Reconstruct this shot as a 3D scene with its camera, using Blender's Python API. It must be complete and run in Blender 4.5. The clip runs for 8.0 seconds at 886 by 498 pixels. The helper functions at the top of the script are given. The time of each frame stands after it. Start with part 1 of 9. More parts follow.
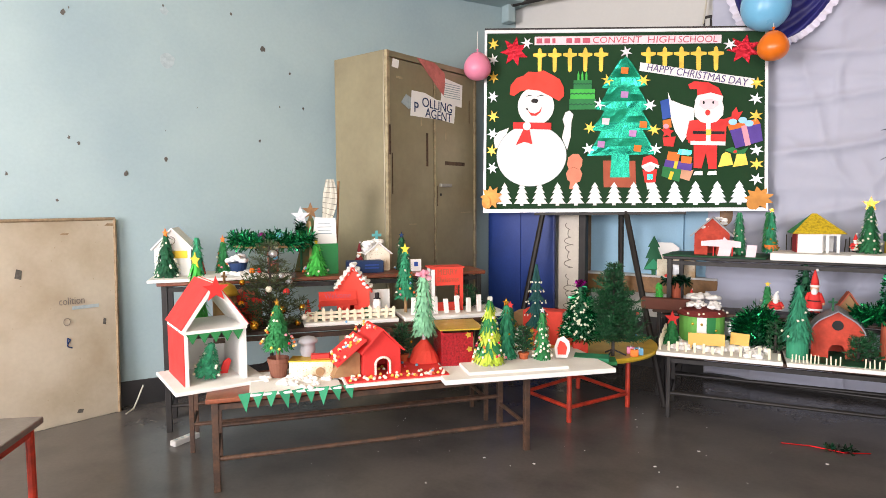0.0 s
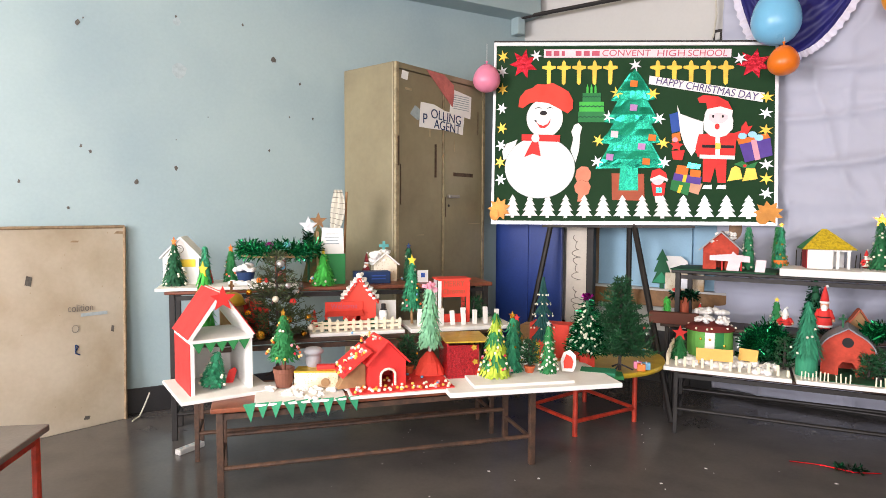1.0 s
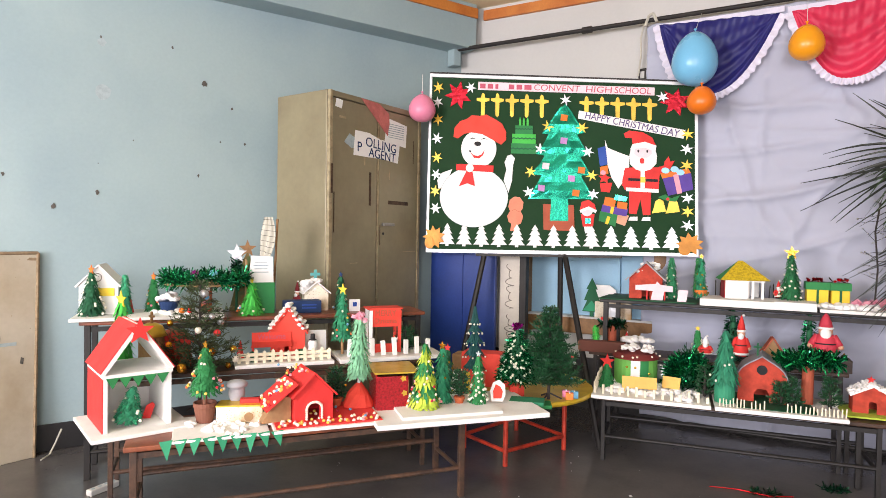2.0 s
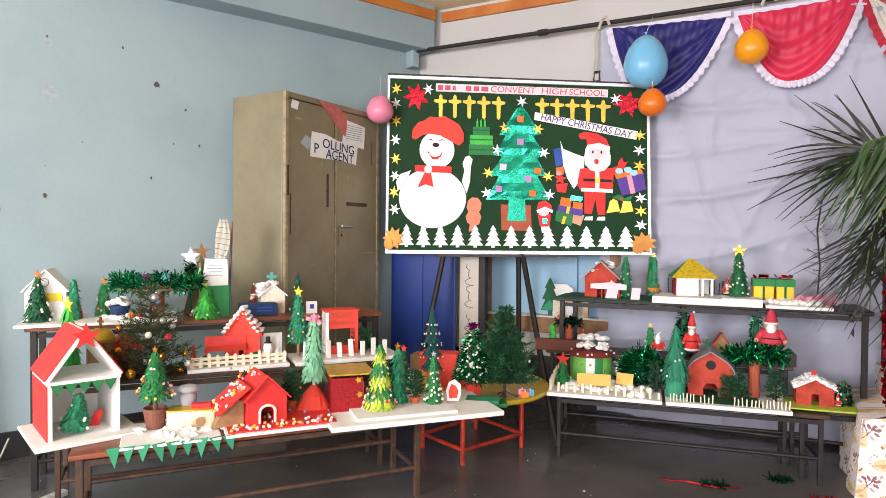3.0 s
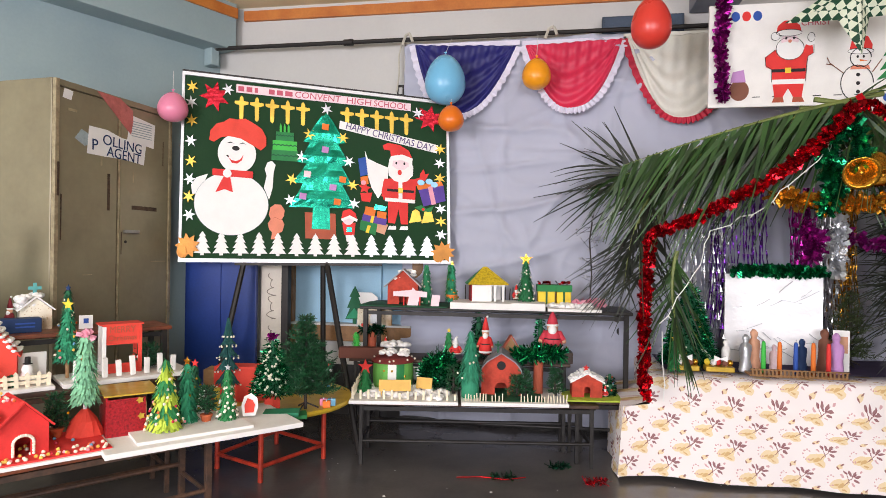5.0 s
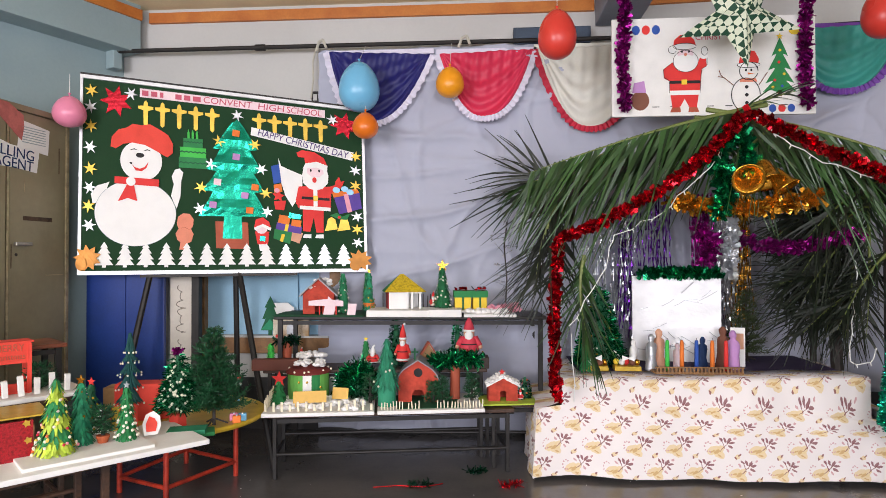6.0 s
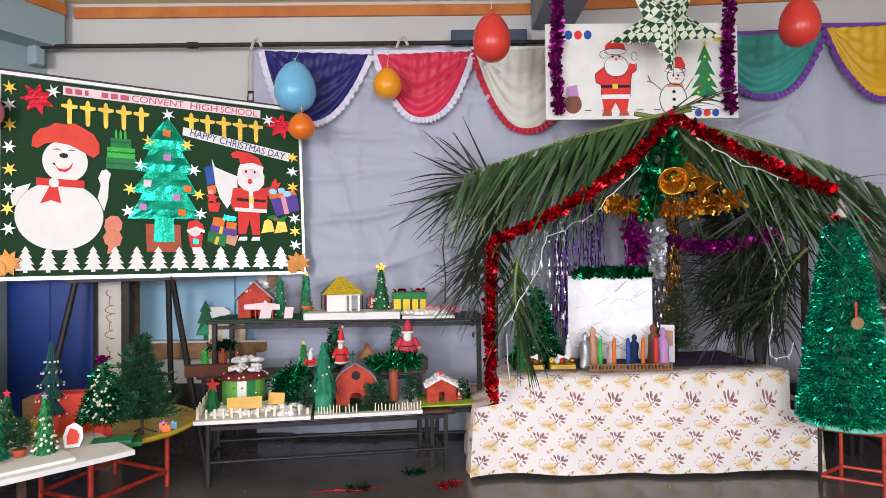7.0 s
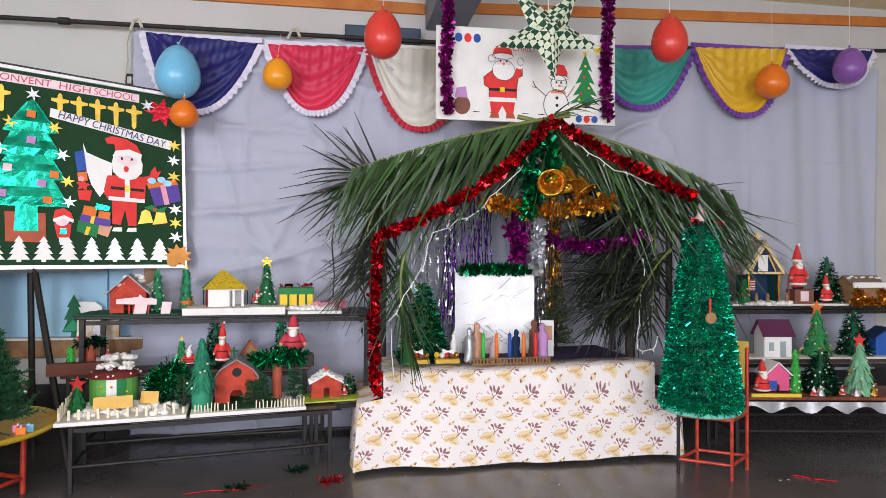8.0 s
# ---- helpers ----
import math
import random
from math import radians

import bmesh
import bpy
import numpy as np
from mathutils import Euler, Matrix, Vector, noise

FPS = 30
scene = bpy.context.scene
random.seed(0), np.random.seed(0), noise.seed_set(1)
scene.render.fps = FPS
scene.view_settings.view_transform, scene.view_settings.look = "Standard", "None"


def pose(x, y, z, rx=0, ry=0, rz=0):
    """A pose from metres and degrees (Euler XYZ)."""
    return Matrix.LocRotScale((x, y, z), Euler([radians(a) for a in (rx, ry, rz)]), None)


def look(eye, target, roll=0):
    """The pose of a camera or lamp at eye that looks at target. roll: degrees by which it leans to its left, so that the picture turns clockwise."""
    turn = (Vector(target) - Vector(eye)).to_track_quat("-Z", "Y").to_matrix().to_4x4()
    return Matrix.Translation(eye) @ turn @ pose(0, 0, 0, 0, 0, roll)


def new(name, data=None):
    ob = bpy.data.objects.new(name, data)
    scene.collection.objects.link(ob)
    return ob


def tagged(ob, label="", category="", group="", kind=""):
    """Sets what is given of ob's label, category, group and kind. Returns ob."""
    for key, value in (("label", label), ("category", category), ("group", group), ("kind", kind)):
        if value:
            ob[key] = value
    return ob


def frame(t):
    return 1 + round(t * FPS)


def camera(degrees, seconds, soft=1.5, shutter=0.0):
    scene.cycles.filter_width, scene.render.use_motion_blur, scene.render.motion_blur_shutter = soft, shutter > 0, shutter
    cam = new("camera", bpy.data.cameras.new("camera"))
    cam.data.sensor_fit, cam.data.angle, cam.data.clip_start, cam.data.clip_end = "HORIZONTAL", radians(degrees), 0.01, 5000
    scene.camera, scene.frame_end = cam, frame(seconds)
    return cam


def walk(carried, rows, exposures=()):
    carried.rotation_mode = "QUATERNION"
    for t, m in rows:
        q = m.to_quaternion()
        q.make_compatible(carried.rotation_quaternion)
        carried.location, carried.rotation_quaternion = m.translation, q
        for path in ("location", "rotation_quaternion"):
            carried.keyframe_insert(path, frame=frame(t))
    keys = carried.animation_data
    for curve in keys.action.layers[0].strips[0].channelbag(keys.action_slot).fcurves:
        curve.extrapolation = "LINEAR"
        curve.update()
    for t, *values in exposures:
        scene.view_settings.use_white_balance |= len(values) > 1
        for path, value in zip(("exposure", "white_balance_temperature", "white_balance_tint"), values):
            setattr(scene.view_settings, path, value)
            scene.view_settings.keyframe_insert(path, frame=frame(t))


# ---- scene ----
cam = camera(70.3, 8.0, soft=0.55)
PATH = [
    (0, (1.034, 0.359, 1.042), (-0.093, 2.005, 0.894), -0.3),
    (0.5, (1.03, 0.36, 1.049), (-0.099, 2.006, 0.915), 0.3),
    (1, (1.039, 0.364, 1.055), (-0.111, 1.996, 0.935), 0.3),
    (1.5, (1.042, 0.377, 1.06), (-0.078, 2.03, 0.951), 0.3),
    (2, (1.084, 0.394, 1.083), (0.083, 2.125, 1.04), 0.9),
    (2.2, (1.128, 0.409, 1.085), (0.174, 2.167, 1.041), 0.4),
    (3.3, (1.15, 0.416, 1.087), (0.268, 2.211, 1.05), 0.6),
    (3.5, (1.14, 0.424, 1.088), (0.316, 2.246, 1.049), 0.7),
    (4, (1.161, 0.429, 1.083), (0.465, 2.304, 1.047), 0.5),
    (4.5, (1.19, 0.434, 1.09), (0.624, 2.352, 1.067), 0.6),
    (4.7, (1.19, 0.428, 1.079), (0.714, 2.37, 1.064), 0.8),
    (6, (1.278, 0.446, 1.072), (1.133, 2.441, 1.098), -0.1),
    (6.5, (1.317, 0.445, 1.076), (1.266, 2.445, 1.102), -0.2),
    (7, (1.352, 0.446, 1.085), (1.36, 2.446, 1.107), -0.6),
    (7.5, (1.397, 0.444, 1.067), (1.512, 2.44, 1.109), 0.1),
    (8, (1.433, 0.419, 1.067), (1.744, 2.394, 1.086), 0.3),
]
EXPOSURE = [(0, 0.18, 6750, 18), (2, 0.19, 6700, 19), (4.5, 0.0, 6600, 18), (6.5, -0.16, 6350, 17), (8, -0.14, 6250, 16)]
walk(cam, [(t, look(eye, target, roll)) for t, eye, target, roll in PATH], exposures=EXPOSURE)

# ---- light ----
world = bpy.data.worlds.new("world")
scene.world = world
world.use_nodes = True
wn = world.node_tree.nodes
sky = wn.new("ShaderNodeTexSky")
sky.sky_type = "NISHITA"
sky.sun_disc = False
sky.sun_elevation = radians(38)
sky.sun_rotation = radians(200)
wn["Background"].inputs[1].default_value = 0.12
world.node_tree.links.new(sky.outputs[0], wn["Background"].inputs[0])

sun_data = bpy.data.lights.new("sun", "SUN")
sun_data.energy = 2.0
sun_data.angle = radians(0.6)
sun_data.color = (1.0, 0.94, 0.86)
sun = new("sun", sun_data)
sun.matrix_basis = look((-6, -14, 12), (1, 1, 0))


def window_lamp(x, y, z, w, h, tx, ty, tz, watts, colour):
    d = bpy.data.lights.new("window_light", "AREA")
    d.shape, d.size, d.size_y, d.energy, d.color = "RECTANGLE", w, h, watts, colour
    ob = new("window_light", d)
    ob.matrix_basis = look((x, y, z), (tx, ty, tz))


window_lamp(-1.3, -2.14, 1.5, 1.9, 1.6, -1.0, 4.0, 0.7, 205, (0.97, 0.98, 1.0))
window_lamp(1.9, -2.14, 1.5, 1.9, 1.6, 1.3, 4.0, 0.7, 140, (0.97, 0.98, 1.0))
window_lamp(4.9, -2.14, 1.55, 1.6, 1.5, 4.0, 4.0, 1.0, 40, (0.97, 0.98, 1.0))


# ---- materials ----
def lin(r, g, b):
    return tuple(((c / 255) / 12.92 if c <= 10 else ((c / 255 + 0.055) / 1.055) ** 2.4) for c in (r, g, b)) + (1.0,)


def mat(name, rgb, rough=0.6, metal=0.0, var=0.16, scale=9.0, bump=0.15, fine=90.0, second=None, spots=0.0, islands=0.0, sheen=0.0, dist=0.004):
    """A surface with variation at two scales: broad (scale) and fine grain (fine)."""
    m = bpy.data.materials.new(name)
    m.use_nodes = True
    t = m.node_tree
    n, l = t.nodes, t.links
    b = n["Principled BSDF"]
    co = n.new("ShaderNodeTexCoord")
    big = n.new("ShaderNodeTexNoise")
    big.inputs["Scale"].default_value, big.inputs["Detail"].default_value = scale, 5
    small = n.new("ShaderNodeTexNoise")
    small.inputs["Scale"].default_value, small.inputs["Detail"].default_value = fine, 3
    for k in (big, small):
        l.new(co.outputs["Object"], k.inputs["Vector"])
    base = lin(*rgb)
    other = lin(*second) if second else tuple(c * (1 - 2 * var) for c in base[:3]) + (1,)
    mix = n.new("ShaderNodeMix")
    mix.data_type = "RGBA"
    mix.inputs[6].default_value, mix.inputs[7].default_value = base, other
    ramp = n.new("ShaderNodeMapRange")
    ramp.inputs[1].default_value, ramp.inputs[2].default_value = 0.42, 0.72
    l.new(big.outputs[0], ramp.inputs[0])
    l.new(ramp.outputs[0], mix.inputs[0])
    out = mix.outputs[2]
    grain = n.new("ShaderNodeMix")
    grain.data_type, grain.blend_type = "RGBA", "MULTIPLY"
    grain.inputs[0].default_value = min(1.0, var * 2)
    l.new(out, grain.inputs[6])
    l.new(small.outputs[0], grain.inputs[7])
    lift = n.new("ShaderNodeHueSaturation")
    lift.inputs["Value"].default_value = 1.0 + min(1.0, var * 2) * 0.75
    l.new(grain.outputs[2], lift.inputs["Color"])
    out = lift.outputs[0]
    if islands:
        geo = n.new("ShaderNodeNewGeometry")
        rng = n.new("ShaderNodeMapRange")
        rng.inputs[3].default_value, rng.inputs[4].default_value = 1 - islands, 1 + islands
        l.new(geo.outputs["Random Per Island"], rng.inputs[0])
        hs = n.new("ShaderNodeHueSaturation")
        l.new(rng.outputs[0], hs.inputs["Value"])
        l.new(out, hs.inputs["Color"])
        out = hs.outputs[0]
    if spots:
        vor = n.new("ShaderNodeTexVoronoi")
        vor.inputs["Scale"].default_value = fine * 0.35
        l.new(co.outputs["Object"], vor.inputs["Vector"])
        lt = n.new("ShaderNodeMath")
        lt.operation = "LESS_THAN"
        lt.inputs[1].default_value = spots
        l.new(vor.outputs["Distance"], lt.inputs[0])
        mx = n.new("ShaderNodeMix")
        mx.data_type = "RGBA"
        mx.inputs[7].default_value = other
        l.new(lt.outputs[0], mx.inputs[0])
        l.new(out, mx.inputs[6])
        out = mx.outputs[2]
    l.new(out, b.inputs["Base Color"])
    b.inputs["Metallic"].default_value = metal
    rr = n.new("ShaderNodeMapRange")
    rr.inputs[3].default_value, rr.inputs[4].default_value = max(0.03, rough - 0.1), min(1, rough + 0.1)
    l.new(big.outputs[0], rr.inputs[0])
    l.new(rr.outputs[0], b.inputs["Roughness"])
    if sheen:
        b.inputs["Sheen Weight"].default_value = sheen
    if bump:
        bp = n.new("ShaderNodeBump")
        bp.inputs["Strength"].default_value, bp.inputs["Distance"].default_value = bump, dist
        l.new(small.outputs[0], bp.inputs["Height"])
        l.new(bp.outputs[0], b.inputs["Normal"])
    return m


def paper(name, *rgb, **kw):
    return mat(name, rgb, rough=kw.pop("rough", 0.75), var=kw.pop("var", 0.07), scale=14, bump=0.12, fine=160, **kw)


def foil(name, *rgb, **kw):
    return mat(name, rgb, rough=kw.pop("rough", 0.28), metal=kw.pop("metal", 0.85), var=0.12, scale=12, bump=kw.pop("bump", 0.5), fine=kw.pop("fine", 55), islands=kw.pop("islands", 0.45))


def bead_mix():
    """Glossy plastic beads in several colours, one colour a bead."""
    m = mat("plastic_beads", (240, 232, 214), rough=0.28, var=0.04)
    t = m.node_tree
    n, l = t.nodes, t.links
    geo = n.new("ShaderNodeNewGeometry")
    ramp = n.new("ShaderNodeValToRGB")
    ramp.color_ramp.interpolation = "CONSTANT"
    shades = [(0.0, (240, 232, 210)), (0.4, (236, 196, 92)), (0.58, (226, 110, 60)), (0.72, (232, 150, 160)), (0.86, (110, 170, 210)), (0.94, (190, 40, 60))]
    e = ramp.color_ramp.elements
    e[0].position, e[0].color = shades[0][0], lin(*shades[0][1])
    e[1].position, e[1].color = shades[1][0], lin(*shades[1][1])
    for at, c in shades[2:]:
        e.new(at).color = lin(*c)
    l.new(geo.outputs["Random Per Island"], ramp.inputs[0])
    l.new(ramp.outputs[0], n["Principled BSDF"].inputs["Base Color"])
    return m


m_floor = mat("polished_dark_floor", (92, 88, 86), rough=0.2, var=0.1, scale=3.2, bump=0.035, fine=60, second=(76, 73, 73))
m_wallblue = mat("pale_blue_paint", (152, 172, 175), rough=0.6, var=0.05, scale=1.7, bump=0.12, fine=60, second=(140, 161, 167))
m_wallwhite = mat("white_paint", (196, 195, 192), rough=0.65, var=0.035, scale=1.8, bump=0.06, fine=60)
m_skirt = mat("black_skirting", (38, 37, 38), rough=0.45, var=0.2, scale=5)
m_ceiling = mat("cream_ceiling", (236, 222, 184), rough=0.8, var=0.06, scale=3)
m_trim = mat("orange_trim", (196, 120, 52), rough=0.5, var=0.12, scale=6, second=(176, 96, 38))
m_chip = mat("exposed_plaster", (92, 88, 82), rough=0.9, var=0.25, scale=60)
m_stain = mat("grey_patch", (160, 174, 178), rough=0.75, var=0.1, scale=40)
m_board_off = mat("stained_laminate", (188, 178, 160), rough=0.5, var=0.07, scale=3.5, bump=0.06, fine=50, second=(168, 153, 130), spots=0.05)
m_edge = mat("raw_board_edge", (150, 128, 100), rough=0.8, var=0.2, scale=30)
m_cup = mat("olive_grey_enamel", (140, 131, 104), rough=0.4, metal=0.12, var=0.1, scale=3, bump=0.06, fine=30, second=(124, 114, 90))
m_cupworn = mat("worn_metal_edge", (176, 160, 128), rough=0.4, metal=0.4, var=0.2, scale=25)
m_rust = mat("rust_scrape", (78, 58, 42), rough=0.8, var=0.3, scale=40)
m_steel = mat("dull_steel", (150, 148, 142), rough=0.35, metal=0.9, var=0.1)
m_black = mat("black_painted_steel", (30, 26, 24), rough=0.55, metal=0.0, var=0.2, scale=18)
m_brownsteel = mat("brown_painted_steel", (72, 55, 46), rough=0.5, metal=0.2, var=0.3, scale=22, second=(104, 74, 56))
m_redsteel = mat("red_painted_steel", (196, 62, 40), rough=0.42, metal=0.1, var=0.18, scale=20, second=(140, 46, 34))
m_wood = mat("reddish_laminate_wood", (136, 74, 48), rough=0.4, var=0.22, scale=12, second=(92, 48, 34), bump=0.08)
m_darkwood = mat("dark_wood", (70, 48, 36), rough=0.5, var=0.25, scale=14)
m_brownwood = mat("brown_frame_wood", (140, 100, 58), rough=0.5, var=0.2, scale=16)
m_yellowtop = mat("yellow_laminate", (208, 174, 46), rough=0.38, var=0.12, scale=7, second=(176, 140, 36))
m_greytop = mat("grey_laminate", (118, 110, 104), rough=0.4, var=0.15, scale=6)
m_foam = mat("white_foam_board", (236, 234, 230), rough=0.85, var=0.04, scale=12, bump=0.2, fine=220)
m_cotton = mat("cotton_wool", (246, 244, 242), rough=1.0, var=0.03, scale=30, bump=0.25, fine=120, dist=0.004)
m_bluepanel = mat("blue_enamel", (30, 60, 134), rough=0.4, var=0.12, scale=3, second=(24, 50, 114))
m_noticeblue = mat("pale_blue_lining", (150, 190, 214), rough=0.7, var=0.06, scale=5)
m_curtain = mat("pale_lavender_cloth", (180, 183, 200), rough=0.85, var=0.025, scale=1.6, bump=0.1, fine=22, sheen=0.15, dist=0.006)
m_chalk = mat("green_board", (9, 54, 22), rough=0.85, var=0.1, scale=4, second=(11, 56, 25))
m_alu = mat("aluminium_frame", (206, 206, 208), rough=0.4, metal=0.5, var=0.06)
m_white = paper("white_paper", 240, 239, 237, var=0.02)
m_red = paper("red_card", 224, 54, 50)
m_redorange = paper("red_orange_paper", 228, 70, 54)
m_pink = paper("pink_paper", 232, 160, 178)
m_palepink = paper("pale_pink_paper", 240, 214, 220)
m_salmon = paper("salmon_paper", 226, 138, 110)
m_brick = paper("brown_red_paper", 176, 86, 60)
m_green = paper("green_paper", 34, 128, 70)
m_dgreen = paper("dark_green_paper", 20, 90, 58, islands=0.35)
m_lime = paper("lime_green_paper", 60, 186, 74, islands=0.2)
m_ygreen = paper("yellow_green_paper", 186, 210, 70, islands=0.2)
m_teal = paper("teal_paper", 36, 140, 100, islands=0.35)
m_deepteal = paper("deep_teal_paper", 14, 74, 72, islands=0.25)
m_mint = paper("mint_crepe", 126, 190, 150, islands=0.14)
m_purplepaper = paper("purple_paper", 92, 66, 156)
m_bluepaper = paper("blue_paper", 44, 84, 168)
m_navy = paper("navy_card", 22, 52, 96)
m_orangepaper = paper("orange_paper", 230, 120, 44)
m_yellowpaper = paper("yellow_paper", 240, 206, 60)
m_black_ink = paper("black_ink", 30, 28, 30)
m_inkred = paper("red_ink", 200, 90, 110)
m_inkblue = paper("violet_ink", 96, 76, 130)
m_skin = paper("tan_paper", 214, 160, 130)
m_lilac = paper("lilac_paper", 190, 140, 196)
m_brownpot = paper("brown_paper_pot", 126, 78, 60)
m_card = mat("brown_cardboard", (160, 124, 86), rough=0.85, var=0.12, scale=16)
m_stick = mat("pale_wooden_stick", (232, 222, 196), rough=0.7, var=0.1, scale=40)
m_bead = bead_mix()
m_beadwhite = mat("white_beads", (240, 232, 214), rough=0.3, var=0.04, islands=0.1)
m_beadgold = mat("gold_beads", (222, 176, 70), rough=0.25, metal=0.7, var=0.06, islands=0.3)
m_terracotta = mat("terracotta", (186, 92, 52), rough=0.7, var=0.12)
m_patterned = mat("patterned_card", (236, 228, 208), rough=0.6, var=0.05, fine=340, second=(176, 140, 96), spots=0.22)
m_brickpaint = mat("painted_brick_red", (190, 66, 46), rough=0.8, var=0.18, scale=22, bump=0.5, fine=60)
m_glitterred = mat("red_glitter_paper", (170, 24, 34), rough=0.35, metal=0.5, var=0.3, scale=120, fine=400, bump=0.6)
m_gold = foil("gold_foil", 204, 146, 48, islands=0.35, rough=0.2)
m_goldflat = foil("gold_card", 206, 170, 58, islands=0.2, metal=0.4, rough=0.4)
m_bow = foil("antique_gold_foil", 168, 110, 36, islands=0.3, metal=0.45, rough=0.4)
m_silver = foil("silver_foil", 208, 210, 214, islands=0.2)
m_silverflat = foil("silver_card", 186, 188, 192, islands=0.25, metal=0.6, rough=0.32)
m_greenfoil = foil("green_foil_sheet", 2, 122, 98, islands=0.0, rough=0.24, bump=0.9, fine=16)
m_tgreen = foil("green_tinsel", 14, 138, 88, islands=0.75, rough=0.16)
m_tdark = foil("dark_green_tinsel", 10, 70, 46, islands=0.6)
m_tteal = foil("teal_tinsel", 22, 200, 164, islands=0.75, rough=0.17)
m_tred = foil("red_tinsel", 190, 24, 38, islands=0.8, rough=0.14)
m_tpurple = foil("magenta_tinsel", 150, 30, 128, islands=0.5)
m_tviolet = foil("violet_tinsel", 104, 44, 150, islands=0.5)
m_needle = mat("green_plastic_needles", (24, 80, 46), rough=0.5, var=0.15, islands=0.5)
m_needledark = mat("dark_plastic_needles", (58, 72, 40), rough=0.55, var=0.15, islands=0.5)
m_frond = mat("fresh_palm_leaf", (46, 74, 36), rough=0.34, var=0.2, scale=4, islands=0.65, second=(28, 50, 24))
# the same palm leaf recoloured nearly black for shaded and backlit fronds
m_frondshade = mat("shaded_palm_leaf", (26, 34, 22), rough=0.5, var=0.2, scale=4, islands=0.4)
m_rachis = mat("palm_rib", (112, 124, 62), rough=0.55, var=0.2)
m_wire = mat("white_cable", (226, 226, 222), rough=0.5, var=0.04)
m_pole = mat("dark_pole", (52, 44, 40), rough=0.7, var=0.25)
m_satin_blue = mat("royal_blue_satin", (24, 24, 104), rough=0.52, var=0.1, scale=3, sheen=0.06, bump=0.0)
m_satin_pink = mat("pink_red_satin", (214, 44, 80), rough=0.52, var=0.08, scale=3, sheen=0.06, bump=0.0)
m_satin_white = mat("ivory_satin", (224, 222, 212), rough=0.5, var=0.05, scale=3, sheen=0.06, bump=0.0)
m_satin_teal = mat("sea_green_satin", (54, 150, 140), rough=0.52, var=0.08, scale=3, sheen=0.06, bump=0.0)
m_satin_yellow = mat("mustard_satin", (222, 176, 34), rough=0.52, var=0.08, scale=3, sheen=0.06, bump=0.0)
m_ruffle_white = mat("lavender_white_ruffle", (220, 216, 232), rough=0.7, var=0.06, scale=8)
m_ruffle_red = mat("red_ruffle", (196, 40, 66), rough=0.6, var=0.08, scale=8)
m_ruffle_purple = mat("purple_ruffle", (112, 60, 156), rough=0.6, var=0.08, scale=8)
m_purplecloth = mat("dark_purple_cloth", (52, 36, 74), rough=0.9, var=0.1, scale=8)
m_striped = mat("white_fringed_cloth", (196, 192, 178), rough=0.9, var=0.1, scale=10)


def rubber(name, *rgb):
    return mat(name, rgb, rough=0.28, var=0.04, scale=4, bump=0)


m_bpink, m_bblue, m_borange = rubber("pink_rubber", 236, 140, 170), rubber("sky_blue_rubber", 116, 188, 226), rubber("orange_rubber", 236, 120, 30)
m_byellow, m_bred, m_bpurple = rubber("amber_rubber", 246, 160, 30), rubber("red_rubber", 222, 66, 54), rubber("violet_rubber", 140, 90, 170)


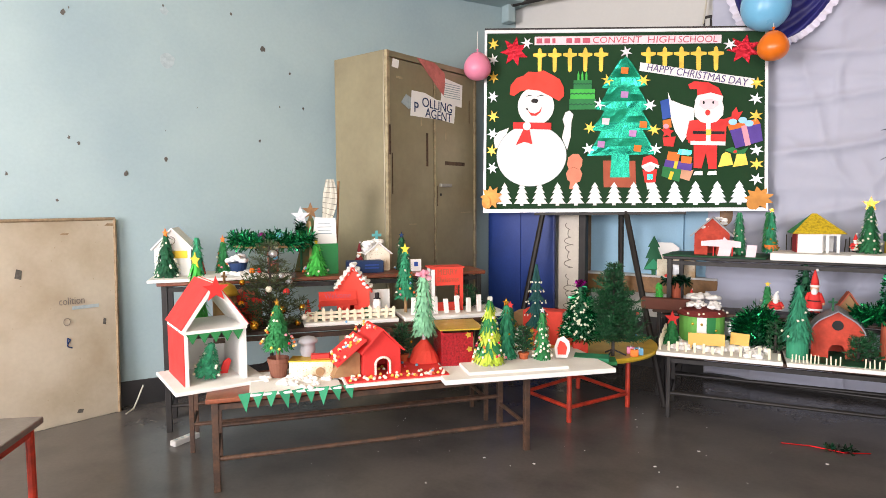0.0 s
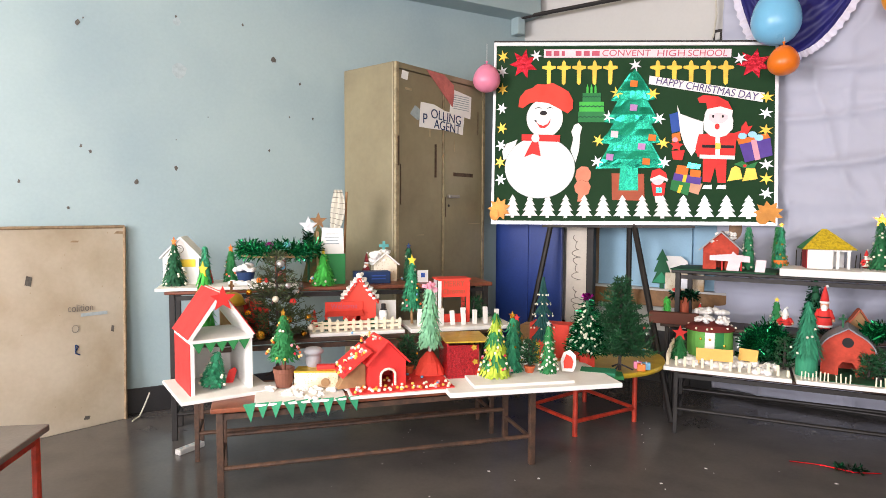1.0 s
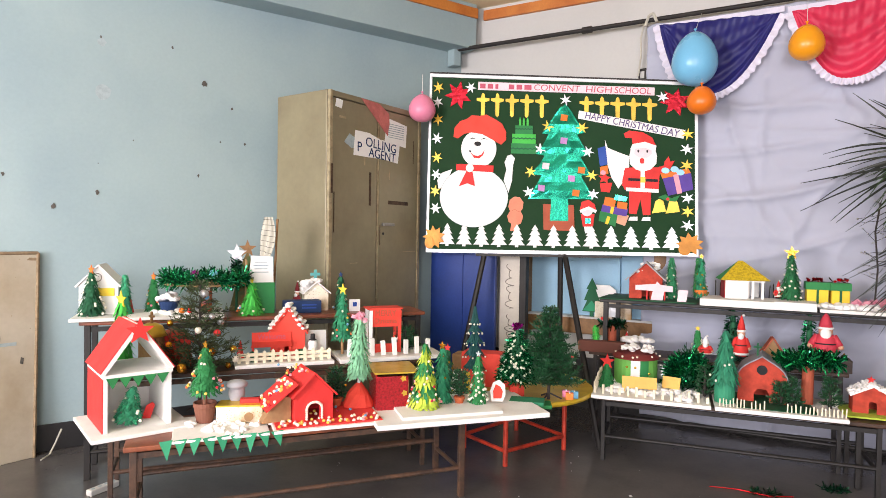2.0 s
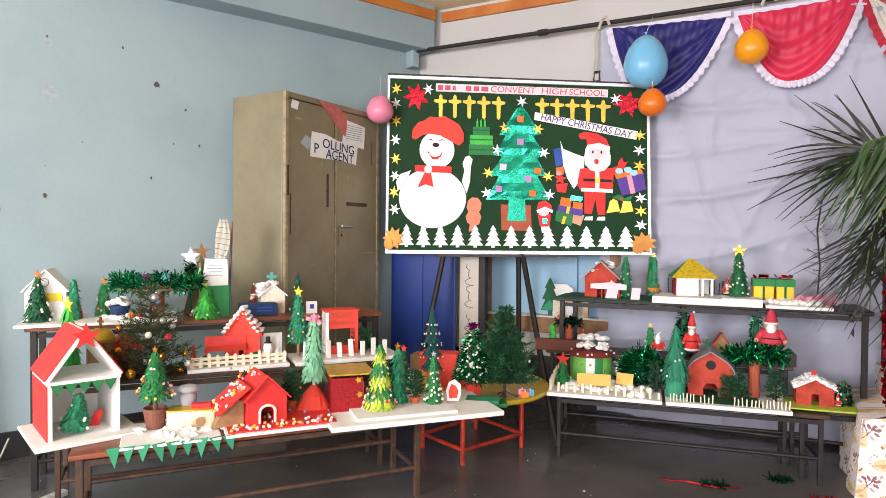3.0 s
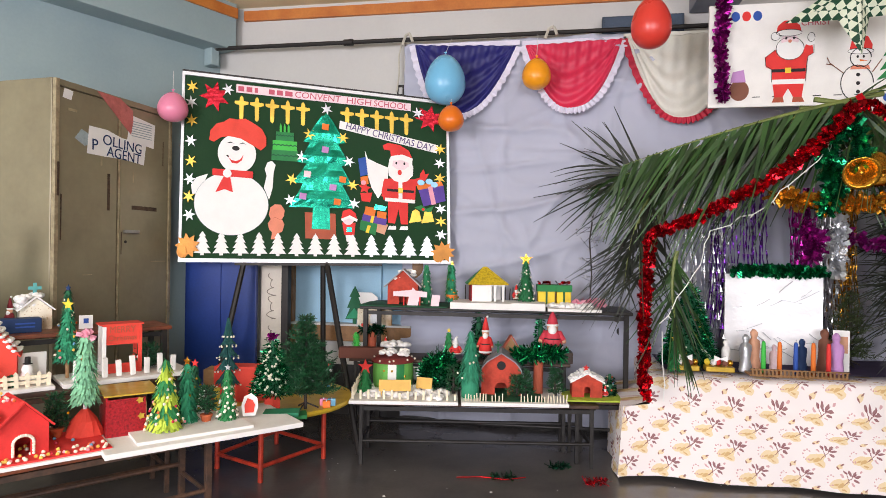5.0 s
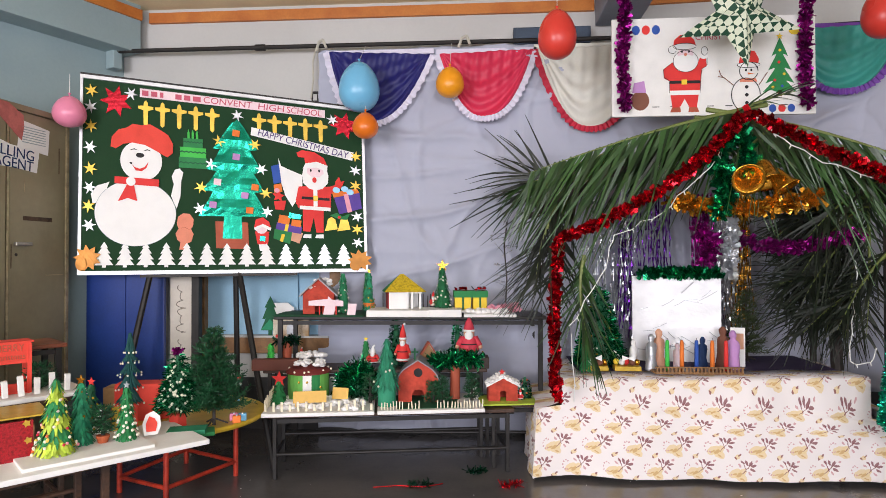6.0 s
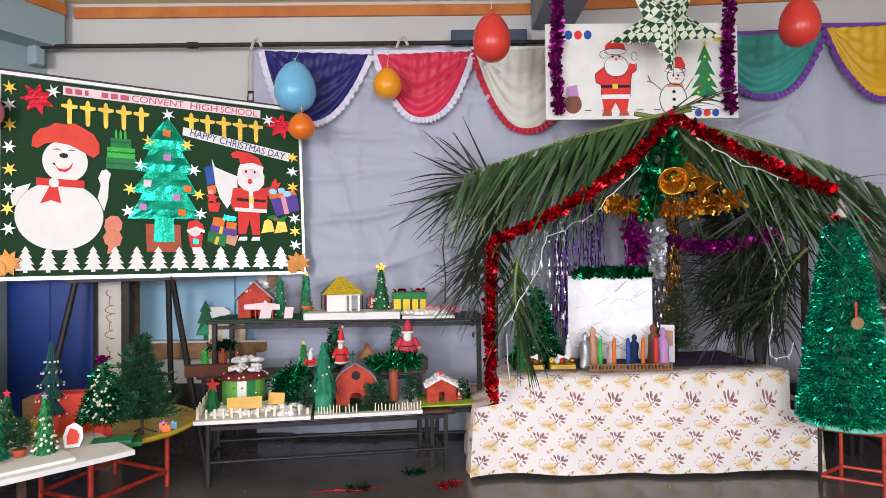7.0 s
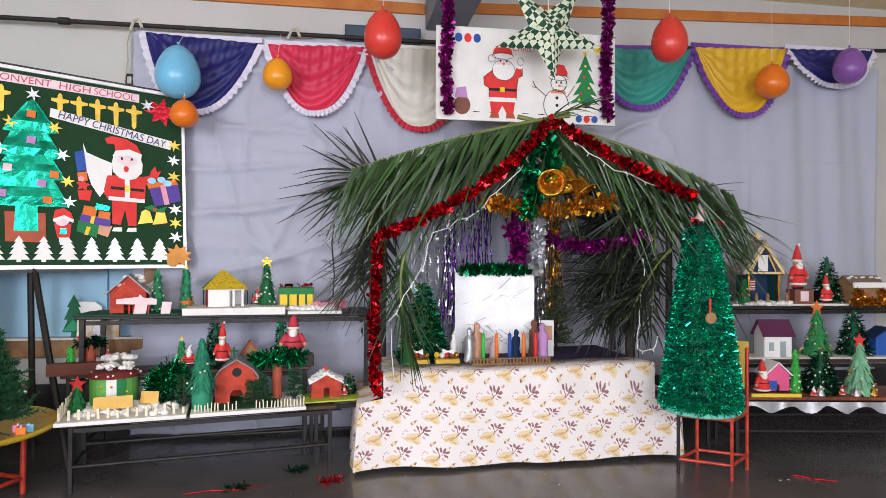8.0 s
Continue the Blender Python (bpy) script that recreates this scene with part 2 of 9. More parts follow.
def floral():
    """White cotton with sprigs in yellow and maroon, on a half-drop repeat."""
    m = bpy.data.materials.new("floral_cotton")
    m.use_nodes = True
    t = m.node_tree
    n, l = t.nodes, t.links
    b = n["Principled BSDF"]
    co = n.new("ShaderNodeTexCoord")
    wob = n.new("ShaderNodeTexNoise")
    wob.inputs["Scale"].default_value = 70
    l.new(co.outputs["UV"], wob.inputs["Vector"])
    rag = n.new("ShaderNodeVectorMath")
    rag.operation = "MULTIPLY_ADD"
    l.new(wob.outputs["Color"], rag.inputs[0])
    rag.inputs[1].default_value = (0.012, 0.012, 0)
    l.new(co.outputs["UV"], rag.inputs[2])
    sep = n.new("ShaderNodeSeparateXYZ")
    l.new(rag.outputs[0], sep.inputs[0])
    RX, RY = 0.19, 0.104

    def calc(op, *args):
        k = n.new("ShaderNodeMath")
        k.operation = op
        for i, v in enumerate(args):
            if isinstance(v, (int, float)):
                k.inputs[i].default_value = v
            else:
                l.new(v, k.inputs[i])
        return k.outputs[0]

    row = calc("FLOOR", calc("DIVIDE", sep.outputs[1], RY))
    lx = calc("WRAP", calc("MULTIPLY_ADD", row, RX * 0.5, sep.outputs[0]), RX / 2, -RX / 2)
    ly = calc("WRAP", calc("ADD", sep.outputs[1], -RY / 2), RY / 2, -RY / 2)
    cell = n.new("ShaderNodeCombineXYZ")
    l.new(lx, cell.inputs[0])
    l.new(ly, cell.inputs[1])
    base = n.new("ShaderNodeRGB")
    base.outputs[0].default_value = lin(238, 230, 228)
    out = base.outputs[0]
    YEL, OCH, MAR, PNK = (230, 206, 160), (208, 168, 112), (134, 72, 78), (206, 156, 158)
    sprig = [((-0.034, -0.01), (0.026, 0.016), 0.4, YEL), ((-0.012, -0.026), (0.024, 0.015), -0.5, YEL), ((-0.004, -0.006), (0.018, 0.013), 0.9, YEL), ((-0.02, -0.016), (0.012, 0.006), 0.6, OCH), ((-0.038, -0.014), (0.009, 0.003), 0.4, OCH), ((-0.008, -0.034), (0.009, 0.003), -0.4, OCH)]
    sprig += [((0.02, 0.012), (0.034, 0.0016), 0.75, MAR), ((0.008, 0.022), (0.0016, 0.022), 0.3, MAR), ((0.036, 0.034), (0.012, 0.005), 0.9, MAR), ((0.05, 0.024), (0.012, 0.005), 0.1, MAR), ((0.018, 0.038), (0.011, 0.0045), 1.9, MAR), ((0.044, 0.006), (0.011, 0.0045), -0.5, MAR), ((0.0, 0.04), (0.009, 0.004), 2.3, MAR)]
    sprig += [((0.03, -0.01), (0.009, 0.004), -0.9, PNK), ((-0.014, 0.026), (0.008, 0.004), 2.4, PNK), ((0.064, 0.044), (0.006, 0.004), 0.6, PNK), ((0.074, -0.04), (0.012, 0.008), 0.4, YEL), ((0.084, -0.032), (0.007, 0.003), 0.8, MAR), ((0.064, -0.046), (0.006, 0.003), 2.2, MAR)]
    sprig += [((-0.058 + 0.016 * math.cos(a), 0.004 + 0.022 * math.sin(a)), (0.003, 0.003), 0, PNK) for a in (0.9, 1.6, 2.3, 3.0, 3.7, 4.4, 5.1)]
    for at, size, turn, colour in sprig:
        mp = n.new("ShaderNodeMapping")
        mp.vector_type = "TEXTURE"
        mp.inputs["Location"].default_value = (*at, 0)
        mp.inputs["Rotation"].default_value = (0, 0, turn)
        mp.inputs["Scale"].default_value = (size[0] * 1.2, size[1] * 1.2, 1)
        l.new(cell.outputs[0], mp.inputs["Vector"])
        ln = n.new("ShaderNodeVectorMath")
        ln.operation = "LENGTH"
        l.new(mp.outputs[0], ln.inputs[0])
        mx = n.new("ShaderNodeMix")
        mx.data_type = "RGBA"
        mx.inputs[7].default_value = lin(*colour)
        l.new(calc("MULTIPLY", calc("LESS_THAN", ln.outputs["Value"], 1.0), 0.88), mx.inputs[0])
        l.new(out, mx.inputs[6])
        out = mx.outputs[2]
    l.new(out, b.inputs["Base Color"])
    b.inputs["Roughness"].default_value = 0.85
    weave = n.new("ShaderNodeTexNoise")
    weave.inputs["Scale"].default_value = 240
    l.new(co.outputs["UV"], weave.inputs["Vector"])
    bp = n.new("ShaderNodeBump")
    bp.inputs["Strength"].default_value, bp.inputs["Distance"].default_value = 0.15, 0.002
    l.new(weave.outputs[0], bp.inputs["Height"])
    l.new(bp.outputs[0], b.inputs["Normal"])
    return m


def lattice():
    """Green and white triangles of the paper lantern."""
    m = bpy.data.materials.new("green_white_triangles")
    m.use_nodes = True
    t = m.node_tree
    n, l = t.nodes, t.links
    b = n["Principled BSDF"]
    co = n.new("ShaderNodeTexCoord")
    mp = n.new("ShaderNodeMapping")
    mp.inputs["Rotation"].default_value = (0, radians(45), 0)
    l.new(co.outputs["Object"], mp.inputs["Vector"])
    ck = n.new("ShaderNodeTexChecker")
    ck.inputs["Scale"].default_value = 34
    ck.inputs["Color1"].default_value = lin(226, 232, 208)
    ck.inputs["Color2"].default_value = lin(28, 74, 52)
    l.new(mp.outputs[0], ck.inputs["Vector"])
    l.new(ck.outputs[0], b.inputs["Base Color"])
    b.inputs["Roughness"].default_value = 0.6
    return m


m_floral, m_lattice = floral(), lattice()


# ---- mesh tools ----
class Mb:
    """Collects vertices and faces of one part."""

    def __init__(self):
        self.v, self.f, self.uv = [], [], None

    def add(self, verts, faces, m=None):
        o = len(self.v)
        self.v += [tuple(m @ Vector(p)) for p in verts] if m is not None else [tuple(p) for p in verts]
        self.f += [tuple(i + o for i in q) for q in faces]
        return self

    def box(self, c, s, rz=0.0, m=None):
        x, y, z = s[0] / 2, s[1] / 2, s[2] / 2
        vs = [(-x, -y, -z), (x, -y, -z), (x, y, -z), (-x, y, -z), (-x, -y, z), (x, -y, z), (x, y, z), (-x, y, z)]
        k = pose(*c, 0, 0, rz)
        if m is not None:
            k = m @ k
        return self.add(vs, [(3, 2, 1, 0), (4, 5, 6, 7), (0, 1, 5, 4), (1, 2, 6, 5), (2, 3, 7, 6), (3, 0, 4, 7)], k)

    def tube(self, a, b, r0, r1=None, n=10, caps=True):
        a, b = Vector(a), Vector(b)
        r1 = r0 if r1 is None else r1
        d = (b - a).normalized()
        p = d.orthogonal().normalized()
        q = d.cross(p)
        vs = [c + r * (math.cos(2 * math.pi * i / n) * p + math.sin(2 * math.pi * i / n) * q) for c, r in ((a, r0), (b, r1)) for i in range(n)]
        fs = [(i, (i + 1) % n, n + (i + 1) % n, n + i) for i in range(n)]
        if caps:
            fs += [tuple(range(n - 1, -1, -1)), tuple(range(n, 2 * n))]
        return self.add(vs, fs)

    def path(self, pts, r, n=6):
        for a, b in zip(pts, pts[1:]):
            self.tube(a, b, r, r, n)
        return self

    def lathe(self, prof, c=(0, 0, 0), n=20, wob=0.0):
        vs, fs = [], []
        for r, z in prof:
            for i in range(n):
                a = 2 * math.pi * i / n
                k = r * (1 + wob * math.sin(3 * a + z * 40))
                vs.append((c[0] + k * math.cos(a), c[1] + k * math.sin(a), c[2] + z))
        for j in range(len(prof) - 1):
            fs += [(j * n + i, j * n + (i + 1) % n, (j + 1) * n + (i + 1) % n, (j + 1) * n + i) for i in range(n)]
        fs += [tuple(range(n - 1, -1, -1)), tuple(range((len(prof) - 1) * n, len(prof) * n))]
        return self.add(vs, fs)

    def ball(self, c, r, n=8, sq=1.0):
        k = n // 2 + 1
        return self.lathe([(max(0.0005, r * math.sin(math.pi * i / k)), -r * sq * math.cos(math.pi * i / k)) for i in range(k + 1)], c, n)

    def prism(self, pts, th, m=None):
        """An outline in x and z, th thick along y (front at y = 0)."""
        k = len(pts)
        vs = [(x, 0, z) for x, z in pts] + [(x, th, z) for x, z in pts]
        fs = [tuple(range(k)), tuple(range(2 * k - 1, k - 1, -1))] + [((i + 1) % k, i, k + i, k + (i + 1) % k) for i in range(k)]
        return self.add(vs, fs, m)

    def slab(self, pts, z0, z1):
        """An outline in x and y from z0 to z1."""
        k = len(pts)
        vs = [(x, y, z0) for x, y in pts] + [(x, y, z1) for x, y in pts]
        fs = [tuple(range(k - 1, -1, -1)), tuple(range(k, 2 * k))] + [(i, (i + 1) % k, k + (i + 1) % k, k + i) for i in range(k)]
        return self.add(vs, fs)

    def leaf(self, p, d, length, w, droop=0.3, seg=2, up=(0, 0, 1)):
        """A narrow tapering strip from p along d, sinking by droop."""
        d = Vector(d).normalized()
        side = d.cross(Vector(up))
        side = (side if side.length > 1e-3 else Vector((1, 0, 0))).normalized()
        p, vs = Vector(p), []
        for i in range(seg + 1):
            k = i / seg
            c = p + d * length * k + Vector((0, 0, -droop * length * k * k))
            h = side * (w * (1 - 0.85 * k) / 2)
            vs += [c - h, c + h]
        return self.add(vs, [(2 * i, 2 * i + 1, 2 * i + 3, 2 * i + 2) for i in range(seg)])

    def fleck(self, p, d, length, w):
        """A thin flat strip, any way round."""
        d = Vector(d).normalized()
        s = d.cross(Vector((random.random() - 0.5, random.random() - 0.5, random.random() - 0.5))).normalized() * (w / 2)
        p, e = Vector(p), Vector(p) + d * length
        return self.add([p - s, p + s, e + s, e - s], [(0, 1, 2, 3)])

    def mesh(self, name, smooth=False):
        me = bpy.data.meshes.new(name)
        me.from_pydata(self.v, [], self.f)
        if smooth:
            me.shade_smooth()
        me.update()
        return me


def part(name, mb, material, parent=None, label="", smooth=False, bevel=0.0, place=None):
    me = mb.mesh(name, smooth)
    me.materials.append(material)
    ob = new(name, me)
    if parent is not None:
        ob.parent = parent
    if place is not None:
        ob.matrix_basis = place
    if bevel:
        k = ob.modifiers.new("bevel", "BEVEL")
        k.width, k.segments, k.limit_method = bevel, 2, "ANGLE"
    if label:
        ob["label"] = label
    return ob


def thing(name, x, y, z, rz, label, category, group=""):
    e = new(name)
    e.empty_display_size = 0.05
    e.matrix_basis = pose(x, y, z, 0, 0, rz)
    return tagged(e, label, category, group)


def lone(name, mb, material, label, category, group="", smooth=False, bevel=0.0, place=None):
    return tagged(part(name, mb, material, None, "", smooth, bevel, place), label, category, group)


def fixed(name, mb, material, label="", smooth=False, bevel=0.0):
    return tagged(part(name, mb, material, None, label, smooth, bevel), kind="structure")


def words(text, size, material, parent, m, name="lettering", wide=None):
    """Flat letters standing in local x and z, centred."""
    cu = bpy.data.curves.new(name, "FONT")
    cu.body, cu.size, cu.align_x, cu.align_y, cu.extrude = text, size, "CENTER", "CENTER", 0.0006
    tmp = new(name, cu)
    bpy.context.view_layer.update()
    me = bpy.data.meshes.new_from_object(tmp.evaluated_get(bpy.context.evaluated_depsgraph_get()))
    bpy.data.objects.remove(tmp)
    if wide:
        xs = [v.co.x for v in me.vertices]
        k = wide / (max(xs) - min(xs))
        for v in me.vertices:
            v.co.x *= k
    me.materials.clear()
    me.materials.append(material)
    ob = new(name, me)
    ob.parent = parent
    ob.matrix_basis = m
    return ob


def rnd(a, b):
    return a + (b - a) * random.random()


# ---- setting ----
YB = 4.32
WL = Vector((-1.06, YB))
WD = Vector((-1.09, -2.32)).normalized()
WN = Vector((-WD.y, WD.x)) if Vector((-WD.y, WD.x)).x > 0 else Vector((WD.y, -WD.x))


def lw(s, off=0.0):
    """A place on the blue wall, s metres from the far corner, off metres into the room."""
    return WL + WD * s + WN * off


YR = -2.3
s_end = (YB - YR) / -WD.y
fixed("floor", Mb().box((1.4, 1.0, -0.05), (12, 8, 0.1)), m_floor)
p0, p1, p2, p3 = lw(-0.2), lw(s_end + 0.3), lw(s_end + 0.3, -0.2), lw(-0.2, -0.2)
fixed("wall_west", Mb().slab([p0, p3, p2, p1], 0, 2.75), m_wallblue)
fixed("wall_north", Mb().box((2.4, YB + 0.1, 1.475), (7.6, 0.2, 2.95)), m_wallwhite)
fixed("wall_east", Mb().box((6.1, 1.0, 1.475), (0.2, 6.9, 2.95)), m_wallwhite)
rear = Mb()
for xa, xb_, za, zb in [(2.85, 6.2, 0, 0.8), (-4.6, 6.2, 2.3, 2.95), (-4.6, -2.25, 0, 2.3), (-0.35, 0.95, 0, 2.3), (0.95, 2.85, 0, 0.3), (2.85, 4.1, 0.8, 2.3), (5.7, 6.2, 0.8, 2.3)]:
    rear.box(((xa + xb_) / 2, YR - 0.1, (za + zb) / 2), (xb_ - xa, 0.2, zb - za))
fixed("wall_south", rear, m_wallwhite)
fixed("ceiling", Mb().box((-1.125, 1.0, 2.815), (6.35, 7.4, 0.31)).box((4.375, 1.0, 2.895), (4.65, 7.4, 0.15)), m_ceiling)

# skirtings
k0, k1 = lw(0.05, 0.012), lw(s_end, 0.012)
fixed("baseboard", Mb().slab([k0, lw(0.05), lw(s_end), k1], 0, 0.13), m_skirt, bevel=0.003)
# north skirting made taller, its black upper band painting shade under the benches
fixed("baseboard_and_shade_north", Mb().box((2.4, YB - 0.006, 0.16), (7.0, 0.012, 0.32)), m_skirt)

# beam along the blue wall, cross beam and trims
b0, b1 = lw(0.0, 0.17), lw(s_end, 0.17)
fixed("beam_west", Mb().slab([b0, lw(0.0), lw(s_end), b1], 2.36, 2.75), m_wallblue, bevel=0.004)
t0, t1 = lw(0.0, 0.185), lw(s_end, 0.185)
fixed("trim_west", Mb().slab([t0, lw(0.0, 0.17), lw(s_end, 0.17), t1], 2.565, 2.63), m_trim)
fixed("trim_north", Mb().box((0.52, YB - 0.012, 2.6), (2.8, 0.024, 0.065)), m_trim)
fixed("trim_north_far", Mb().box((0, 0, 0), (3.86, 0.024, 0.065), m=pose(4.1, YB - 0.012, 2.69, 0, -1.95)), m_trim)
fixed("beam_cross", Mb().box((2.05, 2.2, 2.665), (0.25, 4.2, 0.39)), mat("grey_beam_paint", (128, 134, 146), rough=0.6, var=0.05), bevel=0.006)

# chipped spots and patches on the blue wall
for s, z, r in [(1.747, 1.897, 0.02), (2.694, 1.961, 0.016), (2.67, 1.985, 0.006), (2.249, 2.055, 0.008), (1.912, 2.062, 0.008), (1.597, 1.776, 0.009), (1.522, 1.585, 0.009), (1.66, 1.584, 0.007), (2.694, 1.366, 0.011), (2.655, 1.341, 0.013), (2.453, 1.197, 0.017), (2.263, 1.274, 0.014), (1.776, 1.389, 0.009), (2.952, 1.185, 0.012), (2.756, 1.061, 0.009), (2.26, 1.42, 0.004), (2.1, 1.55, 0.004)]:
    c = lw(s, 0.003)
    sp = Mb()
    pts = [(0.7 * r * rnd(0.4, 1.2) * math.cos(a), 0.7 * r * rnd(0.7, 1.7) * math.sin(a)) for a in [2 * math.pi * i / 9 for i in range(9)]]
    sp.prism(pts, 0.004, Matrix.Translation((c.x, c.y, z)) @ Matrix.Rotation(math.atan2(WD.y, WD.x) + math.pi, 4, "Z"))
    tagged(part("paint_chip", sp, m_chip), kind="structure")
for s, z, r in [(2.238, 1.781, 0.04), (2.245, 2.03, 0.02)]:
    c = lw(s, 0.002)
    sp = Mb().prism([(r * rnd(0.8, 1.1) * math.cos(a), r * rnd(0.8, 1.1) * math.sin(a)) for a in [2 * math.pi * i / 14 for i in range(14)]], 0.003, Matrix.Translation((c.x, c.y, z)) @ Matrix.Rotation(math.atan2(WD.y, WD.x) + math.pi, 4, "Z"))
    tagged(part("wall_patch", sp, m_stain), kind="structure")

# pale lamp bracket boxes and the black curtain pole
c = lw(0.1, 0.05)
bx = thing("bracket_box", c.x, c.y, 2.27, math.degrees(math.atan2(WD.y, WD.x)), "pale blue bracket box holding the end of a black pole", "bracket")
part("casing", Mb().box((0, 0, 0.06), (0.06, 0.08, 0.16)), m_wallblue, bx, bevel=0.006)
part("screw", Mb().tube((0, 0.04, 0.09), (0, 0.048, 0.09), 0.008), m_steel, bx)
c = lw(0.88, 0.06)
bx = thing("wall_junction_box", c.x, c.y, 2.46, math.degrees(math.atan2(WD.y, WD.x)), "small pale blue box high on the blue wall", "junction box")
part("casing", Mb().box((0, 0, 0.03), (0.1, 0.1, 0.07)), m_wallblue, bx, bevel=0.006)
part("lid", Mb().box((0, 0.052, 0.03), (0.08, 0.006, 0.05)), m_wallwhite, bx, bevel=0.002)
pole = thing("curtain_pole", -1.08, 4.2, 2.36, 0, "long black metal curtain pole across the white wall", "curtain pole")
part("rod", Mb().tube((0, 0.0, 0), (3.4, 0.03, 0.012), 0.013, n=12), m_black, pole)
part("rod", Mb().tube((3.4, 0.03, 0.012), (6.2, 0.03, 0.135), 0.013, n=12), m_black, pole)
part("coupling", Mb().tube((0.93, 0.009, 0.003), (0.99, 0.009, 0.003), 0.02, n=12), m_black, pole)
for x in (1.33, 2.2):
    part("knot", Mb().path([(x - 0.02, 0.0, -0.03), (x, 0.0, 0.025), (x + 0.03, -0.02, 0.03), (x + 0.05, -0.02, -0.02)], 0.009), m_striped, pole, "grey rope knot")
vent = thing("dark_wall_box", 1.66, 4.27, 2.36, 0, "dark blue grey metal box on the wall behind the pole", "wall box")
part("casing", Mb().box((0, 0, 0.045), (0.46, 0.06, 0.1)), mat("dark_blue_metal", (52, 66, 84), rough=0.5), vent, bevel=0.004)
part("lid", Mb().box((0, -0.033, 0.045), (0.43, 0.006, 0.08)), mat("dark_blue_lid", (60, 76, 96), rough=0.45), vent)
sock = thing("light_switch", 0.2, 4.3, 2.03, 0, "black and white wall switch beside the curtain", "switch")
part("plate", Mb().box((0, 0.005, 0.04), (0.05, 0.02, 0.08)), m_black, sock, bevel=0.003)
part("rocker", Mb().box((0, -0.008, 0.04), (0.024, 0.012, 0.04)), m_wallwhite, sock)
lone("cord", Mb().path([(0.21, 4.27, 2.37), (0.19, 4.27, 2.28), (0.195, 4.27, 2.18), (0.18, 4.27, 2.06)], 0.006), m_striped, "grey cord hanging down from the curtain pole", "cord")

# blue steel panel, lettered plank and recessed notice case in the white wall
bp = thing("blue_metal_door", -0.85, 3.98, 0, 2, "closed blue enamelled metal door leaf standing by the wall", "door")
part("leaf", Mb().box((-0.118, 0.03, 0.8), (0.23, 0.03, 1.56)), m_bluepanel, bp, bevel=0.004)
part("leaf", Mb().box((0.118, 0.03, 0.8), (0.23, 0.03, 1.56)), m_bluepanel, bp, bevel=0.004)
part("edge_strip", Mb().box((0.0, 0.012, 0.8), (0.012, 0.01, 1.56)), m_bluepanel, bp)
pl = thing("lettered_plank", -0.535, 4.05, 0, 0, "off-white plank with faded grey vertical handwriting", "plank")
part("board", Mb().box((0, 0.02, 0.7), (0.15, 0.03, 1.4)), mat("off_white_plank", (206, 198, 186), rough=0.6, var=0.06, scale=6), pl, bevel=0.004)
ink = mat("grey_ink", (126, 118, 110), rough=0.8)
for z0, z1 in ((0.36, 0.58), (0.62, 0.9)):
    part("script_mark", Mb().path([((0.018 + 0.014 * math.sin(i * 0.21 + z0)) * math.sin(i * 0.62) - 0.006, 0.003, z0 + (z1 - z0) * i / 60 + 0.008 * math.cos(i * 0.62)) for i in range(61)], 0.0022, 5), ink, pl)
fixed("post_dark", Mb().box((-0.437, 4.04, 0.75), (0.045, 0.05, 1.5)), m_black, bevel=0.004)
nc = thing("notice_case", -0.095, 4.315, 0.53, 0, "brown wooden notice case with a pale blue lining", "notice case")
part("stile", Mb().box((-0.44, -0.03, 0.45), (0.09, 0.06, 1.08)), m_brownwood, nc, bevel=0.004)
part("stile", Mb().box((0.44, -0.03, 0.45), (0.09, 0.06, 1.08)), m_brownwood, nc, bevel=0.004)
part("bottom_rail", Mb().box((0, -0.035, 0.0), (0.79, 0.07, 0.1)), m_brownwood, nc, bevel=0.004)
part("top_rail", Mb().box((0, -0.03, 0.95), (0.79, 0.06, 0.09)), m_brownwood, nc, bevel=0.004)
part("lining", Mb().box((0, -0.006, 0.48), (0.79, 0.01, 0.86)), m_noticeblue, nc)
part("divider", Mb().box((0.18, -0.02, 0.48), (0.02, 0.03, 0.86)), m_noticeblue, nc)
part("shelf", Mb().box((0, -0.045, 0.056), (0.79, 0.09, 0.012)), m_wallwhite, nc)
cc = thing("white_card_model", 0.022, 4.245, 0.593, 0, "white card model tower with dotted edging in the notice case", "card model")
part("back_card", Mb().prism([(-0.07, 0), (0.06, 0), (0.06, 0.17), (0.02, 0.2), (-0.07, 0.2)], 0.006), m_white, cc)
part("tower", Mb().prism([(-0.09, 0), (-0.09, 0.1), (-0.06, 0.1), (-0.06, 0.13), (0.1, 0.13), (0.1, 0.1), (0.13, 0.1), (0.13, 0)], 0.02, pose(0.03, -0.03, 0)), m_patterned, cc)
part("opening", Mb().prism([(-0.025, 0), (0.025, 0), (0.025, 0.05), (0, 0.07), (-0.025, 0.05)], 0.003, pose(0.05, -0.034, 0.01)), m_silverflat, cc)


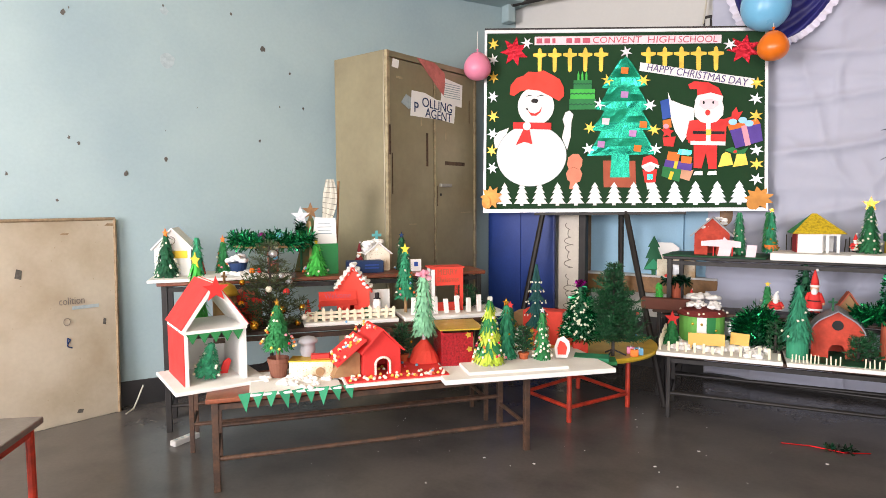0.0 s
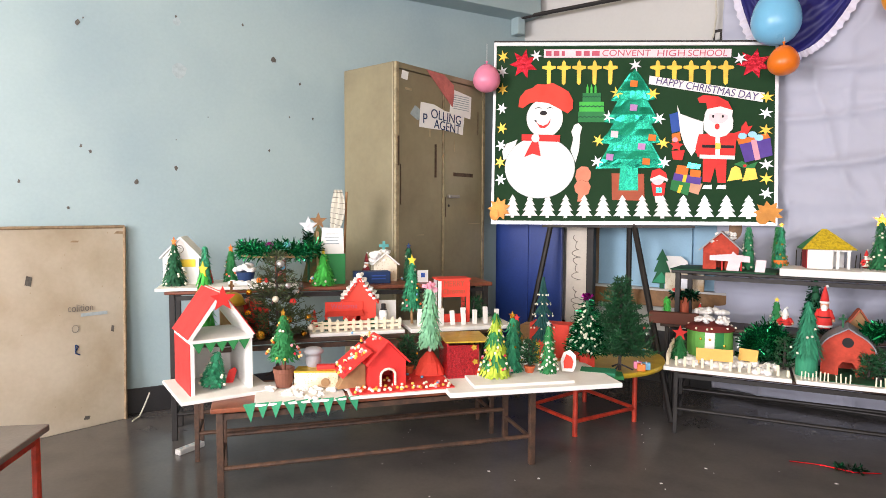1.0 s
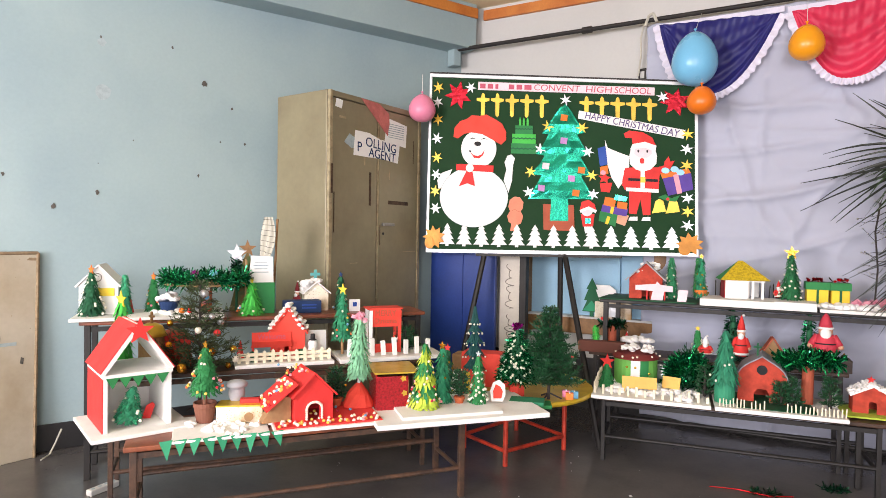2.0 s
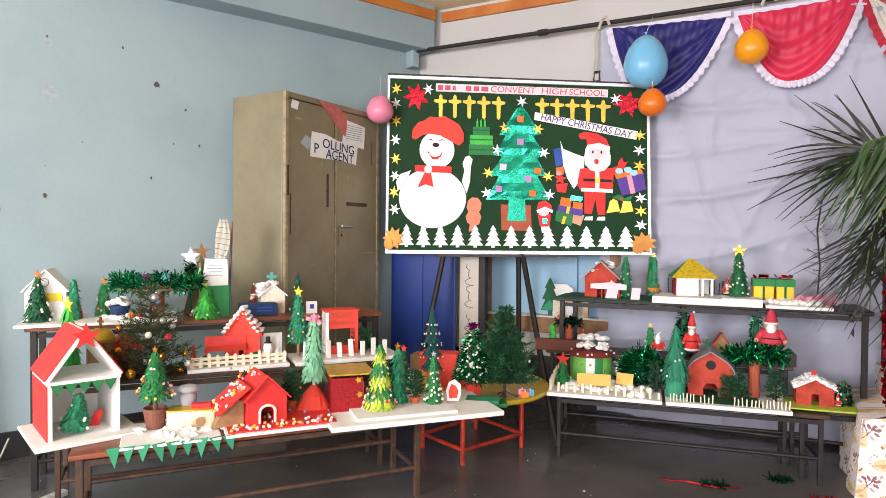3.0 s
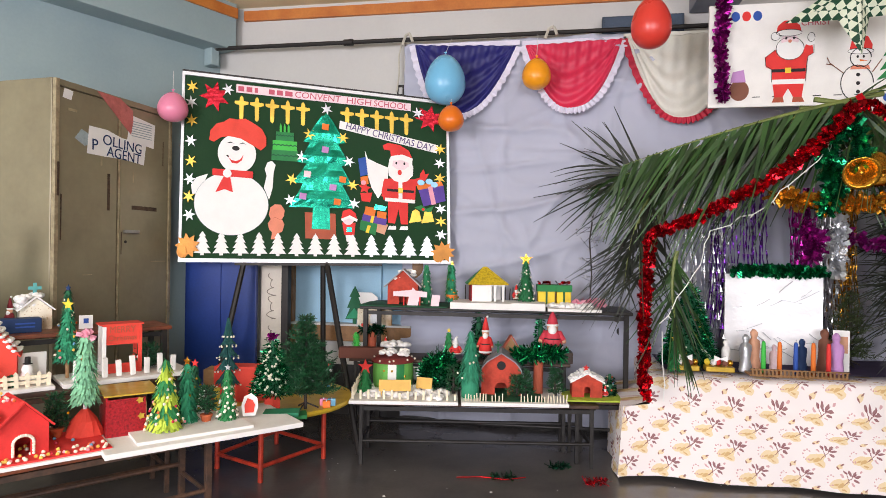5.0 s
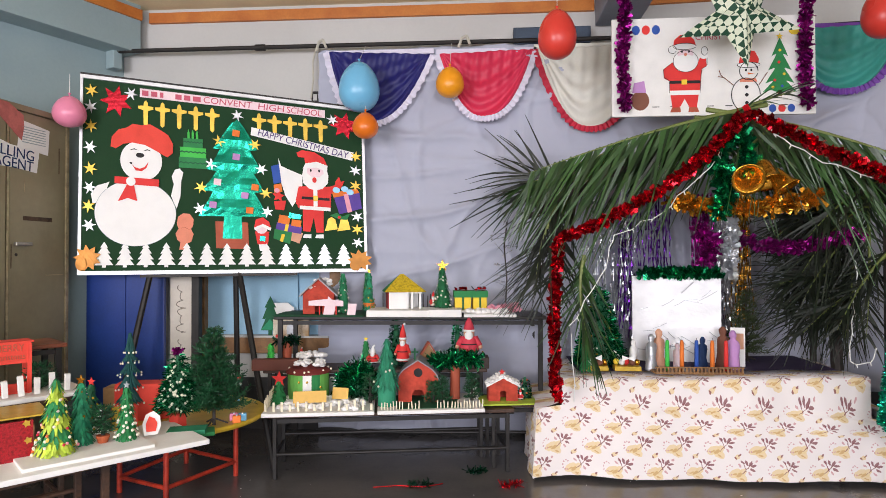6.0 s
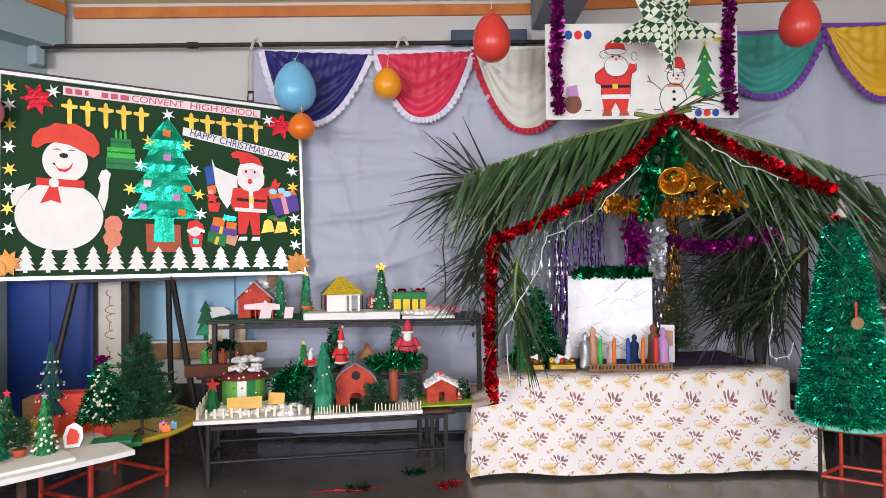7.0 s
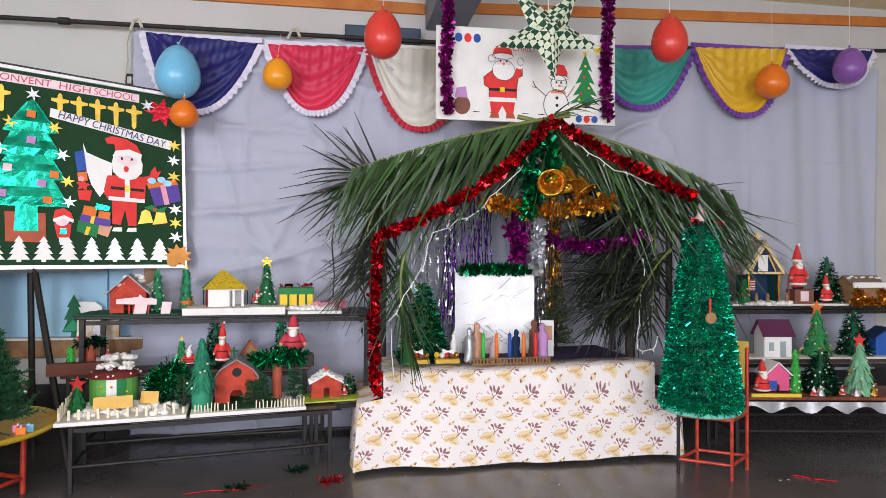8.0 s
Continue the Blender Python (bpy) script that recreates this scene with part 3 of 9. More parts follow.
# ---- tables ----
def table(name, x, y, rz, length, depth, height, top_m, leg_m, label, group="", rails=True, thick=0.018, leg=0.0095, over=0.03):
    """Its front left leg stands at x, y; it runs along local x and back along local y."""
    e = thing(name, x, y, 0, rz, label, "table", group)
    part("tabletop", Mb().box((length / 2, depth / 2, height - thick / 2), (length + 2 * over, depth + 2 * over, thick)), top_m, e, bevel=0.004)
    for a in (0, length):
        for b in (0, depth):
            part("leg", Mb().box((a, b, (height - thick) / 2), (2 * leg, 2 * leg, height - thick)), leg_m, e, bevel=0.002)
    h2 = height - thick - 0.02
    part("apron", Mb().box((length / 2, 0, h2), (length - 2 * leg, 0.012, 0.02)), leg_m, e)
    part("apron", Mb().box((length / 2, depth, h2), (length - 2 * leg, 0.012, 0.02)), leg_m, e)
    if rails:
        for a in (0, length):
            part("side_rail", Mb().tube((a, leg, 0.11), (a, depth - leg, 0.11), 0.009), leg_m, e)
        part("stretcher", Mb().tube((leg, 0, 0.12), (length - leg, 0, 0.12), 0.009), leg_m, e)
        part("stretcher", Mb().tube((leg, depth, 0.145), (length - leg, depth, 0.145), 0.009), leg_m, e)
    return e


RA = 51.0
U, N = Vector((0.629, 0.777)), Vector((-0.777, 0.629))
FL = Vector((-0.906, 1.732))


def g(u, n):
    """Places in the corner display: u along its front, n back over the three steps towards the blue wall."""
    back = 0.915 * n if n < 0.38 else 0.395 + 0.855 * (n - 0.42) if n < 0.7 else 0.683 + 0.745 * (n - 0.73)
    return FL + U * 1.01 * u + N * back


ZA, ZB, ZC = 0.35, 0.505, 0.692
table("low_bench", -0.895, 1.72, RA + 1, 1.227, 0.29, ZA, m_wood, m_brownsteel, "low brown wooden bench on thin brown steel legs", leg=0.012)
p = g(-0.12, 0.42)
table("middle_bench", p.x, p.y, RA, 1.31, 0.205, ZB, m_darkwood, m_brownsteel, "dark wooden bench standing behind the low bench")
p = g(-0.243, 0.73)
table("tall_bench", p.x, p.y, RA, 1.5, 0.2, ZC, m_wood, m_black, "tall bench with a red-brown top and black steel legs", leg=0.0125)

# round yellow table on red legs
yt = thing("round_table", -0.2, 3.36, 0, 10, "round yellow laminate table on red steel legs", "table")
part("tabletop", Mb().lathe([(0.36, 0.31), (0.395, 0.31), (0.4, 0.32), (0.395, 0.332), (0.02, 0.332)], n=48), m_yellowtop, yt)
LEGS = [(0.25, 0.07), (-0.05, 0.42 - 0.13), (-0.23, -0.1), (0.03, -0.27)]
for a, b in LEGS:
    part("leg", Mb().tube((a, b, 0), (a, b, 0.312), 0.012), m_redsteel, yt)
for (a, b), (c_, d_) in zip(LEGS, LEGS[1:] + LEGS[:1]):
    part("rail", Mb().tube((a, b, 0.07), (c_, d_, 0.07), 0.01), m_redsteel, yt)
    part("apron", Mb().tube((a, b, 0.298), (c_, d_, 0.298), 0.01), m_redsteel, yt)

# grey table with red legs beside the camera's start
rt = thing("grey_topped_table", -1.115, 1.252, 0, -137, "table with a worn grey top and a red steel frame", "table")
part("tabletop", Mb().box((0.24, 0.42, 0.362), (0.48, 0.84, 0.022)), m_greytop, rt, bevel=0.004)
for a, b in ((0.03, 0.03), (0.45, 0.03), (0.03, 0.8), (0.45, 0.8)):
    part("leg", Mb().tube((a, b, 0), (a, b, 0.352), 0.013), m_redsteel, rt)
for a, b, w_, d_ in ((0.24, 0.03, 0.42, 0.016), (0.24, 0.8, 0.42, 0.016), (0.03, 0.415, 0.016, 0.75), (0.45, 0.415, 0.016, 0.75)):
    part("apron", Mb().box((a, b, 0.335), (w_, d_, 0.03)), m_redsteel, rt)
part("rail", Mb().tube((0.03, 0.03, 0.1), (0.03, 0.8, 0.1), 0.01), m_redsteel, rt)

# tables under the curtain
RD = 9.6
table("low_bench", 0.245, 3.43, RD, 1.14, 0.27, 0.318, m_darkwood, m_black, "low dark bench on thin black steel legs")
table("narrow_bench", 0.11, 3.74, RD - 4, 1.13, 0.16, 0.475, m_darkwood, m_black, "narrow dark bench behind a low bench", rails=False)
sh = table("shelf_table", 0.14, 3.82, 3.5, 1.42, 0.34, 0.752, m_black, m_black, "tall black table along the curtain used as a shelf", leg=0.0125)
table("side_bench", 1.3, 3.68, RD, 0.34, 0.2, 0.325, m_darkwood, m_black, "small dark bench end beside the draped table", rails=False)
table("low_bench", 3.55, 3.56, -9, 1.6, 0.26, 0.31, m_wood, m_black, "low wooden bench in front of the grey curtain")
table("middle_bench", 3.53, 3.80, -6, 1.6, 0.16, 0.468, m_darkwood, m_black, "middle bench with a dark edge before the curtain", rails=False)
table("shelf_table", 3.67, 3.93, -3, 1.6, 0.25, 0.765, m_black, m_black, "tall black table used as the top display shelf", leg=0.0125)

# ---- steel cupboard ----
cb = thing("steel_cupboard", -1.31, 3.414, 0, -5, "olive grey steel cupboard, scratched, with papers stuck on it", "cupboard")
W2, D2, H2 = 0.205, 0.397, 1.857
part("carcass", Mb().box((-0.006, 0, H2 / 2), (2 * W2 - 0.012, 2 * D2, H2)), m_cup, cb, bevel=0.006)
for sgn in (-1, 1):
    dr = part("door", Mb().box((W2 + 0.0, sgn * 0.194, 0.945), (0.016, 0.365, 1.74)), m_cup, cb, bevel=0.004)
    if sgn > 0:
        part("handle", Mb().box((W2 + 0.022, 0.08, 1.143), (0.02, 0.1, 0.018)).tube((W2 + 0.005, 0.05, 1.143), (W2 + 0.022, 0.05, 1.143), 0.008), m_steel, dr, bevel=0.003)
        part("keyhole", Mb().tube((W2 + 0.006, 0.05, 1.088), (W2 + 0.011, 0.05, 1.088), 0.008), m_black, dr)
part("corner_edge", Mb().box((W2 + 0.004, -D2 + 0.008, H2 / 2), (0.02, 0.02, H2 - 0.01)), m_cupworn, cb, "worn pale corner edge")
part("corner_edge", Mb().box((W2 + 0.004, D2 - 0.008, H2 / 2), (0.02, 0.02, H2 - 0.01)), m_cupworn, cb, "worn pale corner edge")
part("top_rail", Mb().box((W2 + 0.002, 0, H2 - 0.02), (0.014, 2 * D2 - 0.04, 0.03)), m_cup, cb)
part("scrape", Mb().box((W2 + 0.0095, 0.187, 1.275), (0.002, 0.19, 0.022)), m_rust, cb, "rusty scrape")
part("scrape", Mb().box((W2 + 0.0095, -0.071, 1.344), (0.002, 0.016, 0.19)), m_rust, cb, "rusty scrape")
part("scrape", Mb().box((W2 + 0.0155, -0.383, 1.38), (0.002, 0.012, 0.16)), m_rust, cb, "rusty scrape")
for y_, z_, w_, h_ in ((-0.3, 1.72, 0.05, 0.012), (-0.36, 1.2, 0.006, 0.22), (0.02, 1.08, 0.004, 0.12), (0.3, 0.98, 0.12, 0.004), (-0.2, 0.92, 0.06, 0.004), (0.1, 1.44, 0.004, 0.06), (-0.12, 1.5, 0.01, 0.05), (0.33, 1.6, 0.004, 0.14)):
    part("scratch", Mb().box((W2 + 0.0092, y_, z_), (0.002, w_, h_)), m_rust if h_ > 0.1 else m_cupworn, cb)
part("seam", Mb().box((W2 + 0.006, 0.0, 0.945), (0.006, 0.01, 1.74)), m_cupworn, cb)


def on_front(y, z, off, tilt=0.0):
    """A place on the cupboard's doors, facing along +x."""
    return pose(W2 + 0.008 + off, y, z) @ Matrix.Rotation(radians(90), 4, "Z") @ Matrix.Rotation(radians(tilt), 4, "Y")


nt = part("poll_notice", Mb().prism([(-0.2, -0.06), (-0.195, 0.08), (-0.08, 0.085), (0.02, 0.065), (0.2, 0.07), (0.19, -0.05), (0.05, -0.045), (-0.09, -0.055)], 0.001, on_front(-0.012, 1.574, 0.004, 3)), m_white, cb, "torn white paper notice with blue capitals")
words("P", 0.08, m_navy, cb, on_front(-0.168, 1.572, 0.0055) @ pose(0, 0, 0, 90), wide=0.035)
words("OLLING", 0.075, m_navy, cb, on_front(0.02, 1.602, 0.0055, 3) @ pose(0, 0, 0, 90), wide=0.27)
words("AGENT", 0.075, m_navy, cb, on_front(0.03, 1.546, 0.0055, 3) @ pose(0, 0, 0, 90), wide=0.24)
part("torn_sticker", Mb().prism([(-0.06, 0), (-0.02, 0.05), (0.03, 0.03), (0.05, -0.01), (0.0, -0.03)], 0.001, on_front(-0.227, 1.589, 0.002)), m_stain, cb, "grey glue mark")
pp = part("printed_page", Mb().prism([(-0.1, -0.07), (0.1, -0.075), (0.1, 0.06), (-0.09, 0.07)], 0.001, on_front(0.155, 1.699, 0.004, 4)), m_white, cb, "small printed page")
for i in range(7):
    part("print_line", Mb().box((W2 + 0.0135, 0.155, 1.664 + i * 0.013), (0.001, 0.15, 0.004)), m_stain, pp)
part("small_label", Mb().prism([(-0.03, -0.02), (0.02, -0.025), (0.03, 0.02), (-0.02, 0.025)], 0.001, on_front(-0.33, 1.79, 0.003)), m_white, cb)
part("pink_cloth", Mb().prism([(-0.17, 0.05), (-0.08, -0.02), (0.06, -0.13), (0.075, -0.06), (0.07, 0.0), (-0.02, 0.045)], 0.004, on_front(0.015, 1.799, 0.006)), mat("pink_scarf", (196, 110, 104), rough=0.9, var=0.15, scale=20), cb, "pink cloth hanging over the doors")

# ---- leaning board and things along the blue wall ----
lb = thing("leaning_board", -2.0, 1.45, 0, 0, "stained off-white laminate board leaning on the blue wall", "board")
a0, a1 = Vector((-2.065, 1.995, 0.0)), Vector((-2.2, 0.8, 0.0))
c0 = Vector((*lw(2.515, 0.03), 0.969))
c1 = c0 + (a1 - a0)
off = (a1 - a0).cross(c0 - a0).normalized() * 0.025
if off.x > 0:
    off = -off
loc0 = Vector((-2.0, 1.45, 0))
sheet = Mb().add([q - loc0 for q in (a0, a1, c1, c0)] + [q + off - loc0 for q in (a0, a1, c1, c0)], [(0, 1, 2, 3), (7, 6, 5, 4), (0, 4, 5, 1), (1, 5, 6, 2), (2, 6, 7, 3), (3, 7, 4, 0)])
part("panel", sheet, m_board_off, lb, bevel=0.004)
part("edge_strip", Mb().tube(a0 - loc0, c0 - loc0, 0.008, n=6), m_edge, lb, "chipped raw edge")
part("edge_strip", Mb().tube(c0 - loc0, c1 - loc0, 0.008, n=6), m_edge, lb, "chipped raw edge")


def on_sheet(s, t, lift=0.003):
    q = a0.lerp(a1, s).lerp(c0.lerp(c1, s), t) - loc0
    d = (a0 - a1).normalized()
    up = (c0 - a0).normalized()
    nrm = d.cross(up).normalized()
    m = Matrix((d, up, nrm)).transposed().to_4x4()
    m.translation = q + nrm * lift
    return m


words("colition", 0.05, ink, lb, on_sheet(0.17, 0.6), wide=0.11)
part("script_bar", Mb().box((0, 0, 0), (0.12, 0.016, 0.0006), m=on_sheet(0.12, 0.565)), m_stain, lb)
part("ink_mark", Mb().path([on_sheet(0.19, 0.39) @ Vector(q) for q in ((0, 0, 0), (0.012, 0.02, 0), (0.0, 0.03, 0), (0.0, -0.01, 0), (0.02, -0.02, 0))], 0.003, 5), m_navy, lb)
part("ink_mark", Mb().path([on_sheet(0.19, 0.5) @ Vector((0.015 * math.cos(a), 0.018 * math.sin(a), 0)) for a in [i * 0.7 for i in range(10)]], 0.0015, 5), ink, lb)
for s, t, w, h in ((0.05, 0.48, 0.016, 0.035), (0.19, 0.93, 0.04, 0.01), (0.15, 0.05, 0.03, 0.02), (0.35, 0.75, 0.03, 0.05), (0.02, 0.97, 0.05, 0.015)):
    part("chip", Mb().prism([(-w / 2, -h / 3), (w / 3, -h / 2), (w / 2, h / 3), (-w / 4, h / 2)], 0.001, on_sheet(s, t, 0.002) @ pose(0, 0, 0, -90)), m_chip if w < 0.04 else m_edge, lb)
fx = thing("power_strip", -1.424, 1.939, 0, 95, "white plastic power strip lying on the floor", "power strip")
part("body", Mb().box((0, 0, 0.012), (0.13, 0.035, 0.024)), m_wallwhite, fx, bevel=0.004)
for i in range(4):
    part("outlet", Mb().tube((-0.045 + i * 0.03, 0, 0.024), (-0.045 + i * 0.03, 0, 0.0255), 0.008), m_stain, fx)
q0 = lw(2.47, 0.1)
lone("dry_twig", Mb().path([(q0.x, q0.y, 0.01), (q0.x - 0.01, q0.y + 0.03, 0.05), (q0.x + 0.01, q0.y + 0.05, 0.12)], 0.004).path([(q0.x, q0.y, 0.01), (q0.x + 0.04, q0.y - 0.06, 0.008)], 0.004), m_striped, "pale dry twig standing by the skirting", "twig")

# ---- lavender curtain and satin swags ----
cur = Mb()
NX, NZ = 360, 150
uvs = []
for j in range(NZ + 1):
    for i in range(NX + 1):
        s, t = i / NX, j / NZ
        x = 0.235 + 4.83 * s
        top = 2.345 + 0.015 * s
        z = 0.03 + (top - 0.03) * t
        full = max(0.0, min(1.0, (x - 3.3) / 0.5))
        fold = 0.006 * math.sin(x * 7 + 0.6 * math.sin(z * 2)) + full * (0.014 * math.sin(x * 13 + 0.5 * z + 2.2 * math.sin(x * 2.3 + 0.5 * z)) + 0.006 * math.sin(x * 31 + 1.1 * z + 2 * math.sin(x * 4)) + 0.02 * noise.noise((x * 3.4 + 0.3 * z, z * 0.5, 9)))
        ridge = 0.0
        for k, (ax, az, w) in enumerate(((1.1, 2.6, 0.02), (2.4, -1.2, 0.014), (0.5, 3.4, 0.012), (3.0, 2.2, 0.009))):
            ridge += 1.7 * (1 - full) * w * (1 - min(1.0, 2.2 * abs(noise.noise((x * ax + z * az * 0.4, z * az - x * ax * 0.6, 5.0 * k + 1))))) ** 5
        pressed = 0.007 * sum(math.exp(-(((z - 1.63 - 0.02 * math.sin(x)) / 0.016) ** 2)) if h_ else math.exp(-(((x - c_) / 0.016) ** 2)) for h_, c_ in ((1, 0), (0, 0.86), (0, 1.52), (0, 3.06), (0, 4.1)))
        soft = 0.016 * noise.noise((x * 1.6, z * 1.1, 0))
        # hem lifted on the right, baring the black band that paints the shade
        low = 0.27 * max(0.0, min(1.0, (x - 3.1) / 0.25))
        z = low + (1 - low / 2.36) * z if low else z
        cur.v.append((x, 4.25 + fold - ridge - pressed + soft, z))
for j in range(NZ):
    for i in range(NX):
        a = j * (NX + 1) + i
        cur.f.append((a, a + 1, a + NX + 2, a + NX + 1))
ct = lone("backdrop_curtain", cur, m_curtain, "creased pale lavender white cloth hung along the wall", "curtain", smooth=True)
sol = ct.modifiers.new("thickness", "SOLIDIFY")
sol.thickness = 0.003


def swag(x0, x1, zt0, zt1, zb, lean, cloth, ruff, label, y=4.215):
    e = thing("satin_swag", (x0 + x1) / 2, y, zt0, 0, label, "swag", "satin swags along the curtain pole")
    w = x1 - x0
    NU, NV = 60, 52
    mb = Mb()

    def at(u_, v_):
        k = 2 * u_ - 1
        depth = (zt0 - zb) * (1 - abs(k) ** 2.3)
        xx = (x0 + w * u_) - (x0 + x1) / 2 + lean * w * v_ * (1 - k * k) * 0.5 - 0.1 * w * k * v_ * (1 - v_)
        zz = (zt1 - zt0) * u_ - depth * v_
        fo = (0.009 * math.sin(v_ * 26 + 6 * k * k + 1.5 * math.sin(4 * k)) + 0.007 * math.sin(v_ * 13 + 4 * k)) * (1 - k * k) * (0.35 + v_) + 0.007 * math.sin(k * 26 + 3 * v_) * (1 - v_)
        return Vector((xx, -0.012 - fo - 0.03 * v_ * (1 - k * k), zz))

    for j in range(NV + 1):
        for i in range(NU + 1):
            mb.v.append(tuple(at(i / NU, j / NV)))
    for j in range(NV):
        for i in range(NU):
            a = j * (NU + 1) + i
            mb.f.append((a, a + NU + 1, a + NU + 2, a + 1))
    ob = part("cloth", mb, cloth, e, smooth=True)
    ob.modifiers.new("thickness", "SOLIDIFY").thickness = 0.002
    rf = Mb()
    NR = 150
    for i in range(NR + 1):
        u_ = i / NR
        q = at(u_, 1.0)
        d = (at(min(1, u_ + 0.01), 1.0) - at(max(0, u_ - 0.01), 1.0)).normalized()
        nn = Vector((d.z, 0, -d.x))
        wave = 0.011 * math.sin(i * 1.15) + 0.004 * math.sin(i * 2.9)
        rf.v += [tuple(q + Vector((0, -0.002 + 0.3 * wave, 0))), tuple(q + nn * (0.036 + 0.004 * math.sin(i * 1.3)) + Vector((0, wave - 0.004, 0)))]
        if i:
            rf.f.append((2 * i - 2, 2 * i - 1, 2 * i + 1, 2 * i))
    part("ruffle", rf, ruff, e, smooth=True)
    part("heading", Mb().box((0, 0.004, (zt1 - zt0) / 2 + 0.008), (w + 0.04, 0.008, 0.03)), ruff if ruff is not m_ruffle_red else m_satin_white, e)


swag(0.31, 0.93, 2.325, 2.295, 1.9, -0.16, m_satin_blue, m_ruffle_white, "royal blue satin swag with a lavender white ruffle")
swag(0.985, 1.545, 2.295, 2.31, 1.9, 0.0, m_satin_pink, m_ruffle_white, "pink-red satin swag with a lavender white ruffle")
swag(1.57, 2.2, 2.312, 2.325, 1.83, 0.0, m_satin_white, m_ruffle_red, "ivory satin swag with a red ruffle")
swag(2.23, 2.93, 2.33, 2.345, 1.95, 0.0, m_satin_pink, m_ruffle_white, "pink-red satin swag mostly hidden by the hanging sign")
swag(2.965, 3.66, 2.385, 2.41, 2.015, 0.0, m_satin_teal, m_ruffle_purple, "sea-green satin swag with a purple ruffle")
swag(3.685, 4.345, 2.43, 2.456, 1.995, 0.05, m_satin_yellow, m_ruffle_purple, "mustard yellow satin swag with a purple ruffle")
swag(4.365, 5.0, 2.458, 2.48, 2.22, 0.1, m_satin_blue, m_ruffle_white, "royal blue satin swag with a white ruffle")


def balloon(x, y, z, w, material, label, tall=1.2, top=None, up=False, back=0.0):
    e = thing("balloon", x, y, z, 0, label, "balloon", "balloons")
    r = w / 2
    prof = []
    for i in range(19):
        a = math.pi * i / 18
        zz = -math.cos(a) * r * tall
        k = math.sin(a) * (1 - 0.16 * (zz / (r * tall)) if not up else 1)
        prof.append((max(0.002, r * k), zz))
    part("skin", Mb().lathe(prof, n=32), material, e, smooth=True)
    part("knot", Mb().lathe([(0.004, r * tall - 0.004), (0.003, r * tall + 0.006), (0.009, r * tall + 0.016)], n=10), material, e)
    if top:
        part("string", Mb().tube((0, 0, r * tall + 0.01), (0, back, top - z), 0.0015, n=5), m_wire, e)


balloon(-0.986, 3.69, 1.864, 0.165, m_bpink, "round pink balloon at the corner of the board", 1.03, 2.07)
balloon(0.539, 4.0, 2.05, 0.232, m_bblue, "large sky blue balloon hanging before the blue swag", 1.24, 2.355, back=0.205)
balloon(0.585, 3.95, 1.816, 0.145, m_borange, "orange balloon tucked under the blue balloon", 1.03, 1.93)
balloon(1.058, 4.05, 2.079, 0.162, m_byellow, "amber balloon hanging before the pink swag", 1.1, 2.355, back=0.155)
balloon(1.621, 3.6, 2.181, 0.188, m_bred, "red balloon hanging on a thread from the ceiling", 1.32, 2.67)
balloon(3.175, 3.6, 2.246, 0.19, m_bred, "red balloon hanging on a thread from the ceiling", 1.32, 2.83)
balloon(4.087, 4.0, 2.172, 0.2, m_borange, "orange balloon hanging before the yellow swag", 1.08, 2.83)
balloon(4.638, 4.0, 2.297, 0.19, m_bpurple, "violet balloon hanging before the last blue swag", 1.2, 2.83)


# ---- green display board on its easel ----
BBL, BBR, BTL, BTR = Vector((-0.992, 3.801, 0.995)), Vector((0.545, 4.14, 1.004)), Vector((-0.982, 3.803, 2.078)), Vector((0.522, 4.134, 1.936))
BO = Vector((-0.2, 3.97, 0.98))
BNRM = (BBR - BBL).cross(BTL - BBL).normalized()
if BNRM.y > 0:
    BNRM = -BNRM


def bd(s, t, lift=0.0):
    return BBL.lerp(BBR, s).lerp(BTL.lerp(BTR, s), t) + BNRM * lift - BO


def sheet_of(pts, lift, th=0.0012):
    """A flat paper shape on the board, from outline points as shares of its width and height."""
    k = len(pts)
    mb = Mb()
    mb.add([bd(s, t, lift + th) for s, t in pts] + [bd(s, t, lift) for s, t in pts], [tuple(range(k)), tuple(range(2 * k - 1, k - 1, -1))] + [((i + 1) % k, i, k + i, k + (i + 1) % k) for i in range(k)])
    return mb


def oval(s, t, a, b, n=28, rot=0.0):
    return [(s + a * math.cos(q) * math.cos(rot) - b * math.sin(q) * math.sin(rot) * 0.68, t + (b * math.sin(q) * math.cos(rot) + a * math.cos(q) * math.sin(rot) * 1.46)) for q in [2 * math.pi * i / n for i in range(n)]]


def star_pts(s, t, r, n=6, inner=0.42, rot=0.2):
    return [(s + r * (1 if i % 2 == 0 else inner) * math.cos(math.pi * i / n + rot) * 0.68, t + r * (1 if i % 2 == 0 else inner) * math.sin(math.pi * i / n + rot)) for i in range(2 * n)]


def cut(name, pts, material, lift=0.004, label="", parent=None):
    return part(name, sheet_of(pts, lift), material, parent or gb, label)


gb = thing("display_board", BO.x, BO.y, BO.z, 0, "green display board decorated with Christmas paper cut-outs, white frame", "display board")
part("panel", sheet_of([(0, 0), (1, 0), (1, 1), (0, 1)], -0.014, 0.014), m_chalk, gb)
for nm, pts in (("frame_rail", [(-0.01, -0.018), (1.01, -0.018), (1.01, 0.002), (-0.01, 0.002)]), ("frame_rail", [(-0.01, 1.002), (1.01, 1.002), (1.01, 1.02), (-0.01, 1.02)]), ("frame_stile", [(-0.01, 0.002), (0.0, 0.002), (0.0, 1.002), (-0.01, 1.002)]), ("frame_stile", [(1.0, 0.002), (1.01, 0.002), (1.01, 1.002), (1.0, 1.002)])):
    part(nm, sheet_of(pts, -0.008, 0.016), m_alu, gb)
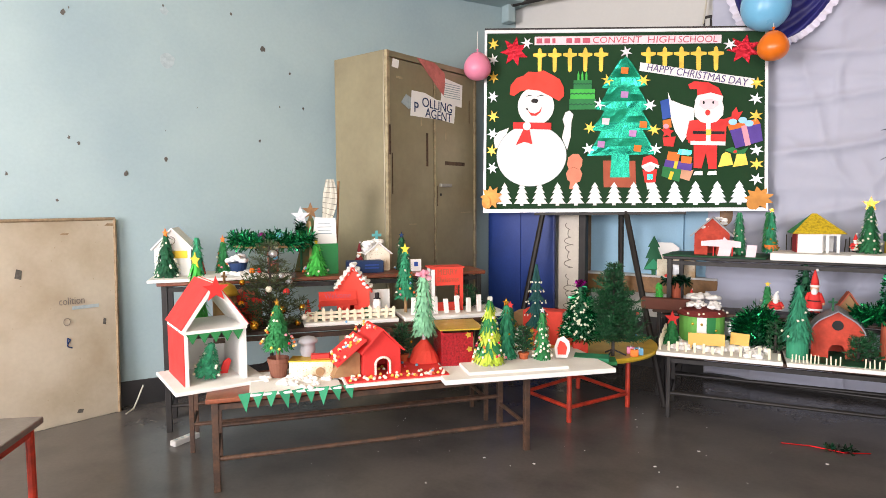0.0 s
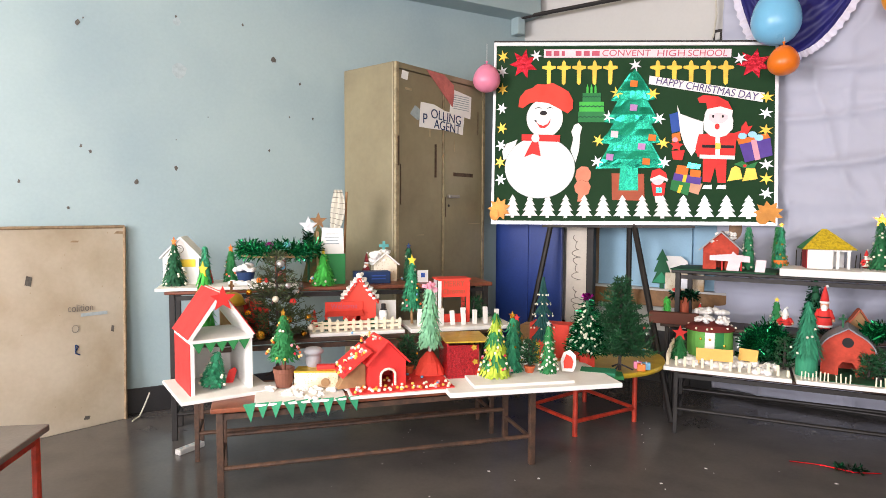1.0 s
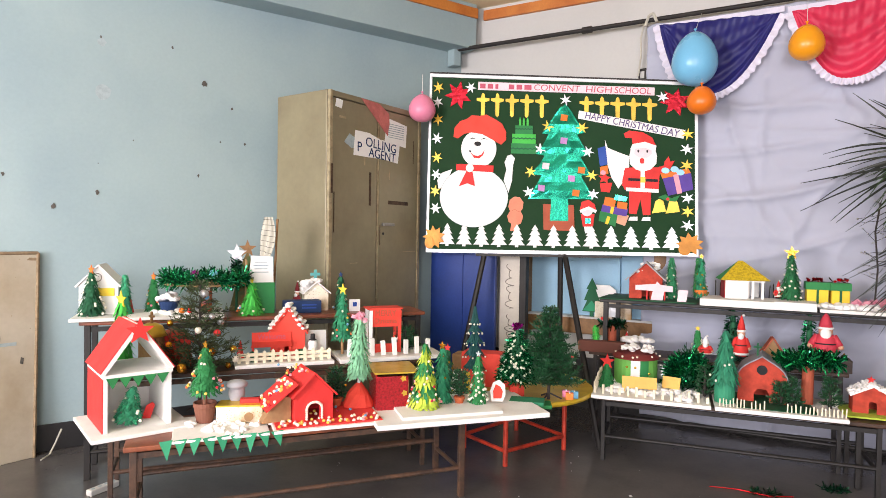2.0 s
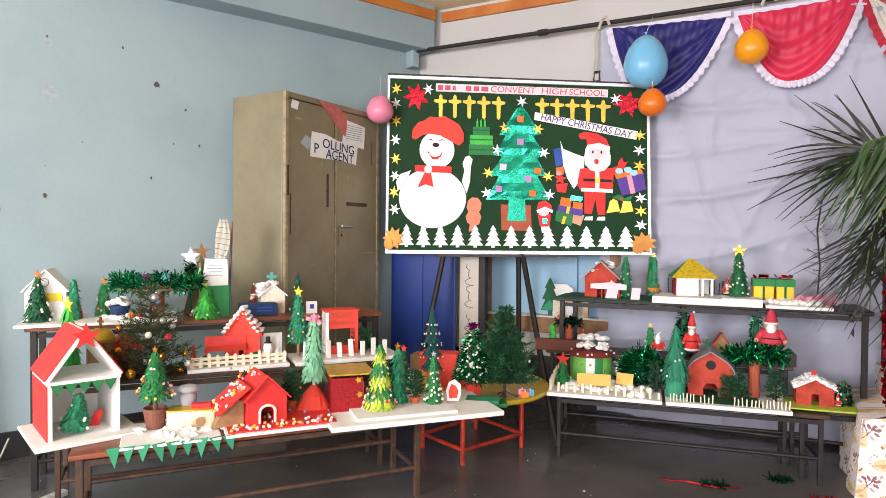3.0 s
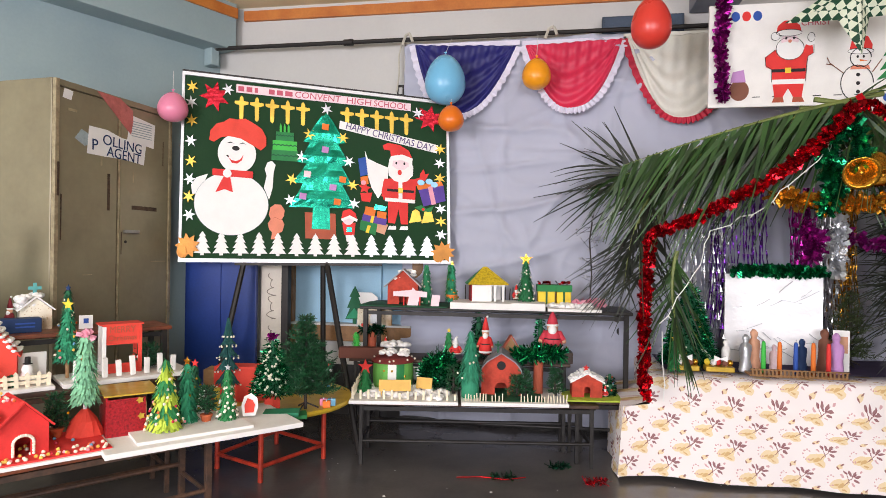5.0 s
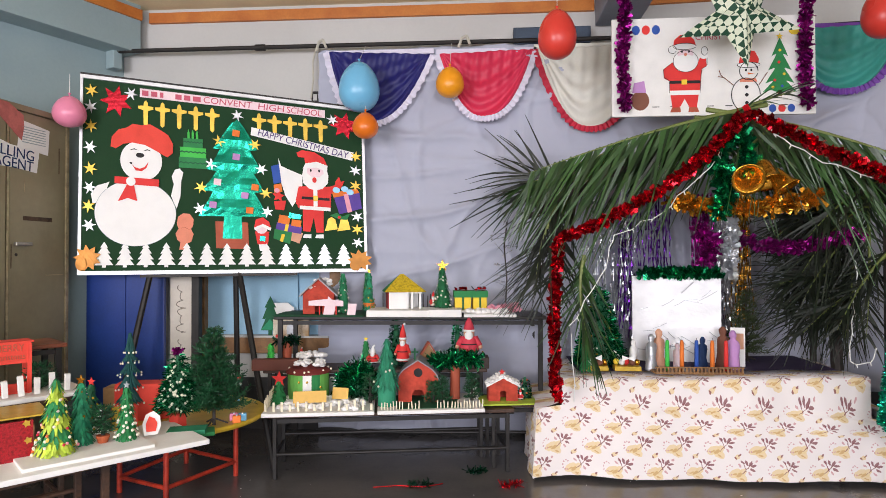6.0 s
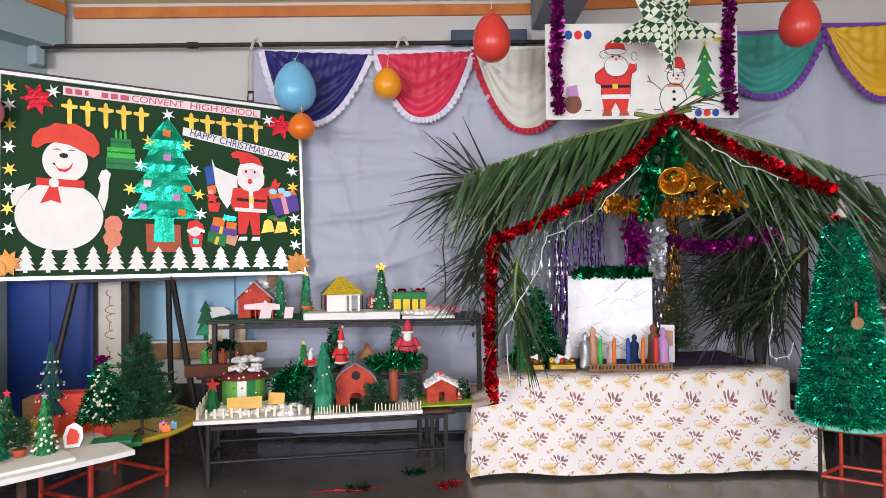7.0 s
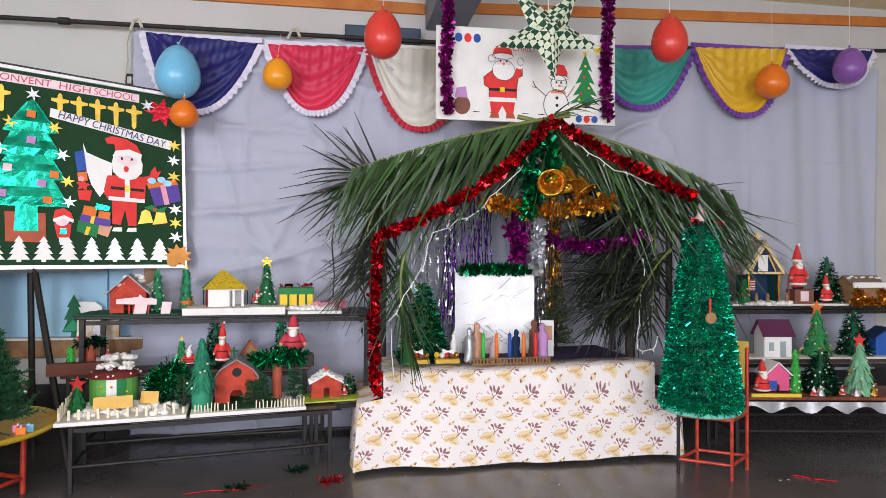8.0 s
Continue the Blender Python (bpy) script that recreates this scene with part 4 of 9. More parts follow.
part("top_edge", sheet_of([(-0.012, 1.02), (1.012, 1.02), (1.012, 1.032), (-0.012, 1.032)], -0.01, 0.01), m_black, gb)


def board_m(s, t, lift, tilt=0.0):
    """Letters on the board: x along it, y up it."""
    x = (bd(s + 0.01, t) - bd(s - 0.01, t)).normalized()
    z = BNRM
    y = z.cross(x)
    m = Matrix((x, y, z)).transposed().to_4x4()
    m.translation = bd(s, t, lift)
    return m @ Matrix.Rotation(radians(tilt), 4, "Z")


# school banner: the two opening words stay plain bars
ban = cut("name_banner", [(0.194, 0.935), (0.862, 0.935), (0.863, 0.982), (0.194, 0.982)], m_palepink, 0.004, "pale pink paper banner with pink capitals")
s0 = 0.202
for w_ in (0.022, 0.022, 0.012, 0.0, 0.022, 0.022, 0.028):
    if w_:
        part("letter_bar", sheet_of([(s0, 0.944), (s0 + w_, 0.944), (s0 + w_, 0.972), (s0, 0.972)], 0.0055, 0.0006), m_inkred, ban)
    s0 += (w_ or 0.024) + 0.009
words("CONVENT", 0.05, m_inkred, gb, board_m(0.505, 0.958, 0.0062), wide=0.27)
words("HIGH", 0.05, m_inkred, gb, board_m(0.663, 0.957, 0.0062), wide=0.145)
words("SCHOOL", 0.05, m_inkred, gb, board_m(0.785, 0.957, 0.0062), wide=0.2)
cut("greeting_banner", [(0.59, 0.832), (0.587, 0.785), (0.962, 0.683), (0.968, 0.735)], m_white, 0.0065, "white paper strip with violet capitals")
words("HAPPY CHRISTMAS DAY", 0.056, m_inkblue, gb, board_m(0.78, 0.758, 0.012, -9.8), wide=0.53)

# paper snowman
cut("snow_body", oval(0.183, 0.309, 0.139, 0.176, 48), m_white, 0.004)
cut("snow_arm", [(0.093, 0.470), (0.050, 0.447), (0.031, 0.403), (0.037, 0.355), (0.064, 0.360)], m_white, 0.0035)
cut("snow_arm", [(0.304, 0.410), (0.314, 0.476), (0.306, 0.515), (0.317, 0.555), (0.333, 0.564), (0.347, 0.542), (0.340, 0.498), (0.337, 0.411), (0.324, 0.340)], m_white, 0.005)
cut("snow_head", oval(0.201, 0.592, 0.072, 0.108, 32), m_white, 0.006)
cut("snow_hat", [(0.096, 0.657), (0.100, 0.710), (0.123, 0.750), (0.151, 0.764), (0.171, 0.786), (0.203, 0.783), (0.231, 0.792), (0.266, 0.767), (0.294, 0.742), (0.311, 0.694), (0.311, 0.646), (0.291, 0.619), (0.254, 0.649), (0.214, 0.678), (0.171, 0.686), (0.140, 0.676), (0.114, 0.649)], m_redorange, 0.008)
cut("scarf", [(0.111, 0.501), (0.263, 0.496), (0.263, 0.457), (0.111, 0.464)], m_red, 0.008)
cut("scarf_tail", [(0.154, 0.463), (0.177, 0.463), (0.189, 0.374), (0.157, 0.389), (0.123, 0.370)], m_red, 0.009)
cut("scarf_knot", oval(0.167, 0.478, 0.016, 0.024), m_white, 0.011)
cut("nose", oval(0.197, 0.621, 0.014, 0.013), m_black_ink, 0.008)
cut("mouth", [(0.166, 0.576), (0.180, 0.555), (0.197, 0.549), (0.214, 0.560), (0.226, 0.587), (0.220, 0.556), (0.203, 0.536), (0.183, 0.538)], m_red, 0.008)
cut("mouth_corner", [(0.160, 0.581), (0.169, 0.581), (0.171, 0.570), (0.166, 0.570)], m_black_ink, 0.0085)
for sx in (0.176, 0.222):
    cut("brow", [(sx - 0.015, 0.645), (sx, 0.656), (sx + 0.015, 0.647), (sx, 0.65)], m_black_ink, 0.008)
part("body_outline", Mb().path([bd(0.183 + 0.139 * math.cos(0.15 * i), 0.309 + 0.176 * math.sin(0.15 * i), 0.0055) for i in range(43)], 0.0012, 4), m_stain, gb)
# cake
for i, (w_, t0_, t1_) in enumerate(((0.05, 0.57, 0.63), (0.046, 0.63, 0.685), (0.034, 0.685, 0.735))):
    cut("cake_tier", [(0.381 - w_, t0_), (0.381 + w_, t0_), (0.381 + w_, t1_), (0.381 - w_, t1_)], m_lime if i % 2 else m_green, 0.004 + 0.001 * i)
    part("icing", sheet_of([(0.381 - w_ + 2 * w_ * j / 12, t0_ + 0.03 + 0.006 * (j % 2)) for j in range(13)] + [(0.381 + w_ - 2 * w_ * j / 12, t0_ + 0.023 + 0.006 * (j % 2)) for j in range(13)], 0.006 + 0.001 * i, 0.0006), m_dgreen, gb)
for sx in (0.365, 0.38, 0.395):
    cut("candle", [(sx - 0.004, 0.735), (sx + 0.004, 0.735), (sx + 0.004, 0.765), (sx, 0.785), (sx - 0.004, 0.765)], m_lime, 0.006)
# foil tree
cut("tree_pot", [(0.462, 0.125), (0.578, 0.121), (0.575, 0.275), (0.459, 0.278)], m_brick, 0.004)
cut("tree_stem", [(0.485, 0.18), (0.555, 0.18), (0.553, 0.31), (0.49, 0.31)], m_greenfoil, 0.006)
cut("foil_tree", [(0.4, 0.305), (0.648, 0.312), (0.6, 0.45), (0.636, 0.455), (0.598, 0.56), (0.627, 0.57), (0.585, 0.69), (0.612, 0.7), (0.565, 0.82), (0.54, 0.87), (0.51, 0.82), (0.452, 0.69), (0.49, 0.685), (0.428, 0.57), (0.47, 0.56), (0.41, 0.45), (0.455, 0.445)], m_greenfoil, 0.009)
# creased foil tiers over the tree
random.seed(31)
for t0_, t1_, w0_, w1_ in ((0.31, 0.455, 0.115, 0.07), (0.455, 0.57, 0.105, 0.06), (0.57, 0.695, 0.092, 0.05), (0.695, 0.85, 0.075, 0.012)):
    mb = Mb()
    mid = 0.524 + 0.02 * (t0_ - 0.3)
    n_ = 8
    for j in range(4):
        t_ = t0_ + (t1_ - t0_) * j / 3
        hw_ = w0_ + (w1_ - w0_) * j / 3
        for i in range(n_):
            mb.v.append(tuple(bd(mid - hw_ + 2 * hw_ * i / (n_ - 1), t_ + (0.012 * (i % 2) if j == 0 else 0), 0.0105 + rnd(0.0, 0.003) + 0.004 * (j == 1))))
    mb.f = [(j * n_ + i, j * n_ + i + 1, (j + 1) * n_ + i + 1, (j + 1) * n_ + i) for j in range(3) for i in range(n_ - 1)]
    part("foil_tier", mb, m_greenfoil, gb, "creased green foil")
for s_, t_, m_ in ((0.535, 0.785, m_orangepaper), (0.535, 0.65, m_lilac), (0.468, 0.5, m_palepink), (0.452, 0.37, m_lilac), (0.565, 0.43, m_lilac), (0.602, 0.48, m_orangepaper), (0.582, 0.345, m_orangepaper)):
    cut("paper_gift", [(s_ - 0.013, t_ - 0.016), (s_ + 0.012, t_ - 0.02), (s_ + 0.015, t_ + 0.016), (s_ - 0.011, t_ + 0.02)], m_, 0.019)
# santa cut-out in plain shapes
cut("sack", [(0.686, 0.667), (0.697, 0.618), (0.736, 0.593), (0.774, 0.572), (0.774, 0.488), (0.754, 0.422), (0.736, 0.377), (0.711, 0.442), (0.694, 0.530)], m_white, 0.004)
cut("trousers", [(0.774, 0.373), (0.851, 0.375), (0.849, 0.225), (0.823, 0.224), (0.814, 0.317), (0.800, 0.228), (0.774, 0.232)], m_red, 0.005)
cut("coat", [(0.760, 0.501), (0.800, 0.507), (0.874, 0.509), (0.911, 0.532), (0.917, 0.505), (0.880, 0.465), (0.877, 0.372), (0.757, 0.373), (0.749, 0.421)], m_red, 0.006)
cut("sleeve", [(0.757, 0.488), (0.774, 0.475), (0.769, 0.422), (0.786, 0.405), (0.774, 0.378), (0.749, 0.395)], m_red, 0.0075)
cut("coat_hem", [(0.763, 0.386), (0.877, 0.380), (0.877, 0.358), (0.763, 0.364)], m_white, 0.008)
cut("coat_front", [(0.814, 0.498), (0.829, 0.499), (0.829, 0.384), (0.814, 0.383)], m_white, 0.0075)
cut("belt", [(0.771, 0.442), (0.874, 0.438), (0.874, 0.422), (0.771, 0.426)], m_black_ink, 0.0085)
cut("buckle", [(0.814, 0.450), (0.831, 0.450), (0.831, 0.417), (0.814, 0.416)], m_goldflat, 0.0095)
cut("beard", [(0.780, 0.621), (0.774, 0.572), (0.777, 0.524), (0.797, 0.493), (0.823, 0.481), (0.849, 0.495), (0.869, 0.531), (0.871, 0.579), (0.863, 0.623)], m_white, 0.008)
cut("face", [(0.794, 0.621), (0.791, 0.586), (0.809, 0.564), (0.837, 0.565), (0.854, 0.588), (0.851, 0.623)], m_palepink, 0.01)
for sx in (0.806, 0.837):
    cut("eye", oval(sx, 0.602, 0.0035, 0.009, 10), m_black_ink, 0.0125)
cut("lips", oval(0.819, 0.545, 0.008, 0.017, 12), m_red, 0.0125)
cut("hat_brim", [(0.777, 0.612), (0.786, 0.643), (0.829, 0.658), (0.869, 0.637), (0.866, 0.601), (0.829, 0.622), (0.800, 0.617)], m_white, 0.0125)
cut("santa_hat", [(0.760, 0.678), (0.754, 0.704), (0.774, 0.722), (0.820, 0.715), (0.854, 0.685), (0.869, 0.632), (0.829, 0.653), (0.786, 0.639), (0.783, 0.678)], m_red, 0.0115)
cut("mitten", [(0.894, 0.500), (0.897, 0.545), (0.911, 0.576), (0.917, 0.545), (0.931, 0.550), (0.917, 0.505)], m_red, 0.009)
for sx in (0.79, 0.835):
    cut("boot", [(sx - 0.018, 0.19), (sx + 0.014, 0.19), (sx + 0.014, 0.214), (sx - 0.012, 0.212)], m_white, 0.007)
GIFTS = [((0.660, 0.613), (0.689, 0.627), (0.697, 0.521), (0.669, 0.507), m_bluepaper, 0.007), ((0.669, 0.503), (0.697, 0.513), (0.700, 0.464), (0.671, 0.455), m_orangepaper, 0.008), ((0.669, 0.406), (0.714, 0.412), (0.706, 0.354), (0.674, 0.358), m_red, 0.007)]
GIFTS += [((0.689, 0.327), (0.729, 0.319), (0.723, 0.266), (0.683, 0.279), m_orangepaper, 0.009), ((0.726, 0.341), (0.769, 0.329), (0.763, 0.303), (0.720, 0.310), m_tteal, 0.01), ((0.680, 0.283), (0.771, 0.259), (0.766, 0.214), (0.674, 0.239), m_purplepaper, 0.0085), ((0.671, 0.243), (0.734, 0.222), (0.726, 0.152), (0.666, 0.186), m_green, 0.0095), ((0.734, 0.231), (0.774, 0.219), (0.760, 0.157), (0.729, 0.174), m_skin, 0.0075), ((0.734, 0.302), (0.769, 0.294), (0.766, 0.254), (0.731, 0.262), m_orangepaper, 0.011)]
GIFTS += [((0.889, 0.452), (0.986, 0.485), (0.994, 0.383), (0.909, 0.341), m_purplepaper, 0.007), ((0.883, 0.474), (0.977, 0.507), (0.986, 0.481), (0.889, 0.443), m_orangepaper, 0.009), ((0.926, 0.466), (0.943, 0.473), (0.957, 0.360), (0.940, 0.353), m_pink, 0.0105)]
for a_, b_, c_, d_, m_, lift in GIFTS:
    cut("paper_parcel", [a_, b_, c_, d_], m_, lift)
cut("flower", star_pts(0.686, 0.437, 0.035, 5, 0.5), m_red, 0.0095)
cut("flower", oval(0.681, 0.47, 0.01, 0.014, 10), m_pink, 0.0105)
for sx, tx in ((0.9, 0.491), (0.931, 0.5), (0.951, 0.482)):
    cut("bow_loop", oval(sx, tx, 0.014, 0.018, 12), m_bblue, 0.0115)
cut("ribbon", [(0.697, 0.213), (0.709, 0.209), (0.700, 0.164), (0.689, 0.169)], m_yellowpaper, 0.0115)
cut("ribbon", [(0.711, 0.270), (0.723, 0.269), (0.717, 0.227), (0.706, 0.231)], m_yellowpaper, 0.0112)
for sx in (0.879, 0.926):
    cut("gold_bell", [(sx + a, 0.279 + b) for a, b in ((-0.026, -0.044), (0.023, -0.031), (0.02, -0.009), (0.014, 0.031), (0, 0.044), (-0.013, 0.029), (-0.019, -0.013))], m_goldflat, 0.006)
cut("holly", [(0.874, 0.332), (0.900, 0.350), (0.920, 0.328), (0.949, 0.347), (0.937, 0.307), (0.906, 0.310)], m_green, 0.008)
cut("berry", oval(0.908, 0.322, 0.006, 0.009, 10), m_red, 0.01)
# small figures, plain shapes
cut("elf_coat", [(0.600, 0.224), (0.651, 0.225), (0.646, 0.150), (0.609, 0.149)], m_red, 0.005)
cut("elf_gift", [(0.617, 0.198), (0.637, 0.198), (0.637, 0.168), (0.617, 0.167)], m_tteal, 0.0075)
cut("elf_leg", [(0.613, 0.149), (0.640, 0.150), (0.637, 0.110), (0.617, 0.110)], m_white, 0.0045)
cut("elf_shape", oval(0.623, 0.247, 0.022, 0.036), m_palepink, 0.006)
cut("elf_hat", [(0.597, 0.246), (0.603, 0.294), (0.629, 0.308), (0.651, 0.282), (0.657, 0.247), (0.629, 0.269)], m_red, 0.0075)
cut("elf_brim", [(0.596, 0.246), (0.629, 0.269), (0.659, 0.247), (0.656, 0.230), (0.627, 0.251), (0.600, 0.231)], m_white, 0.0085)
cut("peach_figure", [(0.329, 0.297), (0.346, 0.317), (0.369, 0.315), (0.383, 0.285), (0.381, 0.250), (0.373, 0.232), (0.383, 0.202), (0.374, 0.158), (0.363, 0.153), (0.366, 0.116), (0.333, 0.115), (0.337, 0.157), (0.326, 0.170), (0.320, 0.205), (0.331, 0.231), (0.324, 0.257)], m_salmon, 0.004)
part("figure_line", Mb().path([bd(0.34 + 0.035 * i / 6, 0.235 + 0.006 * math.sin(i), 0.0056) for i in range(7)], 0.0012, 4), m_brick, gb)
# poinsettias, crosses, stars, row of white firs, gold corner bows
for s_, t_ in ((0.113, 0.9), (0.935, 0.9)):
    cut("red_poinsettia", star_pts(s_, t_, 0.085, 7, 0.5, 0.5), foil("red_foil", 158, 26, 40, islands=0.0) if s_ < 0.5 else bpy.data.materials["red_foil"], 0.005, "crumpled red foil flower")
for i in range(10):
    s_ = (0.215 + i * 0.0585) if i < 5 else (0.618 + (i - 5) * 0.0568)
    t_ = 0.865
    cut("gold_cross", [(s_ - 0.007, t_ - 0.075), (s_, t_ - 0.085), (s_ + 0.007, t_ - 0.075), (s_ + 0.008, t_), (s_ + 0.026, t_ + 0.008), (s_ + 0.026, t_ + 0.022), (s_ + 0.008, t_ + 0.025), (s_ + 0.006, t_ + 0.045), (s_, t_ + 0.055), (s_ - 0.006, t_ + 0.045), (s_ - 0.008, t_ + 0.025), (s_ - 0.026, t_ + 0.022), (s_ - 0.026, t_ + 0.008), (s_ - 0.008, t_)], m_goldflat, 0.005)
STARS = [(0.03, 0.94, 1), (0.165, 0.945, 0), (0.028, 0.855, 0), (0.03, 0.755, 1), (0.028, 0.645, 0), (0.03, 0.535, 1), (0.028, 0.435, 0), (0.025, 0.34, 1), (0.028, 0.24, 0), (0.975, 0.71, 1), (0.972, 0.62, 0), (0.972, 0.525, 1), (0.975, 0.33, 0), (0.975, 0.25, 1), (0.975, 0.165, 0), (0.89, 0.925, 0), (0.54, 0.89, 0), (0.475, 0.735, 1), (0.603, 0.73, 1), (0.447, 0.6, 0), (0.625, 0.59, 0), (0.41, 0.465, 1), (0.64, 0.45, 1), (0.405, 0.345, 0), (0.645, 0.34, 0)]
for s_, t_, k in STARS:
    cut("gold_star" if k else "silver_star", star_pts(s_, t_, 0.036, 6, 0.36, rnd(0, 1)), m_goldflat if k else m_silverflat, 0.013)
for i in range(13):
    s_, b_ = 0.078 + i * 0.0703, 0.02
    h_ = 0.135
    half = [(0.007, 0.0), (0.007, 0.012), (0.034, 0.012), (0.017, 0.042), (0.029, 0.042), (0.013, 0.074), (0.022, 0.074), (0.008, 0.104), (0.014, 0.104)]
    tr_ = half + [(0, h_)] + [(-a, b) for a, b in reversed(half)]
    cut("white_fir", [(s_ + a * 0.95, b_ + b) for a, b in tr_], m_white if i < 9 else m_silverflat, 0.005)
for s_, t_ in ((0.025, 0.07), (0.982, 0.055)):
    cut("gold_bow", star_pts(s_, t_, 0.07, 9, 0.62, 0.3), m_bow, 0.016, "crumpled gold foil bow")
    cut("gold_bow", oval(s_ - 0.02, t_ - 0.03, 0.018, 0.035), m_bow, 0.02)

es = thing("easel", -0.2, 3.9, 0, 0, "black wooden easel legs holding up the display board", "easel")
off_e = Vector((-0.2, 3.9, 0))
for a, b in (((-0.64, 3.9, 1.0), (-0.716, 3.611, 0.0)), ((-0.167, 4.0, 1.0), (0.194, 3.564, 0.0)), ((-0.2, 4.02, 1.3), (-0.25, 4.2, 0.0))):
    part("leg", Mb().tube(Vector(a) - off_e, Vector(b) - off_e, 0.017, 0.017, 8), m_black, es)
part("ledge", Mb().add([bd(0.2, -0.02, -0.012) + BO - off_e, bd(0.75, -0.02, -0.012) + BO - off_e, bd(0.75, -0.02, 0.012) + BO - off_e, bd(0.2, -0.02, 0.012) + BO - off_e, bd(0.2, -0.035, -0.012) + BO - off_e, bd(0.75, -0.035, -0.012) + BO - off_e, bd(0.75, -0.035, 0.012) + BO - off_e, bd(0.2, -0.035, 0.012) + BO - off_e], [(0, 1, 2, 3), (7, 6, 5, 4), (0, 4, 5, 1), (1, 5, 6, 2), (2, 6, 7, 3), (3, 7, 4, 0)]), m_black, es)


# ---- tinsel and palm ----
def tinsel(mb, pts, r, per_m, length, w):
    for a, b in zip(pts, pts[1:]):
        a, b = Vector(a), Vector(b)
        for _ in range(max(1, int((b - a).length * per_m))):
            q = a.lerp(b, random.random())
            d = Vector((rnd(-1, 1), rnd(-1, 1), rnd(-1, 1)))
            mb.fleck(q + d * r * 0.2, d, length * rnd(0.6, 1.1), w)
    return mb


def curve3(a, b, c, n=14):
    a, b, c = Vector(a), Vector(b), Vector(c)
    return [a * (1 - t) ** 2 + b * 2 * t * (1 - t) + c * t * t for t in [i / n for i in range(n + 1)]]


def frond(parent, a, b, c, leaves=46, length=0.36, w=0.016, droop=0.55, side=(1, 1), name="palm_frond", hang=0.0, leaf_m=None):
    pts = curve3(a, b, c, 24)
    rb = Mb()
    for i, (p_, q_) in enumerate(zip(pts, pts[1:])):
        rb.tube(p_, q_, 0.011 * (1 - i / 26), 0.011 * (1 - (i + 1) / 26), 6, False)
    ob = part(name, rb, m_rachis, parent)
    lf = Mb()
    for i in range(leaves):
        t = 0.05 + 0.95 * (i + rnd(-0.4, 0.4)) / leaves
        k = max(0, min(23.99, t * 24))
        j = int(k)
        p_ = pts[j].lerp(pts[j + 1], k - j)
        tan = (pts[j + 1] - pts[j]).normalized()
        across = tan.cross(Vector((0, 0, 1))).normalized()
        for sg, on in ((-1, side[0]), (1, side[1])):
            if on and random.random() < 0.93:
                if hang:
                    d = tan * rnd(0.25, 0.95) + across * sg * rnd(0.05, 0.3) + Vector((0, 0, -hang * rnd(0.6, 1.15)))
                else:
                    d = across * sg * rnd(0.4, 0.85) + tan * rnd(0.5, 1.0) + Vector((0, 0, rnd(-0.25, 0.3)))
                ln = length * (0.45 + 0.75 * math.sin(math.pi * min(1, 0.15 + t * 0.8))) * rnd(0.45, 1.2)
                lf.leaf(p_, d, ln, w * rnd(0.7, 1.2), droop * rnd(0.3, 1.4), 4, (rnd(-0.6, 0.6), -1, rnd(-0.5, 1.1)))
    tagged(part("leafage", lf, leaf_m or m_frond, ob), kind="stuff")
    return ob


# ---- crib hut ----
hx, hy, hz = 2.36, 3.5, 0.5
hut = thing("palm_hut", hx, hy, hz, 0, "crib hut of dark poles thatched with green palm fronds", "hut")


def hl(x, y, z):
    return Vector((x - hx, y - hy, z - hz))


for x, y in ((1.6, 3.5), (3.12, 3.5), (1.66, 4.06), (3.06, 4.06)):
    part("post", Mb().tube(hl(x, y, 0.48), hl(x, y, 1.32), 0.018, n=8), m_pole, hut)
for y in (3.42, 4.0):
    part("rafter", Mb().tube(hl(1.5, y, 1.3), hl(2.36, y, 1.68), 0.014, n=8), m_pole, hut)
    part("rafter", Mb().tube(hl(3.22, y, 1.3), hl(2.36, y, 1.68), 0.014, n=8), m_pole, hut)
part("ridge", Mb().tube(hl(2.36, 3.35, 1.69), hl(2.36, 4.05, 1.69), 0.014, n=8), m_pole, hut)
random.seed(11)
# roof fronds: left slope, right slope
for k in range(5):
    y = 3.3 + 0.16 * k
    front = k < 2
    frond(hut, hl(2.5, y, 1.74 - 0.01 * k), hl(2.05, y - 0.02, 1.66 + rnd(-0.02, 0.03)), hl(1.42 + rnd(-0.05, 0.1), y - 0.04, 1.4 + rnd(-0.03, 0.05)), 46, 0.46 if front else 0.34, 0.021 if front else 0.016, 0.1 if front else 0.45, hang=0.9 if front else 0.0)
    frond(hut, hl(2.25, y + 0.03, 1.73), hl(2.85, y, 1.64 + rnd(-0.02, 0.03)), hl(3.36 + rnd(-0.06, 0.06), y - 0.05, 1.38 + rnd(-0.05, 0.05)), 46, 0.5 if front else 0.34, 0.021 if front else 0.016, 0.1 if front else 0.45, hang=0.75 if front else 0.0)
# loose ends standing up along the ridge
for x0, x1, z1 in ((2.35, 2.62, 1.79),):
    frond(hut, hl(x0, 3.3, 1.7), hl((x0 + x1) / 2, 3.28, 1.77), hl(x1, 3.26, z1), 7, 0.16, 0.009, 0.2, name="loose_frond")
